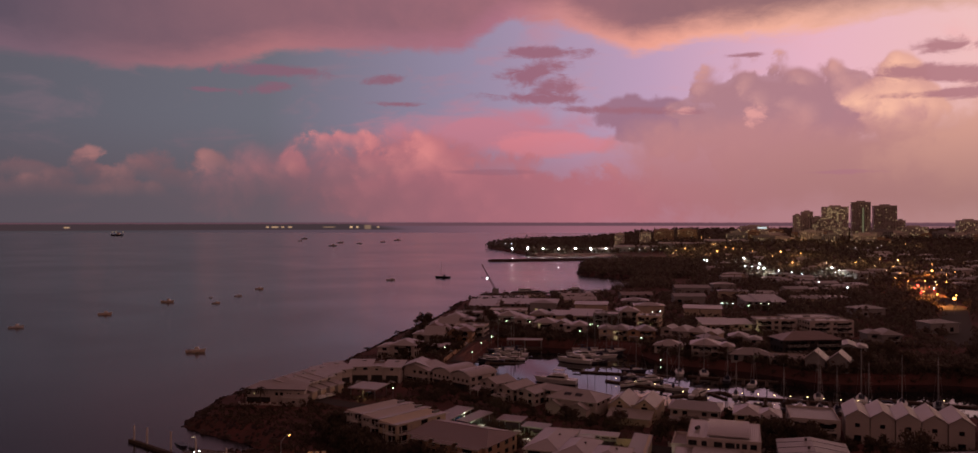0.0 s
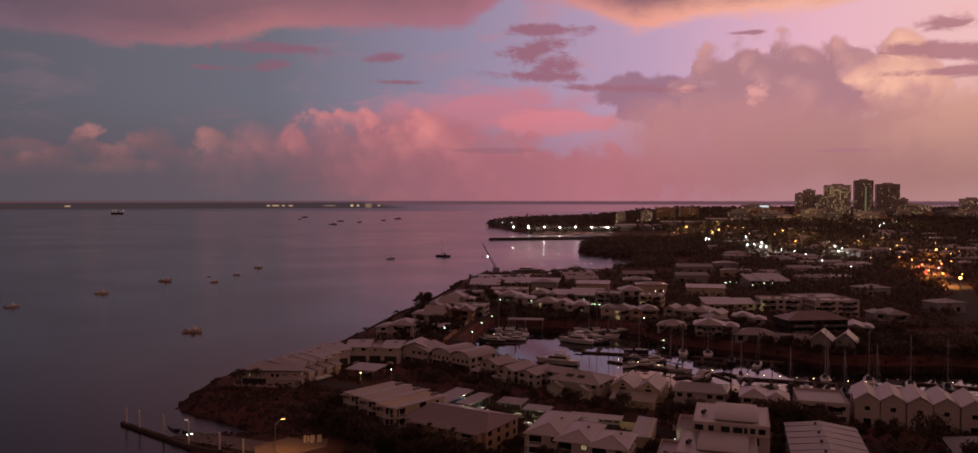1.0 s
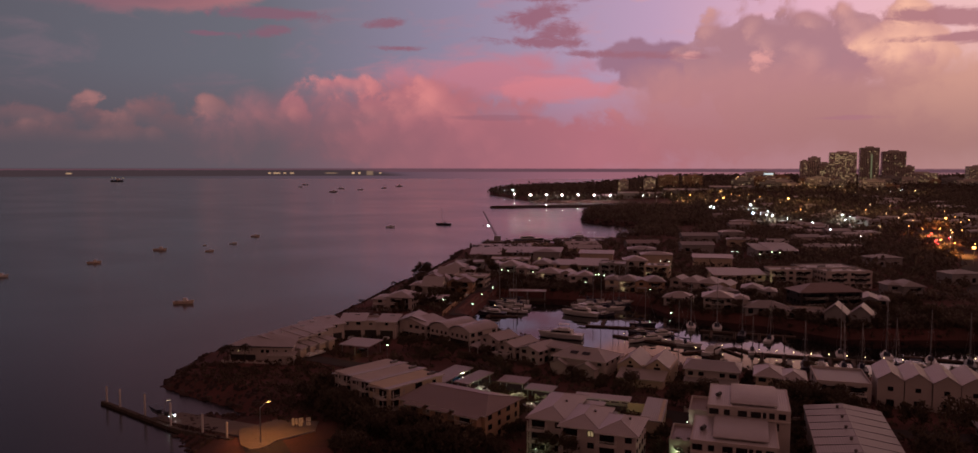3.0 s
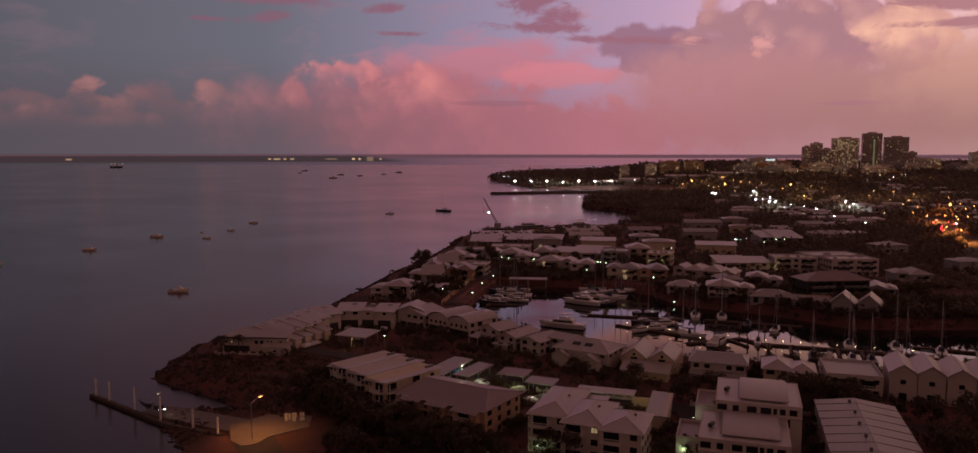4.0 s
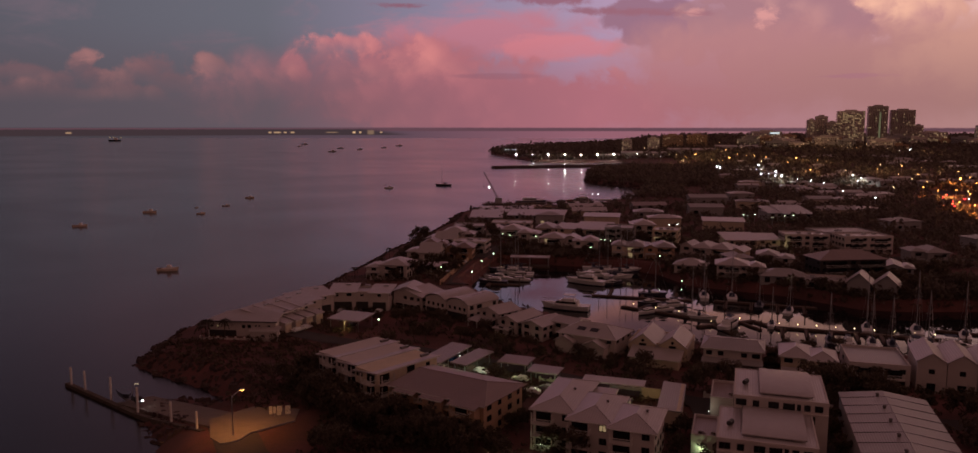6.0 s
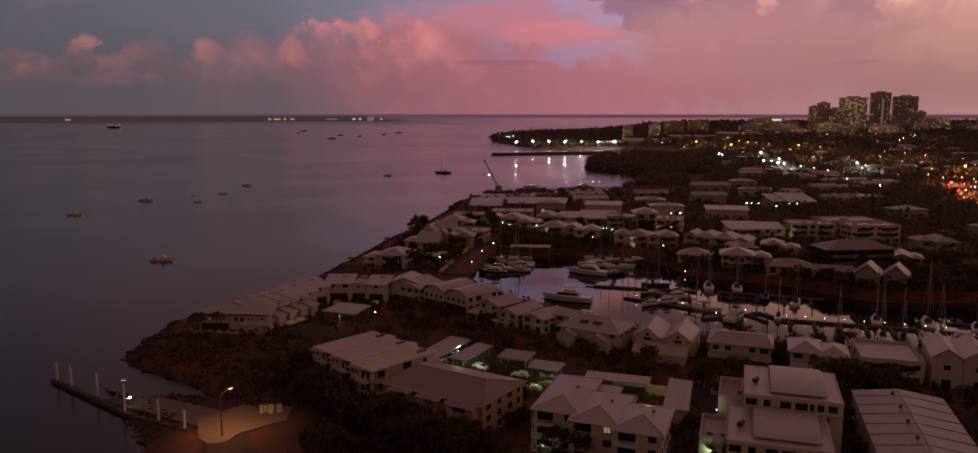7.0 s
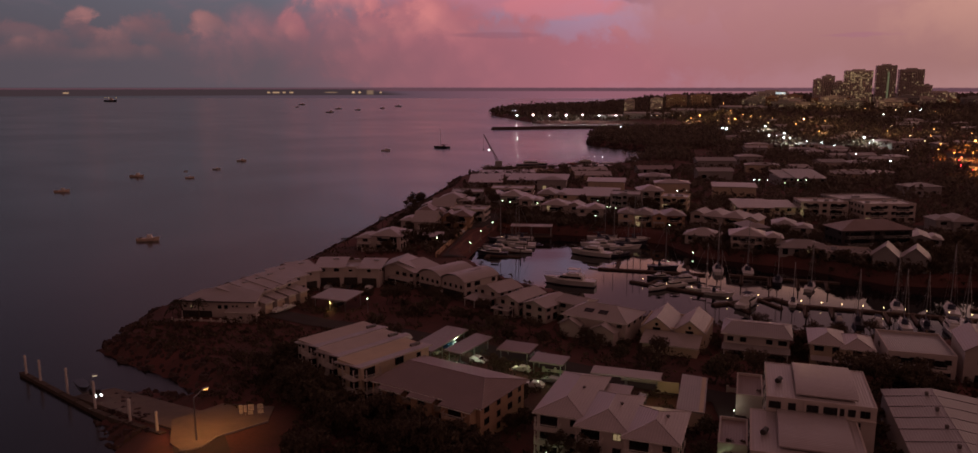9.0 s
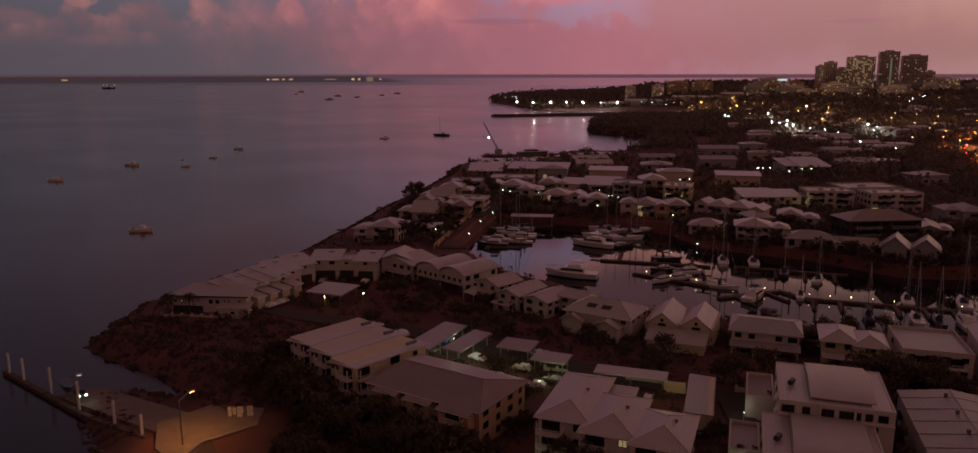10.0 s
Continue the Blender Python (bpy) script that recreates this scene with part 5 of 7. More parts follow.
villa(105.0, 414.0, -4, 16.0, 13.0, 3, "flat", M_WHITE, M_ROOF_W, "white three-storey flats with flat white roof and glazed balconies", 0.0)
villa(126.0, 409.0, 4, 18.0, 13.0, 3, "flat", M_WHITE, M_ROOF_W, "long white flats with a flat white roof", 0.05)
twin = house(97.5, 320.0, -28, "pair of pale tiled pyramid gables over the water")
for i in range(2):
    block(twin, -3.6 + i * 7.2, 0.6 * i, 6.0, 8.0, 3.2, "gable_y", M_GREY, M_ROOF_W, 0.8, 0.7)
    window(twin, -3.6 + i * 7.2, -4.0 + 0.6 * i, 0.9, 0, 2.0, 1.4)


# ---- plants ----
def leaf_cloud(g, rng, centre, radius, count, size, squash=0.75):
    """Leaf-like folded blades scattered through one clump."""
    for _ in range(count):
        a, b, r = rng.uniform(0, 6.283), rng.uniform(-1, 1), radius * rng.random() ** 0.4
        q = math.sqrt(1 - b * b)
        p = Vector(centre) + Vector((r * q * math.cos(a), r * q * math.sin(a), r * b * squash))
        n = Vector((rng.gauss(0, 1), rng.gauss(0, 1), rng.gauss(0.5, 0.8))).normalized()
        s = n.cross((rng.random(), rng.random(), 0.3)).normalized()
        t = n.cross(s)
        e = size * rng.uniform(0.6, 1.4)
        fold = n * e * 0.25
        i = len(g.v)
        g.v += [tuple(p - s * e), tuple(p - t * e * 0.5 + fold), tuple(p + s * e), tuple(p + t * e * 0.5 + fold)]
        g.f += [(i, i + 1, i + 2), (i, i + 2, i + 3)]


def tree_kind(seed, height, spread, leaves=58):
    rng = random.Random(seed)
    ob = thing("tree", pose(0, -500, 0), "dark leafy garden tree with an uneven crown", "tree", "garden trees")
    w = Geo()
    bend = [Vector((rng.uniform(-0.3, 0.3) * i, rng.uniform(-0.3, 0.3) * i, height * 0.16 * i - 0.3)) for i in range(4)]
    for i in range(3):
        w.tube(bend[i], bend[i + 1], 0.2 * height / 7 * (1 - 0.2 * i), 0.2 * height / 7 * (0.8 - 0.2 * i), 7)
    g = Geo()
    for i in range(11):
        a = i * 2.4 + rng.uniform(-0.4, 0.4)
        r = spread * math.sqrt(rng.random()) * 0.85
        tip = Vector((r * math.cos(a), r * math.sin(a), height * rng.uniform(0.48, 0.92) - r * 0.25))
        w.tube(bend[2 + i % 2], tip, 0.08 * height / 7, 0.025, 4)
        leaf_cloud(g, rng, tip, spread * rng.uniform(0.32, 0.52), leaves, 0.34)
    part("trunk", w, M_BARK, ob)
    part("crown", g, M_LEAF, ob)
    return ob


def palm_kind(seed, height):
    rng = random.Random(seed)
    ob = thing("palm", pose(0, -500, 0), "tall dark palm with drooping fronds", "palm tree", "palms along the shore")
    w, g, at, lean = Geo(), Geo(), Vector((0, 0, -0.3)), Vector((rng.uniform(-0.12, 0.12), rng.uniform(-0.12, 0.12), 1))
    for i in range(4):
        to = at + lean * height / 4 + Vector((0.1 * i * lean.x, 0.1 * i * lean.y, 0))
        w.tube(at, to, 0.2 - 0.03 * i, 0.17 - 0.03 * i, 6)
        at = to
    for i in range(15):
        a, up = i * 2.4, rng.uniform(-0.1, 0.9)
        d = Vector((math.cos(a), math.sin(a), 0))
        s = Vector((-d.y, d.x, 0))
        p = at.copy()
        length = rng.uniform(2.0, 2.8)
        for j in range(6):
            q = p + (d * length / 6 + Vector((0, 0, up * length / 6)))
            up -= 0.38
            wd = 0.55 * math.sin(0.5 + 2.4 * j / 6)
            for sgn in (-1, 1):
                i0 = len(g.v)
                g.v += [tuple(p), tuple(q), tuple((p + q) / 2 + s * sgn * wd + d * 0.3 - Vector((0, 0, 0.25)))]
                g.f.append((i0, i0 + 1, i0 + 2))
            p = q
    part("trunk", w, M_BARK, ob)
    part("fronds", g, M_PALM, ob)
    return ob


ROADS = [((-46, 188), (-40, 174), (-22, 150), (-10, 100)), ((-60, 262), (-42, 250), (-24, 243), (-8, 232), (16, 214), (30, 205), (60, 196), (95, 188), (140, 180)), ((7, 214), (0, 232)), ((30, 205), (27, 150)), ((46, 197), (41, 150)),
         ((-20, 330), (-15, 392), (-12, 425), (40, 425), (66, 412), (84, 398), (140, 399), (170, 392)), ((-30, 325), (-22, 300)), ((165, 380), (205, 480), (232, 545), (264, 678), (300, 780))]


def build_survey():
    """Tables over the estate: height of the land, distance to plots and to roads."""
    x, y = np.meshgrid(np.arange(-110, 215, 0.5), np.arange(140, 660, 0.5))
    plots, roads = np.full(x.shape, 99.0), np.full(x.shape, 99.0)
    for inv, a, b, cx, cy, cr in PLOTS:
        if cy > 670:
            continue
        r = cr * 1.3 + 5
        i0, i1 = max(0, int((cx - r + 110) * 2)), max(0, int((cx + r + 110) * 2))
        j0, j1 = max(0, int((cy - r - 140) * 2)), max(0, int((cy + r - 140) * 2))
        px, py = x[j0:j1, i0:i1] * U, y[j0:j1, i0:i1] * U * K
        lx, ly = inv[0][0] * px + inv[0][1] * py + inv[0][3], inv[1][0] * px + inv[1][1] * py + inv[1][3]
        plots[j0:j1, i0:i1] = np.minimum(plots[j0:j1, i0:i1], np.maximum(np.abs(lx) - a, np.abs(ly) - b))
    for line in ROADS:
        for (ax, ay), (bx, by) in zip(line, line[1:]):
            ex, ey = bx - ax, by - ay
            t = np.clip(((x - ax) * ex + (y - ay) * ey) / (ex * ex + ey * ey), 0, 1)
            roads = np.minimum(roads, np.hypot(x - ax - t * ex, y - ay - t * ey))
    return land_height(x, y), plots, roads


LEVEL, PLOT_GAP, ROAD_GAP = build_survey()


def cell(x, y):
    return min(max(int((y - 140) * 2 + 0.5), 0), LEVEL.shape[0] - 1), min(max(int((x + 110) * 2 + 0.5), 0), LEVEL.shape[1] - 1)


def free(x, y, gap):
    c = cell(x, y)
    return LEVEL[c] > LAND - 0.4 and PLOT_GAP[c] > gap


def near_road(x, y, gap):
    return ROAD_GAP[cell(x, y)] < gap


def far_road(x, y, gap):
    """Distance test to the main road, beyond the estate."""
    for (ax, ay), (bx, by) in zip(ROADS[7], ROADS[7][1:]):
        ex, ey = bx - ax, by - ay
        t = min(1, max(0, ((x - ax) * ex + (y - ay) * ey) / (ex * ex + ey * ey)))
        if math.hypot(x - ax - t * ex, y - ay - t * ey) < gap:
            return True
    return False


def plant_all():
    rng = random.Random(11)
    kinds = [tree_kind(s, h, r) for s, h, r in ((1, 6.0, 2.6), (2, 7.5, 3.2), (3, 5.0, 2.4), (4, 8.5, 3.6), (5, 4.2, 2.2))]
    palms = [palm_kind(s, h) for s, h in ((1, 6.5), (2, 8.0), (3, 5.0))]
    used = []

    def put(kind, x, y, scale):
        z = float(LEVEL[cell(x, y)]) - 0.05
        used.append((x, y))
        first = kind.location.y < -400
        m = site(pose(x, y, z, 0, 0, rng.uniform(0, 360))) @ Matrix.Diagonal((scale, scale, scale * rng.uniform(0.85, 1.15), 1))
        if first:
            kind.matrix_basis = m
        else:
            ob = copy_thing(kind, m)
            ob.matrix_basis = m

    # gardens, hedgerows and street trees; thicker in front of the flats and along the far bank
    areas = [((-30, 174, 2, 186), 14, 1.2, 0.8), ((-37, 194, -33, 204), 6, 1.0, 1.0), ((-44, 212, -22, 236), 7, 1.2, 0.7), ((2, 216, 24, 236), 6, 1.0, 0.7), ((-8, 160, 30, 215), 16, 0.5, 0.7), ((20, 186, 62, 214), 26, 0.8, 0.9), ((58, 160, 120, 205), 34, 1.0, 1.1),
             ((-36, 238, 16, 262), 13, 1.0, 0.6), ((-38, 266, -16, 276), 6, 0.6, 0.7), ((20, 226, 100, 256), 14, 0.4, 0.6), ((-44, 335, -18, 470), 30, 0.8, 0.9), ((-22, 398, 60, 450), 30, 1.0, 0.9), ((45, 330, 130, 372), 34, 0.8, 0.9), ((80, 286, 160, 330), 26, 1.0, 1.0)]
    for (x0, y0, x1, y1), n, gap, big in areas:
        done = tries = 0
        while done < n and tries < n * 12:
            tries += 1
            x, y = rng.uniform(x0, x1), rng.uniform(y0, y1)
            if not (8 < x < 24 and 186 < y < 212) and math.hypot(x + 38, y - 187) > 10 and math.hypot(x + 46, y - 183) > 9 and free(x, y, gap) and not near_road(x, y, 3.6) and all(math.hypot(x - a, y - b) > 2.2 for a, b in used):
                put(rng.choice(kinds), x, y, rng.uniform(0.55, big))
                done += 1
    # belts of trees close in front of the flats
    for (ax, ay), (bx, by), n in (((-40, 168), (-27.5, 152.5), 9), ((-41.5, 165), (-29, 149.5), 7), ((-24.5, 149.6), (-7.5, 138.6), 9), ((-26, 146.5), (-9, 135.5), 7)):
        for i in range(n):
            x, y = ax + (bx - ax) * i / (n - 1) + rng.uniform(-0.6, 0.6), ay + (by - ay) * i / (n - 1) + rng.uniform(-0.6, 0.6)
            put(kinds[(0, 2, 1, 4, 3)[i % 5]], x, north(y), (0.8, 0.95, 0.7, 1.0, 0.6)[i % 5] * rng.uniform(0.85, 1.1))
    for x, y, k, e in ((-1.4, 166.6, 2, 0.8), (1.6, 163.2, 0, 0.7), (26, 178, 2, 0.7), (26.4, 171, 2, 0.8), (46.4, 186, 0, 0.6), (45.2, 178, 2, 0.7), (48.6, 193.4, 1, 0.5), (-17, 262, 0, 0.5), (-11.4, 252, 2, 0.6), (-5.2, 247, 2, 0.6), (3.2, 234, 0, 0.6), (11, 238, 1, 0.5), (-3, 239, 2, 0.6), (-30, 268, 1, 0.6)):
        put(kinds[k], x, y, e)
    for x, y in ((-70, 250), (-67, 256), (-64, 259), (-62, 263), (-59, 267), (-66, 251), (-56, 275), (-69, 245), (-53, 345), (-47, 362), (-43, 378), (-41, 384), (-40, 392), (-38, 400), (-39, 410), (-28, 378), (-35, 430), (6, 437), (90, 412), (84, 410), (-46, 372)):
        put(rng.choice(palms), x, y, rng.uniform(0.5, 0.78))


plant_all()


def scrub(name, label, category, areas, seed, size, mat, bank=False):
    """Uncountable growth: tufts of blades strewn over rectangles of land."""
    rng = random.Random(seed)
    g = Geo()
    for (x0, y0, x1, y1), n, lo, hi, wide in areas:
        px, py = np.array([rng.uniform(x0, x1) for _ in range(n)]), np.array([rng.uniform(y0, y1) for _ in range(n)])
        z, d = land_height(px, py), np.minimum(inside_distance(px, py, COAST), -inside_distance(px, py, BASIN))
        for x, y, h, e in zip(px, py, z, d):
            if bank:
                if not 0.5 < e < 8 or PLOT_GAP[cell(x, y)] < 0.3:
                    continue
            elif e < 2.0 or (y < 655 and x < 210 and (near_road(x, y, 4.5) or not free(x, y, 0.4))):
                continue
            if y > 480 and far_road(x, y, 8):
                continue
            t = rng.uniform(lo, hi)
            leaf_cloud(g, rng, (x, y, h + t * 0.45), wide * rng.uniform(0.6, 1.3), size, wide * 0.34, t / wide / 2)
    ob = new(name, g.mesh(name, mat))
    ob.matrix_basis = PLAN
    tagged(ob, label, category, kind="stuff")


scrub("bank_growth", "dark shrubs over the banks of the marina", "shrubs", [((44, 296, 172, 376), 3600, 0.8, 2.8, 1.1), ((-10, 392, 50, 412), 500, 0.6, 1.8, 0.9), ((20, 236, 168, 268), 900, 0.6, 1.6, 0.9)], 25, 14, M_LEAF, True)
scrub("shrubs", "low dark shrubs and rank grass on open ground", "shrubs", [((-82, 196, -30, 250), 1500, 0.3, 1.0, 0.8), ((-32, 165, -18, 200), 240, 0.6, 1.6, 1.0), ((-18, 150, 60, 200), 420, 0.5, 2.0, 1.0), ((-60, 232, 20, 345), 620, 0.6, 2.0, 1.0), ((-40, 204, 20, 240), 420, 0.6, 2.0, 1.0), ((20, 196, 140, 260), 760, 0.6, 2.2, 1.1), ((55, 150, 140, 200), 500, 0.8, 3.0, 1.3)], 5, 12, M_LEAF)
scrub("garden_foliage", "dark garden foliage between distant houses", "foliage", [((84, 309, 165, 345), 700, 1.5, 4.5, 1.8), ((45, 335, 90, 385), 420, 1.4, 4.0, 1.6), ((-8, 397, 50, 432), 520, 1.0, 3.2, 1.4), ((-46, 335, -20, 470), 360, 0.8, 3.0, 1.4), ((45, 325, 135, 380), 460, 1.5, 4.5, 1.8), ((80, 284, 170, 330), 460, 1.5, 5.0, 2.0), ((-24, 398, 60, 470), 220, 1.5, 4.0, 1.8), ((55, 370, 190, 480), 620, 2.0, 5.5, 2.2), ((-30, 470, 150, 660), 1000, 1.6, 4.6, 2.0), ((120, 190, 200, 330), 300, 2.0, 6.0, 2.4)], 15, 22, M_WOODS)
scrub("mangrove_wood", "dense dark mangrove wood along the bay", "woodland", [((54, 830, 260, 1180), 2000, 4.0, 9.0, 4.5), ((54, 690, 110, 840), 240, 3.0, 7.0, 4.0), ((110, 690, 260, 830), 200, 2.0, 5.0, 4.0), ((130, 480, 420, 640), 1300, 3.5, 8.0, 4.0), ((130, 640, 420, 780), 420, 3.0, 7.0, 4.0), ((260, 760, 700, 1250), 1800, 4.0, 10.0, 5.0)], 6, 11, M_WOODS)
scrub("town_trees", "dark tree cover over the town and far point", "woodland", [((-70, 1450, 300, 2700), 1500, 6.0, 12.0, 8.0), ((200, 1150, 900, 2000), 2400, 5.0, 11.0, 7.0), ((300, 2000, 1800, 3400), 1200, 8.0, 16.0, 12.0)], 7, 12, M_WOODS)


def hedges():
    """Garden growth close round the houses."""
    rng = random.Random(31)
    g = Geo()
    for inv, a, b, cx, cy, cr in list(PLOTS):
        if cy > 470 or cr > 40:
            continue
        m = inv.inverted()
        for _ in range(int(7 + (a + b) * 0.9)):
            e = rng.uniform(0.5, 1.9)
            if rng.random() < 0.62:
                q = Vector((rng.uniform(-a, a), -b - e, 0))
            else:
                q = Vector((rng.choice((-1, 1)) * (a + e), rng.uniform(-b, b), 0))
            q = m @ q
            p = (q.x / U, q.y / U / K)
            if not free(*p, 0.35) or near_road(*p, 2.6) or math.hypot(p[0] + 44, p[1] - 185) < 9:
                continue
            t = rng.uniform(0.5, 1.9)
            leaf_cloud(g, rng, (*p, LEVEL[cell(*p)] + t * 0.45), rng.uniform(0.6, 1.2), 18, 0.26, t / 1.8)
    ob = new("hedges", g.mesh("hedges", M_LEAF))
    ob.matrix_basis = PLAN
    tagged(ob, "dark overgrown hedges close round the houses", "hedge", kind="stuff")


hedges()


# ---- roads, ramp and shore ----
def strip(points, width, lift, n=5):
    """A road along a line, laid on the land."""
    pts = []
    for (ax, ay), (bx, by) in zip(points, points[1:]):
        k = max(2, int(math.hypot(bx - ax, by - ay) / n))
        pts += [(ax + (bx - ax) * i / k, ay + (by - ay) * i / k) for i in range(k)]
    pts.append(points[-1])
    g = Geo()
    for i, (x, y) in enumerate(pts):
        a, b = pts[max(0, i - 1)], pts[min(len(pts) - 1, i + 1)]
        d = Vector((b[0] - a[0], b[1] - a[1], 0)).normalized()
        for s in (-1, 1):
            q = (x - d.y * s * width / 2, y + d.x * s * width / 2)
            g.v.append((*q, float(land_height(*q)) + lift))
    g.f = [(2 * i, 2 * i + 2, 2 * i + 3, 2 * i + 1) for i in range(len(pts) - 1)]
    return g


for i, (line, w) in enumerate(zip(ROADS, (7, 6, 4, 4, 4, 7, 5, 12))):
    solid("road", strip(line, w, 0.20 + 0.012 * i), M_ASPHALT, "worn dark asphalt road", "road", kind="structure")

# boat ramp with a kerb, the lamp and the boards beside it
ramp = Geo()
edge = []
for i in range(6):
    c = Vector((-46.5, 183.5, 0)) + Vector((-0.74, 0.673, 0)) * i * 9
    edge.append(((c.x + 0.9 - 0.1 * i, c.y + 1.0), (c.x + 6.2 - 0.2 * i, c.y + 6.8 - 0.2 * i)))
for i, (a, b) in enumerate(edge):
    for q in (a, b):
        ramp.v.append((*q, 3.25 - 0.78 * i))
    for q in (a, b):
        ramp.v.append((*q, 1.6 - 0.78 * i))
for i in range(len(edge) - 1):
    o = 4 * i
    ramp.f += [(o, o + 1, o + 5, o + 4), (o, o + 4, o + 6, o + 2), (o + 1, o + 3, o + 7, o + 5)]
ramp.f += [(0, 2, 3, 1), (20, 21, 23, 22)]
solid("boat_ramp", ramp, M_RAMP, "sloping concrete boat ramp running into the water", "boat ramp", kind="structure")
rim_ = [(-47, 181), (-44.6, 178.4), (-42.6, 179.4), (-41.8, 183.4), (-36.3, 190.4), (-37, 197), (-45, 198), (-50, 190)]
apron = Geo().hull([(x, y, 2.0) for x, y in rim_], [(x, y, 3.24) for x, y in rim_])
solid("pavement", apron, M_RAMP, "worn concrete apron above the boat ramp", "pavement", kind="structure")
kerb = Geo()
arc = [(-44.8, 178.2), (-43.4, 178.6), (-42.4, 179.6), (-42.0, 181.4), (-41.6, 183.6), (-39.2, 186.6), (-36.2, 190.4)]
for (ax, ay), (bx, by) in zip(arc, arc[1:]):
    d = Vector((bx - ax, by - ay, 0)).normalized()
    n = Vector((-d.y, d.x, 0)) * 0.07
    r = [(ax + n.x, ay + n.y), (ax - n.x, ay - n.y), (bx - n.x, by - n.y), (bx + n.x, by + n.y)]
    kerb.hull([(x, y, 3.1) for x, y in r], [(x, y, 3.34) for x, y in r])
solid("kerb", kerb, M_CONCRETE, "pale concrete kerb along the apron", "kerb", kind="structure")

walkway = thing("pontoon_walkway", pose(0, 0, 0), "long floating pontoon walkway beside the boat ramp", "pontoon", squeeze=True)
a, b = Vector((-49.8, 186.2, 0.6)), Vector((-88.0, 221.0, 0.4))
d = (b - a).normalized()
n = Vector((-d.y, d.x, 0))
for i in range(9):
    p, q = a + (b - a) * (i / 9 + 0.004), a + (b - a) * ((i + 1) / 9 - 0.004)
    r = [p - n * 0.5, q - n * 0.5, q + n * 0.5, p + n * 0.5]
    up = max(0.0, 2.0 - i * 0.55)
    part("deck", Geo().hull([(v.x, v.y, -0.3) for v in r], [(v.x, v.y, 0.65 + (up if j in (0, 3) else max(0.0, up - 0.55))) for j, v in enumerate(r)]), M_BARK, walkway)
for i, (x, y, h) in enumerate(((-51.0, 187.4, 5.2), (-57.4, 193.6, 4.9), (-66.2, 201.6, 5.0), (-74.2, 209.4, 4.7), (-81.8, 215.6, 4.2), (-86.2, 219.4, 3.9))):
    g = Geo().tube((0, 0, -4), (0, 0, h), 0.2, n=10)
    g.f.pop(1)
    g.v.append((0, 0, h + 0.2))
    g.f += [(10 + j, 10 + (j + 1) % 10, 20) for j in range(10)]
    solid("mooring_post", g, M_POLE, "tall white-painted guide pile beside the pontoon", "pile", group="guide piles", m=pose(x - n.x * 0.9 - 0.9, y - n.y * 0.9 - 0.3, 0))


def street_lamp(x, y, z, height, turn, head=G_ORANGE, reach=2.4, label="galvanised street lamp with a long outreach arm", r=0.09):
    ob = thing("street_lamp", pose(x, y, z, 0, 0, turn), label, "street lamp", "street lamps")
    part("pole", Geo().tube((0, 0, -0.3), (0, 0, height - 0.8), r * 1.3, r * 0.8, 8), M_METAL, ob)
    part("arm", Geo().tube((0, 0, height - 0.85), (reach, 0, height), r * 0.7, r * 0.5, 6), M_METAL, ob)
    h = part("lamp_head", Geo().box(reach - 0.1, -0.16, height - 0.08, reach + 0.7, 0.16, height + 0.1, 0.05), M_METAL, ob)
    part("lens", Geo().box(reach, -0.13, height - 0.17, reach + 0.62, 0.13, height - 0.085), head, h, "glowing lamp lens")
    return ob


def lamp(name, at, power, colour, radius=0.25):
    ob = new(name, bpy.data.lights.new(name, "POINT"))
    ob.data.energy, ob.data.color, ob.data.shadow_soft_size = power * U * U, colour, radius
    ob.location = PLAN @ Vector(at)
    return ob


def down_lamp(name, at, power, colour, spread=140, radius=0.3):
    ob = new(name, bpy.data.lights.new(name, "SPOT"))
    ob.data.energy, ob.data.color, ob.data.shadow_soft_size = power * U * U, colour, radius
    ob.data.spot_size, ob.data.spot_blend = radians(spread), 0.6
    ob.location = PLAN @ Vector(at)
    return ob


street_lamp(-43.9, 182.4, 3.2, 6.8, 50, reach=1.4)
down_lamp("ramp_light", (-43.6, 183.8, 9.6), 1350, (1.0, 0.4, 0.09), 140)
street_lamp(-70.0, 208.6, 1.0, 3.0, 20, G_DIM, 0.4, "slim lamp at the ramp's foot", 0.06)
boards = thing("notice_boards", pose(-39.2, 192.8, 3.1, 0, 0, 12), "cluster of weathered white notice boards on posts", "sign")
for x, z, w, h in ((-1.5, 1.2, 0.5, 0.6), (-1.5, 0.5, 0.5, 0.6), (-0.9, 0.7, 0.4, 1.0), (-0.1, 0.9, 0.8, 0.9), (-0.2, 0.3, 0.7, 0.5), (1.2, 1.1, 0.8, 0.7), (1.2, 0.4, 0.8, 0.55)):
    b = part("board", Geo().box(x - w / 2, -0.04, z, x + w / 2, 0.02, z + h), M_CHALK, boards)
    bars = Geo()
    for q in range(3):
        bars.box(x - w * 0.36, -0.05, z + h * (0.25 + 0.22 * q), x + w * (0.3 if q else 0.36), -0.042, z + h * (0.32 + 0.22 * q))
    part("writing", bars, M_GREY, b, "faded lines of writing")
for x in (-1.5, -0.9, -0.1, 1.2):
    part("post", Geo().tube((x, 0.06, -0.4), (x, 0.06, 1.8), 0.05, n=6), M_METAL, boards)


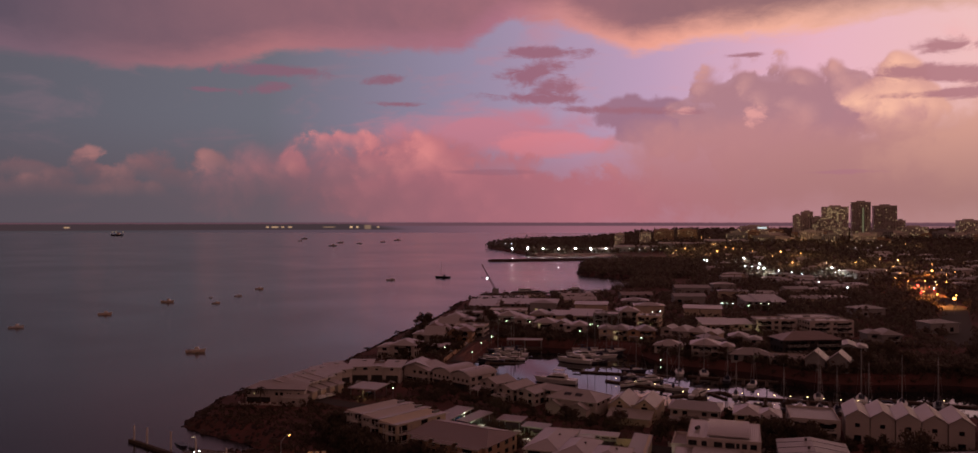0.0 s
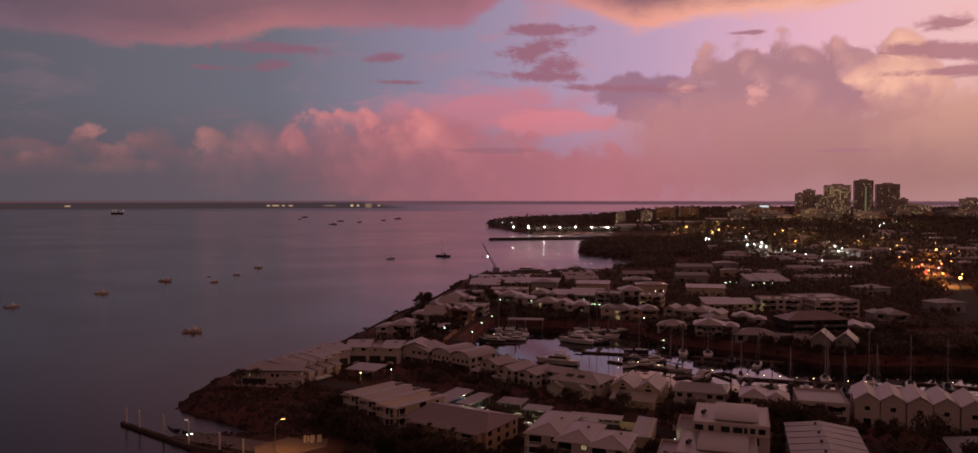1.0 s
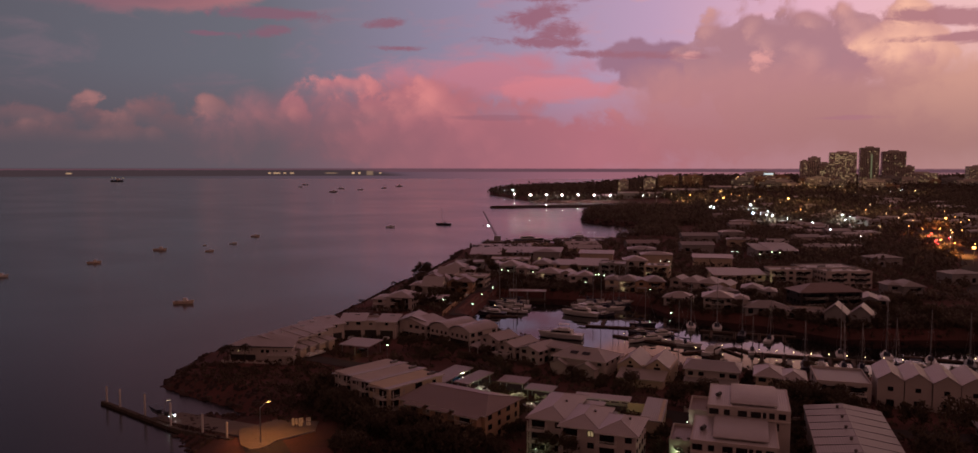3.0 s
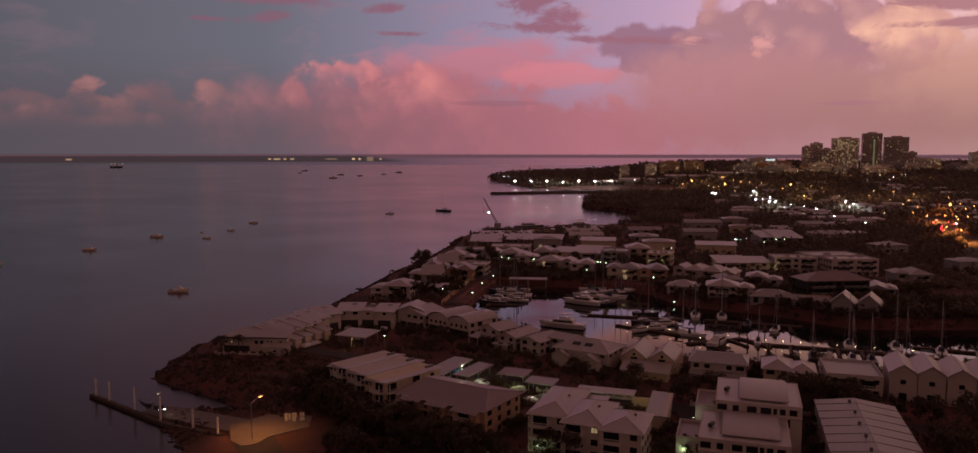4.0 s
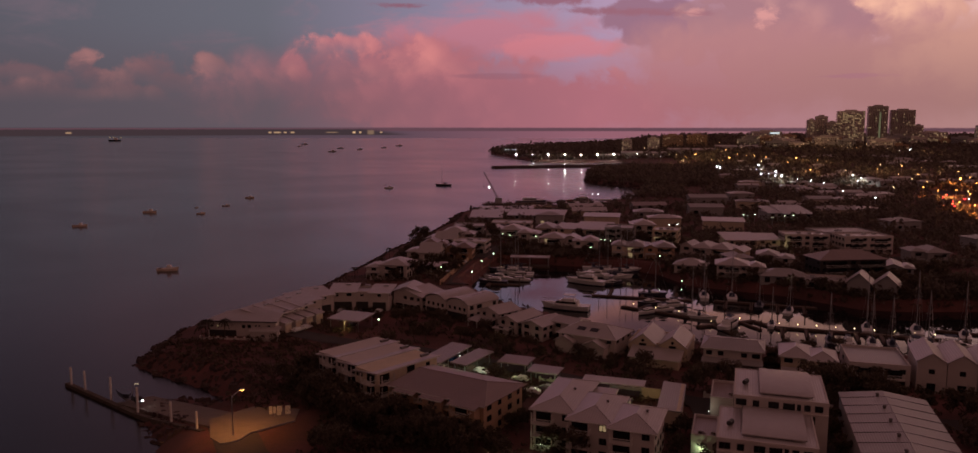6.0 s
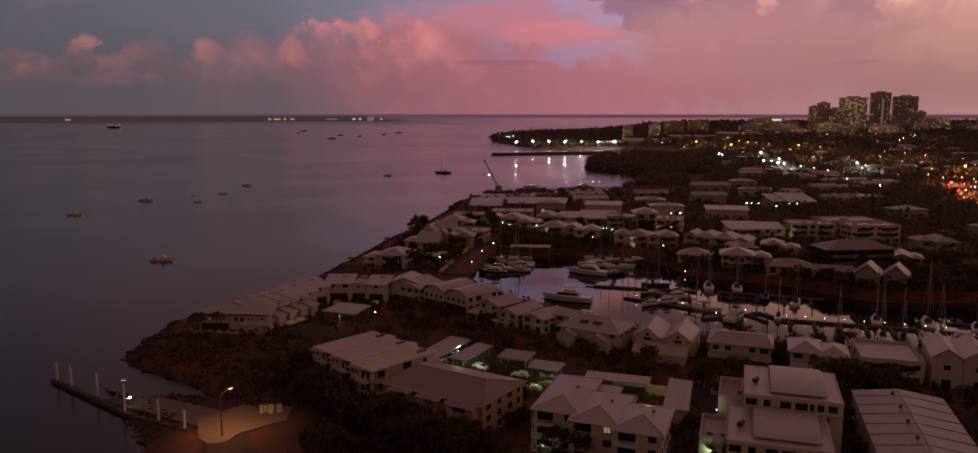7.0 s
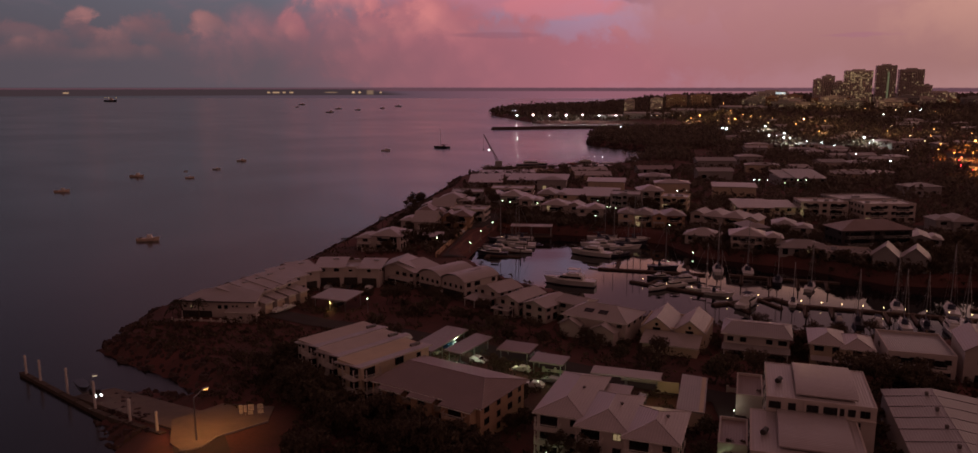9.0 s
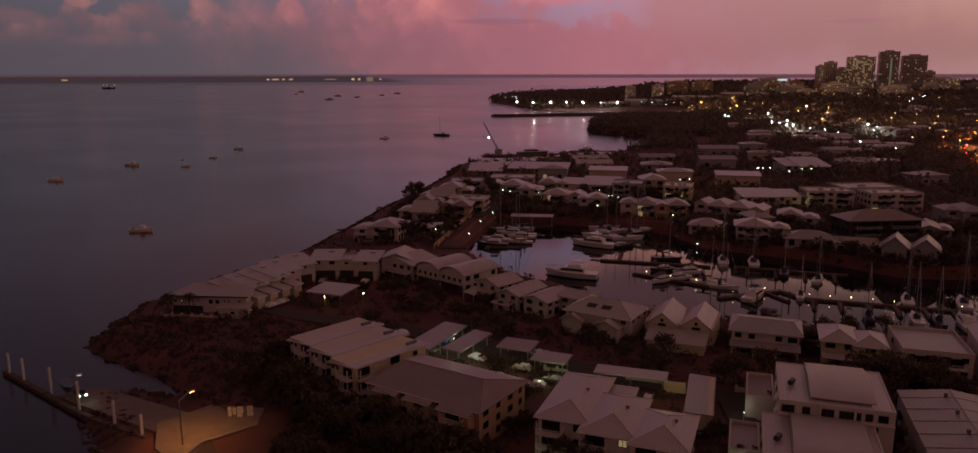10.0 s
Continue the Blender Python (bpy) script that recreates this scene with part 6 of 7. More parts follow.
# ---- cars ----
def car_kind(paint, label, length=4.5, van=False):
    ob = thing("car", pose(0, -480, 0), label, "car", "parked cars")
    ob.scale = (1, 1, 1)
    L, W, H = length / 2, 0.9, 1.9 if van else 1.45
    prof = [(-L, 0.35), (-L, 0.85), (-L * 0.92, 0.95), (-L * 0.8, H * 0.66) if not van else (-L * 0.95, H), (-L * 0.62, H), (L * 0.18, H), (L * 0.45, 0.98), (L * 0.93, 0.82), (L, 0.6), (L, 0.35)]
    body = Geo().hull([(x, -W * (0.86 if z > 1.1 else 1), z) for x, z in prof], [(x, W * (0.86 if z > 1.1 else 1), z) for x, z in prof])
    part("body", body, paint, ob)
    for s in (-1, 1):
        part("side_window", Geo().hull([(-L * 0.72, s * W * 0.9 - 0.02, 1.02), (L * 0.34, s * W * 0.9 - 0.02, 1.02), (L * 0.12, s * W * 0.87 - 0.02, H - 0.12), (-L * 0.6, s * W * 0.87 - 0.02, H - 0.12)], [(-L * 0.72, s * W * 0.9 + 0.02, 1.02), (L * 0.34, s * W * 0.9 + 0.02, 1.02), (L * 0.12, s * W * 0.87 + 0.02, H - 0.12), (-L * 0.6, s * W * 0.87 + 0.02, H - 0.12)]), M_GLASS, ob)
        part("headlight", Geo().box(L - 0.05, s * 0.62 - 0.2, 0.62, L + 0.02, s * 0.62 + 0.2, 0.78), M_CHALK, ob, "clear headlamp")
        part("tail_light", Geo().box(-L - 0.02, s * 0.66 - 0.14, 0.72, -L + 0.04, s * 0.66 + 0.14, 0.92), M_HULL_R, ob, "red tail lamp")
        for x in (-L * 0.6, L * 0.6):
            wh = part("wheel", KEPT.setdefault("wheel", Geo().tube((0, -0.11, 0), (0, 0.11, 0), 0.33, n=14).mesh("wheel", M_TYRE)), None, ob, m=pose(x, s * 0.82, 0.33))
            part("rim", KEPT.setdefault("rim", Geo().tube((0, -0.12, 0), (0, 0.12, 0), 0.2, n=10).mesh("rim", M_METAL)), None, wh)
    part("windscreen", Geo().hull([(L * 0.24, -0.68, H - 0.1), (L * 0.24, 0.68, H - 0.1), (L * 0.46, 0.76, 1.03), (L * 0.46, -0.76, 1.03)], [(L * 0.27, -0.68, H - 0.08), (L * 0.27, 0.68, H - 0.08), (L * 0.49, 0.76, 1.05), (L * 0.49, -0.76, 1.05)]), M_GLASS, ob)
    return ob


CARS = {"w": car_kind(M_CAR_W, "white hatchback parked outdoors"), "s": car_kind(M_CAR_S, "silver sedan parked outdoors", 4.7), "b": car_kind(M_CAR_B, "blue car parked under a carport"), "d": car_kind(M_CAR_D, "dark car parked outdoors"), "v": car_kind(M_CAR_W, "white van parked outdoors", 5.0, True)}


def car(kind, x, y, turn, z=None):
    z = float(land_height(x, y)) + 0.26 if z is None else z
    first = CARS[kind]
    m = pose(x * U, y * U * K, z * U, 0, 0, turn)
    if first.location.y < -400:
        first.matrix_basis = m
        return first
    return copy_thing(first, m)


for k, x, y, t in (("w", -4.6, 212.6, 150), ("w", -0.6, 217.6, 155), ("s", 4.2, 211.4, 150), ("w", 1.4, 208.8, 165), ("b", -13.8, 231.0, -38), ("s", -16.4, 228.0, -38), ("d", -19.8, 224.6, -38), ("w", -8.0, 222.8, -36), ("d", -10.6, 219.0, -36),
                   ("s", -31.6, 243.0, 150), ("w", -51.2, 257.6, 60), ("w", -50.0, 260.8, 65), ("d", -40.0, 264.6, 70), ("w", -22.6, 238.0, 140), ("s", -46.0, 283.0, 90), ("d", -41.0, 283.4, 90), ("w", -36.4, 283.0, 85), ("s", 2.4, 226.0, 30), ("w", 56.4, 201.0, -18), ("s", 63.2, 199.4, -18),
                   ("w", -22.4, 362.0, 85), ("d", -21.6, 368.0, 85), ("w", -20.4, 376.0, 85), ("s", -24.0, 352.0, 85), ("s", 17.6, 203.0, 74), ("d", 13.6, 204.4, 74), ("w", -16.0, 409.0, 60), ("s", 8, 424, 0)):
    car(k, x, y, t)
ute = car("d", -68.4, 206.6, -46, 1.25)
tagged(ute, "dark car with lit headlamps on the boat ramp", "car")
for ob in list(ute.children):
    if ob.name.startswith("headlight"):
        ob.data = ob.data.copy()
        ob.data.materials[0] = G_HEAD
        tagged(ob, "bright lit headlamp")
boat_trailer = thing("boat_trailer", pose(-72.4, 210.6, 0.8, 0, 0, -46), "small dark boat on a trailer at the water's edge", "boat trailer")
part("hull", Geo().hull([(-2.2, -0.5, 0.4), (1.6, -0.5, 0.4), (2.4, 0, 0.5), (1.6, 0.5, 0.4), (-2.2, 0.5, 0.4)], [(-2.3, -0.9, 1.2), (1.6, -0.8, 1.25), (3.0, 0, 1.4), (1.6, 0.8, 1.25), (-2.3, 0.9, 1.2)]), M_HULL_D, boat_trailer)
part("trailer", Geo().box(-2.0, -0.6, 0.2, 2.8, 0.6, 0.36), M_METAL, boat_trailer)


def rock_bank(name, label, lines_, seed, n, size, down=(-0.4, 3.2)):
    """Loose armour stone strewn down a bank."""
    rng = random.Random(seed)
    g = Geo()
    for line in lines_:
        seg = [(a, b, math.hypot(b[0] - a[0], b[1] - a[1])) for a, b in zip(line, line[1:])]
        total = sum(s[2] for s in seg)
        spots = []
        for _ in range(int(n * total)):
            t = rng.random() * total
            for a, b, ln in seg:
                if t <= ln:
                    break
                t -= ln
            f = t / ln
            nx, ny = -(b[1] - a[1]) / ln, (b[0] - a[0]) / ln
            o = rng.uniform(-1.5, 6.0)
            spots.append((a[0] + (b[0] - a[0]) * f - nx * o, a[1] + (b[1] - a[1]) * f - ny * o))
        heights = land_height(*zip(*spots)).tolist()[::-1]
        for x, y in spots:
            z = heights.pop()
            r = size * rng.uniform(0.5, 1.4)
            if z > LAND - 0.02 and rng.random() < 0.7:
                continue
            p = [(rng.uniform(0.6, 1) * r * math.cos(k * 1.257 + 0.4), rng.uniform(0.6, 1) * r * math.sin(k * 1.257 + 0.4)) for k in range(5)]
            g.hull([(x + u, y + v, z - r * 0.4) for u, v in p], [(x + u * 0.55 + rng.uniform(-0.1, 0.1), y + v * 0.55, z + r * rng.uniform(0.25, 0.6)) for u, v in p])
    ob = new(name, g.mesh(name, M_ROCKS))
    ob.matrix_basis = PLAN
    tagged(ob, label, "rocks", kind="stuff")


rock_bank("shore_rocks", "dark red-brown armour stones along the shore", [COAST[0:3], COAST[3:18]], 4, 5.0, 0.75)
rock_bank("harbour_rocks", "dark stones along the bay", [COAST[17:29]], 9, 1.2, 1.6)
mole = Geo()
for (ax, ay), (bx, by) in (((-38, 1243), (84, 1291)), ((84, 1291), (150, 1320))):
    d = Vector((bx - ax, by - ay, 0)).normalized()
    n = Vector((-d.y, d.x, 0))
    ring_ = lambda w, z, e: [(ax - d.x * e - n.x * w, ay - d.y * e - n.y * w, z), (bx + d.x * e - n.x * w, by + d.y * e - n.y * w, z), (bx + d.x * e + n.x * w, by + d.y * e + n.y * w, z), (ax - d.x * e + n.x * w, ay - d.y * e + n.y * w, z)]
    mole.hull(ring_(9, -3, 4), ring_(3, 2.8, 0))
solid("breakwater", mole, M_ROCKS, "long low rock breakwater across the harbour", "breakwater", kind="structure")
rock_bank("breakwater_rocks", "dark stones of the breakwater", [[(84, 1291), (-38, 1243)], [(-38, 1249), (84, 1297)]], 12, 1.5, 1.8)


# ---- marina and moored boats ----
def hull_geo(L, W, H, bow=0.35, sheer=0.3):
    g = Geo()
    top = [(-L / 2, -W * 0.42), (-L * 0.1, -W / 2), (L * (0.5 - bow), -W * 0.44), (L * 0.5, 0), (L * (0.5 - bow), W * 0.44), (-L * 0.1, W / 2), (-L / 2, W * 0.42)]
    low = [(-L * 0.48, -W * 0.32), (-L * 0.1, -W * 0.36), (L * (0.42 - bow), -W * 0.28), (L * 0.42, 0), (L * (0.42 - bow), W * 0.28), (-L * 0.1, W * 0.36), (-L * 0.48, W * 0.32)]
    lift = lambda x: H + sheer * max(0, x / L + 0.1) ** 2 * 4
    return g.hull([(x, y, -0.25) for x, y in low], [(x, y, lift(x)) for x, y in top])


def yacht(x, y, turn, L=13.0, hull=M_HULL, fly=True, label="white motor yacht with a flybridge moored in the marina", group="boats in the marina"):
    L *= 0.8 if "marina" in group else 1.0
    W, H = L * 0.3, L * 0.11
    ob = thing("motor_yacht", pose(x, y, 0.05, 0, 0, turn), label, "boat", group)
    part("hull", hull_geo(L, W, H), hull, ob)
    part("boot_stripe", hull_geo(L * 1.004, W * 1.01, 0.25, sheer=0.0), M_HULL_D, ob, "dark waterline stripe")
    c = Geo().hull([(-L * 0.28, -W * 0.36, H), (L * 0.22, -W * 0.32, H), (L * 0.22, W * 0.32, H), (-L * 0.28, W * 0.36, H)], [(-L * 0.26, -W * 0.33, H + L * 0.088), (L * 0.12, -W * 0.28, H + L * 0.088), (L * 0.12, W * 0.28, H + L * 0.088), (-L * 0.26, W * 0.33, H + L * 0.088)])
    cab = part("cabin", c, M_HULL, ob)
    w = Geo().hull([(-L * 0.24, -W * 0.363, H + L * 0.03), (L * 0.19, -W * 0.328, H + L * 0.03), (L * 0.19, W * 0.328, H + L * 0.03), (-L * 0.24, W * 0.363, H + L * 0.03)], [(-L * 0.235, -W * 0.35, H + L * 0.07), (L * 0.15, -W * 0.31, H + L * 0.07), (L * 0.15, W * 0.31, H + L * 0.07), (-L * 0.235, W * 0.35, H + L * 0.07)])
    part("window_band", w, M_GLASS, cab, "dark wraparound windows")
    part("fore_deck", Geo().hull([(L * 0.2, -W * 0.3, H + 0.1), (L * 0.42, -W * 0.08, H + 0.25), (L * 0.42, W * 0.08, H + 0.25), (L * 0.2, W * 0.3, H + 0.1)], [(L * 0.2, -W * 0.26, H + L * 0.03), (L * 0.38, -W * 0.06, H + L * 0.035), (L * 0.38, W * 0.06, H + L * 0.035), (L * 0.2, W * 0.26, H + L * 0.03)]), M_HULL, ob)
    rail = Geo()
    for s in (-1, 1):
        rail.tube((L * 0.05, s * W * 0.45, H + L * 0.07), (L * 0.47, s * 0.05, H + L * 0.1), 0.03, n=4)
        for q in (0.1, 0.2, 0.3, 0.4):
            rail.tube((L * q, s * W * (0.46 - (q - 0.05) * 1.05), H), (L * q, s * W * (0.46 - (q - 0.05) * 1.05), H + L * 0.08), 0.025, n=4)
    part("bow_rail", rail, M_METAL, ob)
    if fly:
        part("flybridge", Geo().box(-L * 0.2, -W * 0.27, H + L * 0.088, L * 0.04, W * 0.27, H + L * 0.125, 0.1), M_HULL, ob)
        part("bimini", Geo().box(-L * 0.2, -W * 0.28, H + L * 0.19, L * 0.03, W * 0.28, H + L * 0.2), M_CANVAS if L < 12 else M_HULL, ob, "flat bimini top")
        g = Geo()
        for a in (-0.19, 0.02):
            for s in (-1, 1):
                g.tube((L * a, s * W * 0.25, H + L * 0.12), (L * a, s * W * 0.26, H + L * 0.19), 0.04, n=4)
        part("canopy_frame", g, M_METAL, ob)
    return ob


def sloop(x, y, turn, L=10.5, hull=M_HULL, label="sailing yacht with a bare mast moored in the marina", group="boats in the marina", mast=1.35):
    L *= 0.85 if "marina" in group else 1.0
    W, H = L * 0.29, L * 0.1
    ob = thing("sailing_yacht", pose(x, y, 0.05, 0, 0, turn), label, "sailing boat", group)
    part("hull", hull_geo(L, W, H, 0.42, 0.2), hull, ob)
    part("coachroof", Geo().hull([(-L * 0.1, -W * 0.26, H), (L * 0.24, -W * 0.16, H), (L * 0.24, W * 0.16, H), (-L * 0.1, W * 0.26, H)], [(-L * 0.1, -W * 0.22, H + 0.45), (L * 0.2, -W * 0.12, H + 0.4), (L * 0.2, W * 0.12, H + 0.4), (-L * 0.1, W * 0.22, H + 0.45)]), M_HULL, ob)
    m = part("mast", Geo().tube((L * 0.08, 0, H), (L * 0.08, 0, H + L * mast), 0.1, 0.07, 6), M_METAL, ob)
    part("spreader", Geo().tube((L * 0.08, -W * 0.3, H + L * mast * 0.55), (L * 0.08, W * 0.3, H + L * mast * 0.55), 0.035, n=4), M_METAL, m)
    part("boom", Geo().tube((L * 0.08, 0, H + 1.2), (-L * 0.32, 0, H + 1.3), 0.07, n=5), M_METAL, ob)
    part("furled_sail", Geo().tube((L * 0.06, 0, H + 1.35), (-L * 0.31, 0, H + 1.42), 0.16, 0.09, 6), M_CANVAS, ob, "furled sail under a dark cover")
    st = Geo()
    top = (L * 0.08, 0, H + L * mast * 0.98)
    for q in ((L * 0.49, 0, H + 0.3), (-L * 0.49, 0, H), (L * 0.06, -W * 0.46, H), (L * 0.06, W * 0.46, H)):
        st.tube(top, q, 0.022, n=3)
    part("rigging", st, M_METAL, ob)
    part("sprayhood", Geo().hull([(-L * 0.16, -W * 0.25, H), (-L * 0.04, -W * 0.25, H), (-L * 0.04, W * 0.25, H), (-L * 0.16, W * 0.25, H)], [(-L * 0.16, -W * 0.22, H + 1.1), (-L * 0.1, -W * 0.22, H + 1.1), (-L * 0.1, W * 0.22, H + 1.1), (-L * 0.16, W * 0.22, H + 1.1)]), M_CANVAS, ob)
    return ob


def launch(x, y, turn, L=7.0, hull=M_HULL_O, label="small moored boat with a low cabin on open water", group="boats on moorings"):
    W, H = L * 0.32, L * 0.12
    ob = thing("small_boat", pose(x, y, 0.0, 0, 0, turn), label, "boat", group)
    part("hull", hull_geo(L, W, H), hull, ob)
    part("cabin", Geo().hull([(-L * 0.05, -W * 0.3, H), (L * 0.2, -W * 0.26, H), (L * 0.2, W * 0.26, H), (-L * 0.05, W * 0.3, H)], [(-L * 0.03, -W * 0.26, H + L * 0.16), (L * 0.13, -W * 0.22, H + L * 0.15), (L * 0.13, W * 0.22, H + L * 0.15), (-L * 0.03, W * 0.26, H + L * 0.16)]), M_HULL, ob)
    part("thwart", Geo().box(-L * 0.4, -W * 0.36, H, -L * 0.3, W * 0.36, H + 0.15), M_WOOD, ob)
    return ob


# open water
for x, y, t, L, hull in ((-123.5, 374, 10, 9.0, M_HULL_O), (-222, 522, 20, 8.5, M_HULL_O), (-217, 603, 0, 10, M_HULL_O), (-185, 597, 15, 6, M_HULL_O), (-188, 655, 10, 6, M_HULL), (-192, 724, 0, 8, M_HULL_O), (-110, 840, 10, 9, M_HULL_D), (-236, 455, 25, 8.0, M_HULL_D), (-202, 640, 0, 3, M_HULL)):
    launch(x, y, t, L * 0.82, M_HULL if hull is M_HULL_D else hull)
sloop(-69, 879, 175, 14.0, M_HULL_D, "dark two-masted yacht anchored in the harbour", "boats on moorings", 1.0)
for x, y, t, L in ((-613, 2795, 5, 26), (-380, 1998, 0, 24), (-359, 2198, 5, 18), (-331, 2375, 0, 18), (-322, 2587, 0, 26), (-420, 2300, 8, 22), (-560, 2500, 0, 16)):
    launch(x, y, t, L * 0.7, M_GREY, "distant grey vessel at anchor")
ship = launch(-1395, 3380, 0, 44, M_HULL_D, "distant working ship with deck lights")
for q in (-20, -8, 18):
    part("deck_light", Geo().box(q, -2, 12, q + 3, 2, 14.5), G_ROOM, ship, "bright deck light")

# pontoons
def pontoon(x0, y0, x1, y1, w=1.3, fingers=0, side=1, reach=9.0, lit=0, label="timber-decked floating pontoon with low lights"):
    L, a = math.hypot(x1 - x0, (y1 - y0) * K), math.degrees(math.atan2((y1 - y0) * K, x1 - x0))
    ob = thing("pontoon", pose(x0, y0, 0.05, 0, 0, a), label, "pontoon", "marina pontoons")
    n = max(1, int(L / 6))
    for i in range(n):
        part("deck", KEPT.setdefault("deck%.2f%.1f" % (L / n, w), Geo().box(0.03, -w / 2, -0.2, L / n - 0.03, w / 2, 0.5, 0.05).mesh("deck", M_WOOD)), None, ob, m=pose(i * L / n, 0, 0))
    for i in range(fingers):
        q = (i + 0.5) * L / fingers
        y0_, y1_ = (w / 2, w / 2 + reach) if side > 0 else (-w / 2 - reach, -w / 2)
        part("finger", Geo().box(q - 0.45, y0_, -0.2, q + 0.45, y1_, 0.42, 0.04), M_WOOD, ob)
        part("pile", Geo().tube((q, side * (w / 2 + reach), -3), (q, side * (w / 2 + reach), 2.6), 0.16, n=7), M_BARK, ob)
    for i in range(lit):
        q = (i + 0.5) * L / lit
        b = part("light_post", KEPT.setdefault("bollard", Geo().tube((0, 0, 0.4), (0, 0, 1.2), 0.06, n=6).mesh("light_post", M_METAL)), None, ob, m=pose(q, w * 0.4, 0))
        part("light", KEPT.setdefault("bulb", Geo().ball(0, 0, 1.28, 0.11).mesh("light", G_WARM)), None, b, "small bright deck light")
    return ob


pontoon(59, 292, 63.5, 281, 1.3, 0, 1, 9, 0)
pontoon(61.0, 285.5, 98, 272.0, 1.3, 7, -1, 7.5, 9)
pontoon(43, 284.6, 59, 293, 1.3, 2, -1, 7, 2)
pontoon(27, 312, 43, 297, 1.3, 2, 1, 7, 3)
pontoon(20, 330, 48, 322, 1.3, 3, 1, 9, 0)
pontoon(-11.5, 345, -6.5, 388, 1.3, 5, -1, 9, 3)
pontoon(54, 322, 80, 312, 1.3, 4, -1, 8, 0)
pontoon(100, 283, 130, 268, 1.3, 3, -1, 8, 1)
yacht(11.2, 308.0, 163, 17.0)
yacht(19.4, 353.0, 154, 16.5)
yacht(22.6, 368.0, 172, 14.0, label="white motor yacht with a wide white canopy")
yacht(28.0, 352.0, 20, 9.0, M_HULL_D)
yacht(51.4, 286.0, 53, 13.0, label="white cabin cruiser at the end of a pontoon")
yacht(32.8, 302.6, -140, 9.0), yacht(37.0, 305.6, -150, 10.0), yacht(40.6, 312.8, -160, 11.0), yacht(34.8, 316.5, 200, 9.0, M_HULL_D)
yacht(74.6, 268.6, 72, 8.5), yacht(87.6, 262.8, 75, 13.0, label="white ketch-rigged motor yacht along the quay"), yacht(96.0, 262.0, -12, 14.0), yacht(67.2, 270.6, 74, 7.0, M_HULL_D)
for x, y, t, L, h in ((-10.0, 352, 172, 12, M_HULL_D), (-2.0, 357, 176, 10, M_HULL), (-9.0, 361, 170, 11, M_HULL), (-1.5, 366, 174, 11, M_HULL), (-4.6, 373, 172, 12, M_HULL)):
    yacht(x, y, t, L, h, L > 10)
for x, y, t, L, h in ((-7.4, 379, 172, 12, M_HULL_D), (-1.4, 371, 172, 11, M_HULL), (-2.4, 383, 170, 12, M_HULL), (27.6, 378, 8, 13, M_HULL), (33.6, 374, 8, 13, M_HULL_D), (31.0, 366, 8, 12, M_HULL), (36.6, 381, 6, 14, M_HULL), (25.4, 386, 6, 12, M_HULL), (38.0, 332, -10, 10, M_HULL_D),
                      (52.4, 329, 80, 12.0, M_HULL), (60.0, 327, 78, 12.5, M_HULL), (43.6, 300.4, -30, 10, M_HULL), (46.4, 296.6, -24, 9, M_HULL), (71.0, 306, 60, 9.5, M_HULL), (70.6, 269.0, 76, 9.5, M_HULL_D), (79.4, 266.6, 75, 10, M_HULL), (83.4, 265.4, 75, 9.5, M_HULL_D), (91.8, 266, 75, 10.5, M_HULL), (84.0, 284, 70, 11, M_HULL), (94.8, 281, 70, 12.5, M_HULL), (65.0, 314.5, 70, 10, M_HULL_D),
                      (104.0, 276, 66, 11, M_HULL), (112.0, 272, 66, 11, M_HULL_D), (62.0, 288, 70, 8, M_HULL)):
    sloop(x, y, t, L, h)
covered = thing("covered_berth", pose(2.0, 391, 0.05, 0, 0, -4), "boat shelter with a pale flat canopy over the water", "boat shelter")
part("canopy", Geo().box(-7, -2.5, 3.6, 7, 2.5, 3.8, 0.05), M_ROOF_W, covered)
part("deck", Geo().box(-7, -2.5, -0.3, 7, 2.5, 0.5), M_WOOD, covered)
for x in (-6.5, 0, 6.5):
    for y in (-2.2, 2.2):
        part("post", Geo().box(x - 0.1, y - 0.1, 0.5, x + 0.1, y + 0.1, 3.6), M_METAL, covered)

# promenade with a low brick wall and lamp posts round the basin
# the reddish evening light on the paving is put into its colour
walk_red = material("red_lit_paving", (0.16, 0.06, 0.045), 0.85, vary=0.25, scale=0.5, bump=0.2)
solid("promenade", strip([(-19.4, 344), (-15.6, 376), (-10.5, 399), (6, 401), (20, 398), (36, 391)], 3.0, 0.3), walk_red, "red-brown paved promenade beside the basin", "pavement", kind="structure")
lowwall = Geo()
for (ax, ay), (bx, by) in (((-25, 330), (-18, 400)),):
    d = Vector((bx - ax, by - ay, 0))
    for i in range(14):
        p, q = Vector((ax, ay, 0)) + d * (i / 14), Vector((ax, ay, 0)) + d * ((i + 0.86) / 14)
        lowwall.hull([(p.x - 0.1, p.y, 2.8), (q.x - 0.1, q.y, 2.8), (q.x + 0.1, q.y, 2.8), (p.x + 0.1, p.y, 2.8)][::-1][::-1], [(p.x - 0.1, p.y, 4.4), (q.x - 0.1, q.y, 4.4), (q.x + 0.1, q.y, 4.4), (p.x + 0.1, p.y, 4.4)])
solid("garden_wall", lowwall, M_TAN, "tan garden wall panels along the lane", "wall")


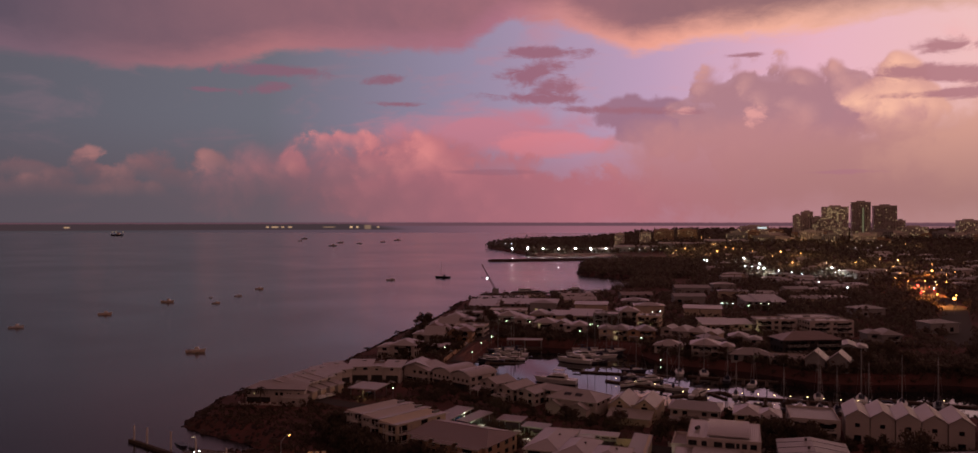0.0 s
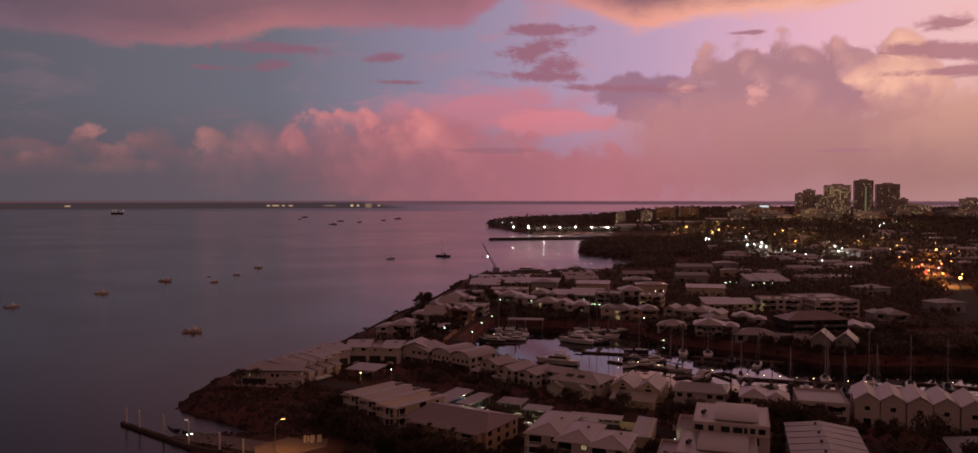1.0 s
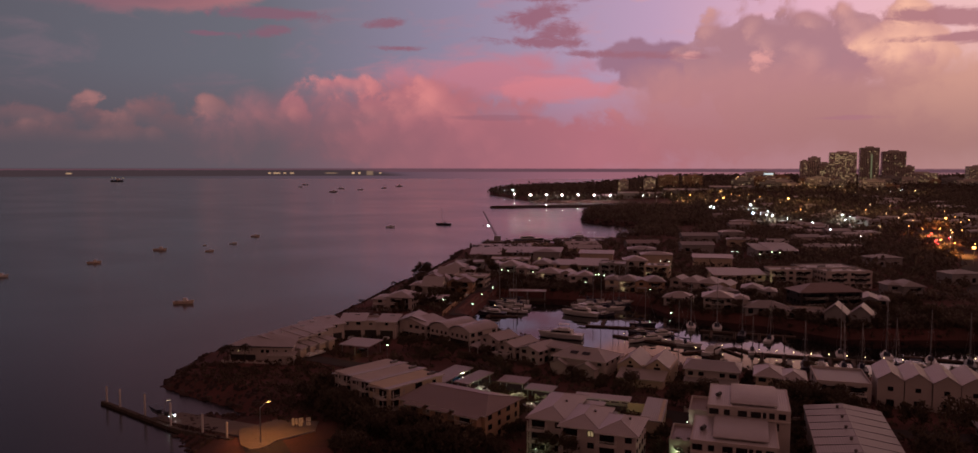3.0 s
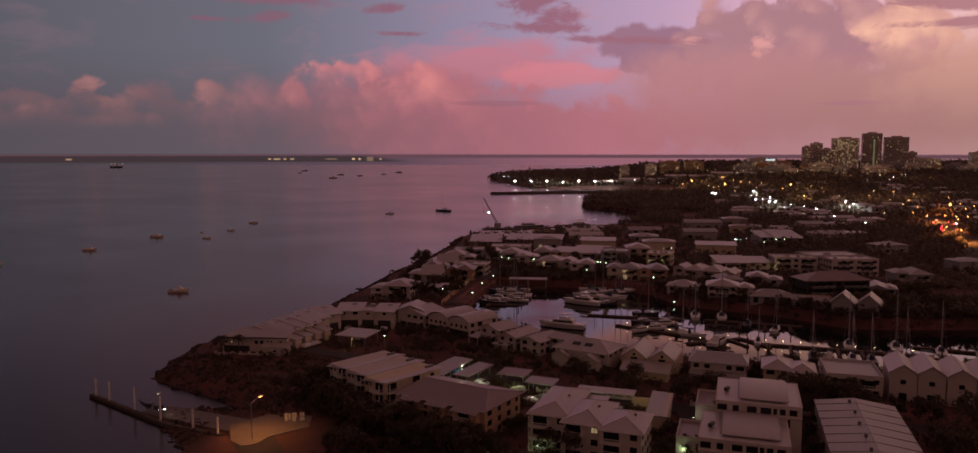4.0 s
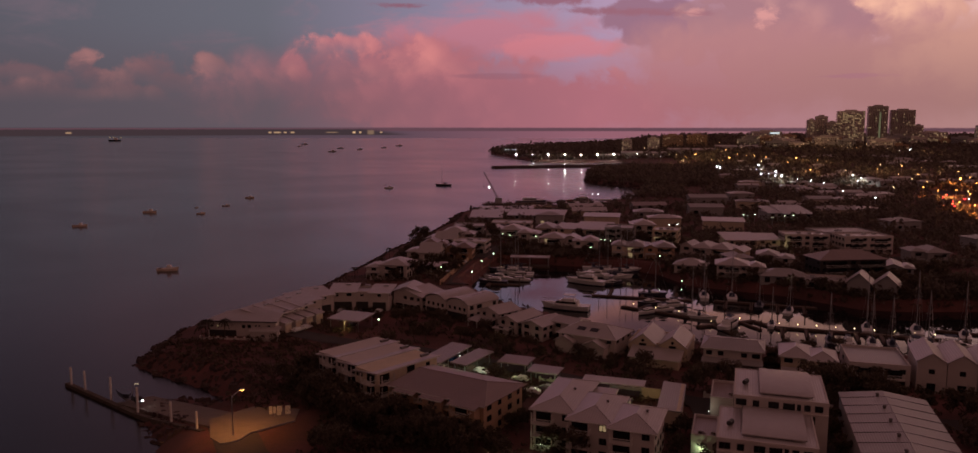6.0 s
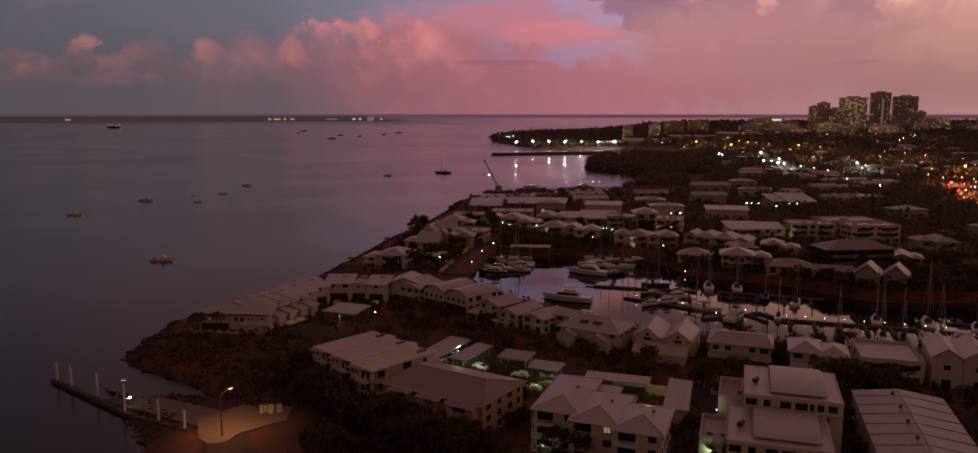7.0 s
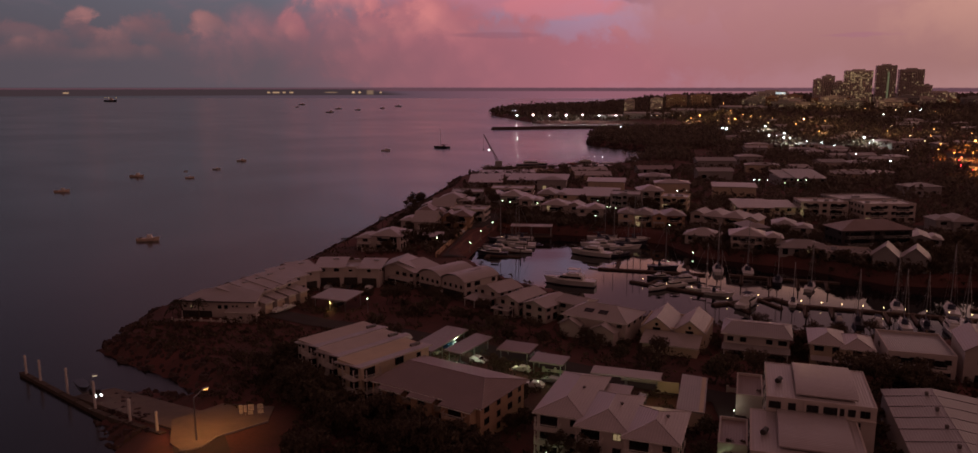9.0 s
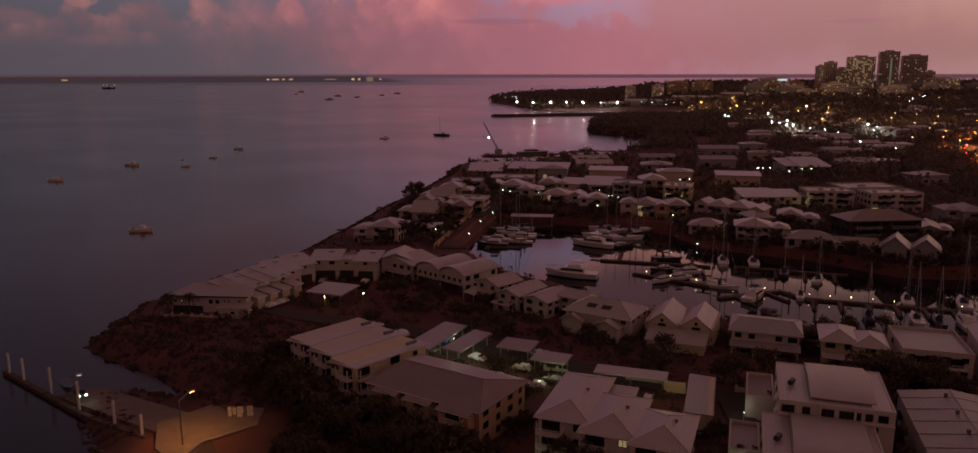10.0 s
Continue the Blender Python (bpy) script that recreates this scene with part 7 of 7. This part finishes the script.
def post_lamp_kind(glow_mat, r, h, label):
    ob = thing("lamp_post", pose(0, -470, 0), label, "lamp post", "small lamp posts")
    part("post", Geo().tube((0, 0, -0.3), (0, 0, h), 0.06, 0.045, 6), M_METAL, ob)
    part("globe", Geo().ball(0, 0, h + r * 0.8, r), glow_mat, ob, "glowing globe")
    return ob


def spread(kind, spots, z=None):
    for x, y in spots:
        zz = float(land_height(x, y)) if z is None else z
        m = pose(x * U, y * U * K, zz * U)
        if kind.location.y < -400:
            kind.matrix_basis = m @ Matrix.Diagonal((*kind.scale, 1))
        else:
            copy_thing(kind, m)


spread(post_lamp_kind(G_GREEN, 0.15, 2.9, "garden lamp post with a bright globe"), [(-20, 401), (-16.6, 352), (-14.4, 374), (-11, 390), (-9, 444), (-6, 440), (-1, 438), (1.5, 438), (4.5, 436), (28, 446), (30, 427), (31.2, 427), (33, 424), (60, 410), (49.5, 352), (-26, 346), (-33, 260), (24, 400), (46, 378), (100, 372), (78, 318), (72, 348)])
spread(post_lamp_kind(G_WHITE, 0.13, 4.6, "tall lamp with a white globe"), [(62, 470), (66, 472), (104, 520), (110, 522), (42, 668), (46, 668)])


# ---- harbour works ----
wharf = thing("wharf", pose(-26, 652, 0, 0, 0, 17), "long timber work wharf on piles", "wharf", squeeze=True)
part("deck", Geo().box(0, -3, 1.8, 88, 3, 2.3), M_WOOD, wharf)
for i in range(15):
    for s in (-2.4, 2.4):
        part("pile", KEPT.setdefault("wpile", Geo().tube((0, 0, -4), (0, 0, 1.8), 0.25, n=6).mesh("pile", M_BARK)), None, wharf, m=pose(3 + i * 5.9, s, 0))
rails = Geo().box(0, 2.85, 3.2, 88, 2.95, 3.3)
for i in range(23):
    rails.box(i * 3.9, 2.85, 2.3, i * 3.9 + 0.12, 2.95, 3.2)
part("railing", rails, M_METAL, wharf)
crane = thing("crane", pose(-17, 674, 0), "dark lattice-boom crane on a barge with a bright work light", "crane")
part("barge", Geo().box(-9, -4, -0.5, 9, 4, 1.4, 0.2), M_HULL_D, crane)
part("cab", Geo().box(-2, -1.6, 1.4, 2.4, 1.6, 4.6, 0.2), M_GREY, crane)
boom = Geo()
foot, tip = Vector((0.5, 0, 3.0)), Vector((-9.0, -1.0, 21.0))
ax_ = (tip - foot).normalized()
sx, sy = ax_.cross((0, 1, 0)).normalized() * 0.6, Vector((0, 0.6, 0))
for q in (sx + sy, sx - sy, -sx - sy, -sx + sy):
    boom.tube(foot + q, tip + q * 0.3, 0.13, 0.1, 4)
corners = (sx + sy, sx - sy, -sx - sy, -sx + sy)
for i in range(12):
    a, b = foot + (tip - foot) * (i / 12), foot + (tip - foot) * ((i + 1) / 12)
    ka, kb = 1 - 0.7 * i / 12, 1 - 0.7 * (i + 1) / 12
    for j in range(4):
        boom.tube(a + corners[j] * ka, b + corners[(j + 1) % 4] * kb, 0.07, n=3)
part("boom", boom, M_TRIM, crane)
part("hoist_rope", Geo().tube(tip, (-9.0, -1.0, 12), 0.05, n=3).box(-9.3, -1.3, 11.4, -8.7, -0.7, 12), M_TRIM, crane)
part("work_light", Geo().ball(-5.6, -1.2, 11.5, 0.36), G_WHITE, crane, "bright white work light")
yacht(36, 688, 185, 20, M_HULL_R, True, "red-hulled work boat berthed at the wharf", "harbour craft")
yacht(50, 682, 190, 17, M_HULL, False, "white work boat berthed at the wharf", "harbour craft")
yacht(4, 684, 5, 20, M_HULL_D, False, "dark barge-like launch berthed at the wharf", "harbour craft")
yacht(66, 702, 170, 16, M_HULL_D, True, "dark fishing boat by the shore", "harbour craft")


def hall(x, y, rot, w, d, h, roof, wall, cover, label, lit=0.0):
    ob = house(x, y, rot, label, "warehouse", "harbour sheds")
    ob.location.z = U * (float(land_height(x, y)) - 0.1)
    block(ob, 0, 0, w, d, h, roof, wall, cover, 0.2 if roof in ("hip", "gable_x") else 0.05, 0.6)
    rng = random.Random(int(x * 13 + y))
    openings(ob, rng, 0, 0, w, d, h, "f", 0.4, 1, lit, (2.4, 1.8), 5.0)
    return ob


for x, y, rot, w, d, h, roof, cover, lit in ((-16, 566, 2, 22, 14, 2.4, "mono_y", M_ROOF_W, 0.0), (-10, 592, 5, 40, 14, 2.0, "mono_y", M_ROOF_W, 0.0), (4, 612, 8, 30, 14, 1.6, "flat", M_ROOF_W, 0.1), (34, 570, 0, 24, 18, 3, "gable_x", M_ROOF_W, 0.0), (34, 606, 10, 26, 16, 2.4, "gable_x", M_ROOF_W, 0.1), (36, 640, 14, 36, 10, 1.6, "mono_y", M_ROOF_W, 0.1), (64, 560, -6, 20, 18, 3.4, "hip", M_ROOF_G, 0.1),
                                            (70, 610, 6, 26, 18, 3, "gable_x", M_ROOF_B, 0.0), (64, 500, -4, 20, 14, 6, "hip", M_ROOF_W, 0.2), (88, 486, -10, 24, 16, 6, "mono_y", M_ROOF_W, 0.2), (36, 506, -8, 22, 16, 6, "mono_y", M_ROOF_W, 0.1), (12, 512, -6, 18, 14, 6, "hip", M_ROOF_G, 0.1), (96, 576, 0, 24, 16, 5, "gable_x", M_ROOF_G, 0.0),
                                            (110, 650, 0, 30, 18, 5, "gable_x", M_ROOF_G, 0.1), (170, 500, 12, 20, 16, 5, "hip", M_ROOF_G, 0.0), (176, 430, 10, 18, 14, 5, "hip", M_ROOF_G, 0.0)):
    hall(x, y, rot, w * 0.72, d * 0.8, h * 0.9, roof, M_GREY if cover is not M_ROOF_W else M_CREAM, cover, "low harbour shed with a metal roof", lit)
rng = random.Random(21)
for i in range(84):
    y = rng.uniform(820, 1250) if i < 46 else rng.uniform(560, 860)
    x = rng.uniform(0.17, 0.43) * y + 20
    if far_road(x, y, 24):
        continue
    hall(x, y, rng.uniform(-12, 12), rng.uniform(9, 19), rng.uniform(8, 14), rng.uniform(2.6, 5), rng.choice(("gable_x", "hip", "mono_y", "hip")), rng.choice((M_WHITE, M_GREY, M_CREAM)), rng.choice((M_ROOF_W, M_ROOF_G, M_ROOF_W)), "pale light-industrial building inland", 0.12)
for i in range(7):
    hall(120 + i * 34, 1490 + 8 * (i % 2) + i * 3, 0, 30, 18, 6 + 2 * (i % 2), "gable_x", M_GREY, M_ROOF_W, "long wharf shed with a pale roof", 0.1)


# ---- the city ----
def tower(x, y, w, d, h, mat, label, seed, lit=0.25, steps=(), turn=-14, floors=2.2, sign=None):
    """A high block: slabs, recessed glass bands, roof plant and its lit windows."""
    rng = random.Random(seed)
    z = float(land_height(x, y)) - 1
    ob = thing("tower_block" if h > 40 else "city_block", pose(x, y, z, 0, 0, turn), label, "high-rise" if h > 40 else "building", "city skyline")
    g = Geo().box(-w / 2, -d / 2, 0, w / 2, d / 2, h)
    for a, b, c, e, t in steps:
        g.box(a, b, 0, c, e, t)
    part("wall", g, mat, ob)
    n = int(h / floors)
    slabs, dark, glow_ = Geo(), Geo(), Geo()
    for i in range(1, n):
        zz = i * floors
        slabs.box(-w / 2 - 0.5, -d / 2 - 0.5, zz - 0.25, w / 2 + 0.5, d / 2 + 0.5, zz + 0.15)
        m = max(3, int(w / 2.5))
        for j in range(m):
            a = -w / 2 + (j + 0.2) * w / m
            p = glow_ if rng.random() < lit * 0.6 else dark
            p.box(a, -d / 2 - 0.12, zz + 0.7, a + w / m * 0.46, -d / 2 + 0.1, zz + floors - 0.5)
        m = max(2, int(d / 2.8))
        for j in range(m):
            a = -d / 2 + (j + 0.2) * d / m
            p = glow_ if rng.random() < lit * 0.4 else dark
            p.box(-w / 2 - 0.12, a, zz + 0.7, -w / 2 + 0.1, a + d / m * 0.46, zz + floors - 0.5)
    if slabs.v:
        tagged(part("slab_edging", slabs, mat, ob), kind="stuff")
    if dark.v:
        tagged(part("glazing", dark, M_GLASS, ob), kind="stuff")
    if glow_.v:
        tagged(part("lit_glazing", glow_, G_OFFICE, ob, "lit window glass"), kind="stuff")
    part("roof_plant", Geo().box(-w * 0.22, -d * 0.25, h, w * 0.22, d * 0.25, h + 3.2, 0.3), mat, ob)
    for s in (-1, 1):
        part("parapet", Geo().box(-w / 2, s * (d / 2 - 0.2) - 0.2, h, w / 2, s * (d / 2 - 0.2) + 0.2, h + 1.1), mat, ob)
    if sign:
        part("roof_sign", Geo().box(w * 0.1, -d / 2 - 0.6, h - 3.0, w * 0.42, -d / 2 - 0.2, h - 0.6), sign, ob, "illuminated sign bar")
    return ob


for x0, x1, top, y, d, mat, label, lit in (
        (512, 555, 77, 1350, 16, M_TOWER, "tall concrete tower with many lit windows", 0.5), (562, 593, 85, 1352, 16, M_TOWER_D, "slim dark glazed tower with a lit stair strip", 0.14), (603, 641, 79, 1362, 16, M_TOWER_D, "dark glazed tower with few lights", 0.1),
        (467, 483, 63, 1362, 14, M_TOWER, "plain grey concrete high-rise tower", 0.1), (484, 505, 69, 1372, 14, M_TOWER, "grey concrete tower with a stepped top", 0.1), (489, 511, 59, 1340, 14, M_TOWER_D, "dark tower of city flats", 0.28),
        (372, 418, 44, 1340, 24, M_TOWER, "mid-rise hotel with a lit roof sign", 0.3), (406, 432, 27, 1300, 20, M_TAN, "tan mid-rise city block among trees", 0.2), (419, 447, 38, 1352, 20, M_TAN, "tan mid-rise city block among trees", 0.2),
        (449, 484, 34, 1310, 22, M_TAN, "tan mid-rise block with an orange roof sign", 0.2), (228, 262, 38, 1350, 20, M_TAN, "pale brick mid-rise city block", 0.12), (268, 302, 38, 1352, 20, M_TAN, "pale brick mid-rise city block", 0.12),
        (160, 178, 31, 1345, 16, M_TOWER, "small grey city block with lit windows", 0.3), (202, 223, 33, 1345, 16, M_TOWER, "small grey city block with lit windows", 0.3), (637, 681, 43, 1340, 22, M_TOWER, "grey mid-rise block with lit floors", 0.35),
        (642, 657, 54, 1364, 16, M_TOWER_D, "dark tower of city flats", 0.1), (738, 772, 54, 1350, 22, M_TOWER, "mid-rise block with green-lit windows", 0.45)):
    z = float(land_height((x0 + x1) / 2, north(y))) - 1
    ob = tower((x0 + x1) / 2, north(y), x1 - x0 - 2, d, top - z - 3, mat, label, int(x0), lit, turn=-14 if top > 50 else -8, sign=G_SIGN if x0 == 372 else G_ORANGE if x0 == 449 else None)
    if x0 == 562:
        part("stair_strip", Geo().box(1.5, -8.35, 6, 4.0, -7.9, top - z - 12), G_STAIR, ob, "dim green-lit stair glazing")
rng = random.Random(5)
for i in range(34):
    x = rng.uniform(300, 780)
    y = rng.uniform(1420, 1700)
    tower(x, y, rng.uniform(16, 34), rng.uniform(14, 22), rng.uniform(7, 17), rng.choice((M_TOWER, M_TAN, M_GREY, M_WHITE)), "low city building with a few lit windows", 40 + i, 0.16)

# lamps of the town
def far_lamp_kind(mat, r, h, label):
    ob = thing("street_light", pose(0, -460, 0), label, "street light", "lights of the town")
    part("pole", Geo().tube((0, 0, -0.5), (0, 0, h), 0.16, 0.12, 5), M_METAL, ob)
    part("lantern", Geo().ball(0, 0, h + r, r, 0.8, 6, 3), mat, ob, "glowing lantern")
    return ob


G_WHARF = glow("wharf_floodlight", (0.95, 1.0, 0.86), 420.0)
G_FLOOD = glow("yard_floodlight", (0.9, 1.0, 0.98), 22.0)
spread(far_lamp_kind(G_WHARF, 0.55, 8.0, "white floodlight along the wharf"), [(-12.7 + 22.5 * i, 1441 - 1.0 * i) for i in range(7)], 2.4)
spread(far_lamp_kind(G_FLOOD, 0.6, 7.0, "bright white floodlight in a work yard"), [(182, 1001), (182, 986), (226, 1024), (195, 878), (214, 906), (202, 840), (199, 847), (259, 845), (111, 1236)])
spread(far_lamp_kind(G_FLOOD, 0.3, 7.0, "white street light on a pole"), [(242, 781), (257, 819), (196, 666), (196, 609), (201, 878), (396, 1203), (408, 1175), (427, 1221), (450, 1272), (492, 1347), (475, 1308), (244, 602), (177, 1359), (210, 786), (205, 804), (210, 755), (159, 1475), (168, 1431)] + [(-28, 1760), (-22, 1762), (-34, 1758), (-18, 1770)])
spread(far_lamp_kind(G_GREEN, 0.2, 4.0, "white lamp over a yard"), [(116, 512), (125, 525), (129, 525), (106, 527), (108, 527), (170, 650), (208, 717)])
big = far_lamp_kind(G_ORANGE, 0.9, 7.0, "strong orange sodium flood lamp")
spread(big, [(220, 1352), (235, 1208), (291, 1134), (321, 796), (219, 515)])
sodium = far_lamp_kind(G_ORANGE, 0.36, 7.0, "orange sodium street light on a pole")
warm = far_lamp_kind(G_WARM, 0.32, 7.0, "warm street light on a pole")
# round the hotels and the city's edge
spread(sodium, [(201, 1303), (269, 1405), (298, 1510), (336, 1605), (263, 1298), (264, 1257), (269, 1234), (273, 1193), (216, 1149), (264, 1062), (303, 1098), (392, 1549), (402, 1475), (502, 1702), (429, 1364), (528, 1600), (536, 1526), (487, 1290), (250, 932), (306, 929)])
# along the main road
spread(sodium, [(343, 973), (349, 942), (314, 858), (288, 773), (357, 886), (337, 817), (317, 760), (335, 788), (269, 678), (261, 640), (278, 666), (257, 676), (262, 712), (228, 576), (226, 553), (234, 548), (304, 1702), (317, 1702), (241, 1702), (287, 1702)])
# town streets
spread(warm, [(309, 1492), (332, 1562), (278, 1441), (246, 1098), (210, 1029), (215, 1206), (390, 1475), (393, 1385), (431, 1408), (403, 1254), (486, 1500), (453, 1326), (279, 927), (333, 998), (301, 865), (289, 804), (271, 666), (240, 704), (178, 1441), (195, 1413), (203, 1400), (183, 1216), (196, 1702), (215, 1702)])
for x, y in ((228, 560), (258, 650), (280, 720), (321, 800)):
    down_lamp("road_light", (x, y, 12), 36000, (1.0, 0.38, 0.09), 150, 0.5)
for x, y in ((206, 850), (259, 840), (226, 1015)):
    down_lamp("yard_flood", (x, y, 14), 24000, (0.92, 1.0, 0.92), 160, 0.8)
for x, y in ((201, 1303), (269, 1405), (336, 1605), (264, 1257), (216, 1149), (303, 1098), (402, 1475), (487, 1290), (306, 929), (349, 942), (291, 1134), (220, 1352), (431, 1408), (250, 932)):
    lamp("street_glow", (x, y, float(land_height(x, y)) + 9.6), 9000, (1.0, 0.6, 0.28), 0.5)
brake = glow("brake_lamp", (1.0, 0.015, 0.03), 9.0)
for i, (x, y) in enumerate([(285, 732), (273, 707), (261, 671), (256, 653), (244, 632), (238, 612), (249, 632), (288, 719), (281, 694), (257, 666), (264, 671)]):
    v = car("d" if i % 2 else "s", x, y, 73)
    tagged(v, "car waiting on the main road with brake lamps lit", "car")
    for ob in v.children:
        if ob.name.startswith("tail_light"):
            ob.data = KEPT.setdefault("brake", Geo().box(-2.75, -0.5, 0.6, -2.3, 0.5, 1.3).mesh("tail_light", brake))
            tagged(ob, "bright red brake lamp")

G_PATH = glow("path_lamp", (0.9, 1.0, 0.8), 5.0)
# lights of the estate that fall on walls and yards
for x, y, z, p, c in ((-12.4, 231.4, 5.2, 420, (0.9, 1.0, 0.62)), (-17.0, 225.4, 5.2, 260, (1.0, 0.86, 0.4)), (-8.6, 221.0, 5.2, 220, (0.9, 1.0, 0.7)), (-2.2, 217.6, 5.2, 240, (0.95, 1.0, 0.5)), (3.4, 211.4, 5.0, 260, (0.7, 1.0, 0.4)), (12.2, 203.0, 5.4, 320, (0.95, 1.0, 0.7)), (19.6, 198.0, 6.4, 420, (1.0, 0.78, 0.3)),
                      (25.0, 176.0, 4.6, 130, (0.7, 1.0, 0.5)), (29.4, 196.0, 5.0, 60, (1.0, 0.95, 0.7)), (2.6, 176.6, 4.4, 60, (0.8, 1.0, 0.5)), (-41.6, 260.8, 4.8, 150, (1.0, 0.72, 0.25)), (-4.0, 177.0, 4.0, 50, (0.8, 1.0, 0.5)), (55.0, 422.0, 7.0, 160, (0.9, 1.0, 0.4)), (96.5, 412.0, 6.0, 160, (1.0, 0.95, 0.45)), (101, 355, 9, 60, (1.0, 0.9, 0.6))):
    lamp("yard_light", (x, y, z), p * 0.3, c, 0.15)
spread(post_lamp_kind(G_PATH, 0.08, 1.4, "low white garden path light"), [(29.6, 195.4), (12.8, 203.6), (2.0, 208.0), (2.6, 177.2), (-12.6, 231.6)])

# low white garden walls with piers along the estate road
def garden_wall(x, y, rot, n, mat=M_WHITE):
    ob = thing("garden_wall", pose(x, y, LAND, 0, 0, rot), "low white garden wall with square piers", "garden wall", "garden walls")
    for i in range(n):
        part("panel", KEPT.setdefault("gw%d" % id(mat), Geo().box(0.2, -0.06, -0.2, 1.8, 0.06, 0.7).mesh("panel", mat)), None, ob, m=pose(i * 2.0, 0, 0))
        part("pier", KEPT.setdefault("gp%d" % id(mat), Geo().box(-0.2, -0.16, -0.2, 0.2, 0.16, 1.05, 0.05).mesh("pier", mat)), None, ob, m=pose(i * 2.0, 0, 0))
    return ob


garden_wall(15.6, 213.6, -16, 4), garden_wall(3.0, 218.0, -16, 2), garden_wall(-71.0, 249.6, -3, 9), garden_wall(-38.0, 352.0, 10, 5), garden_wall(-47.0, 338.4, 5, 6), garden_wall(44.0, 205.8, -16, 4), garden_wall(31.4, 209.0, -14, 3)
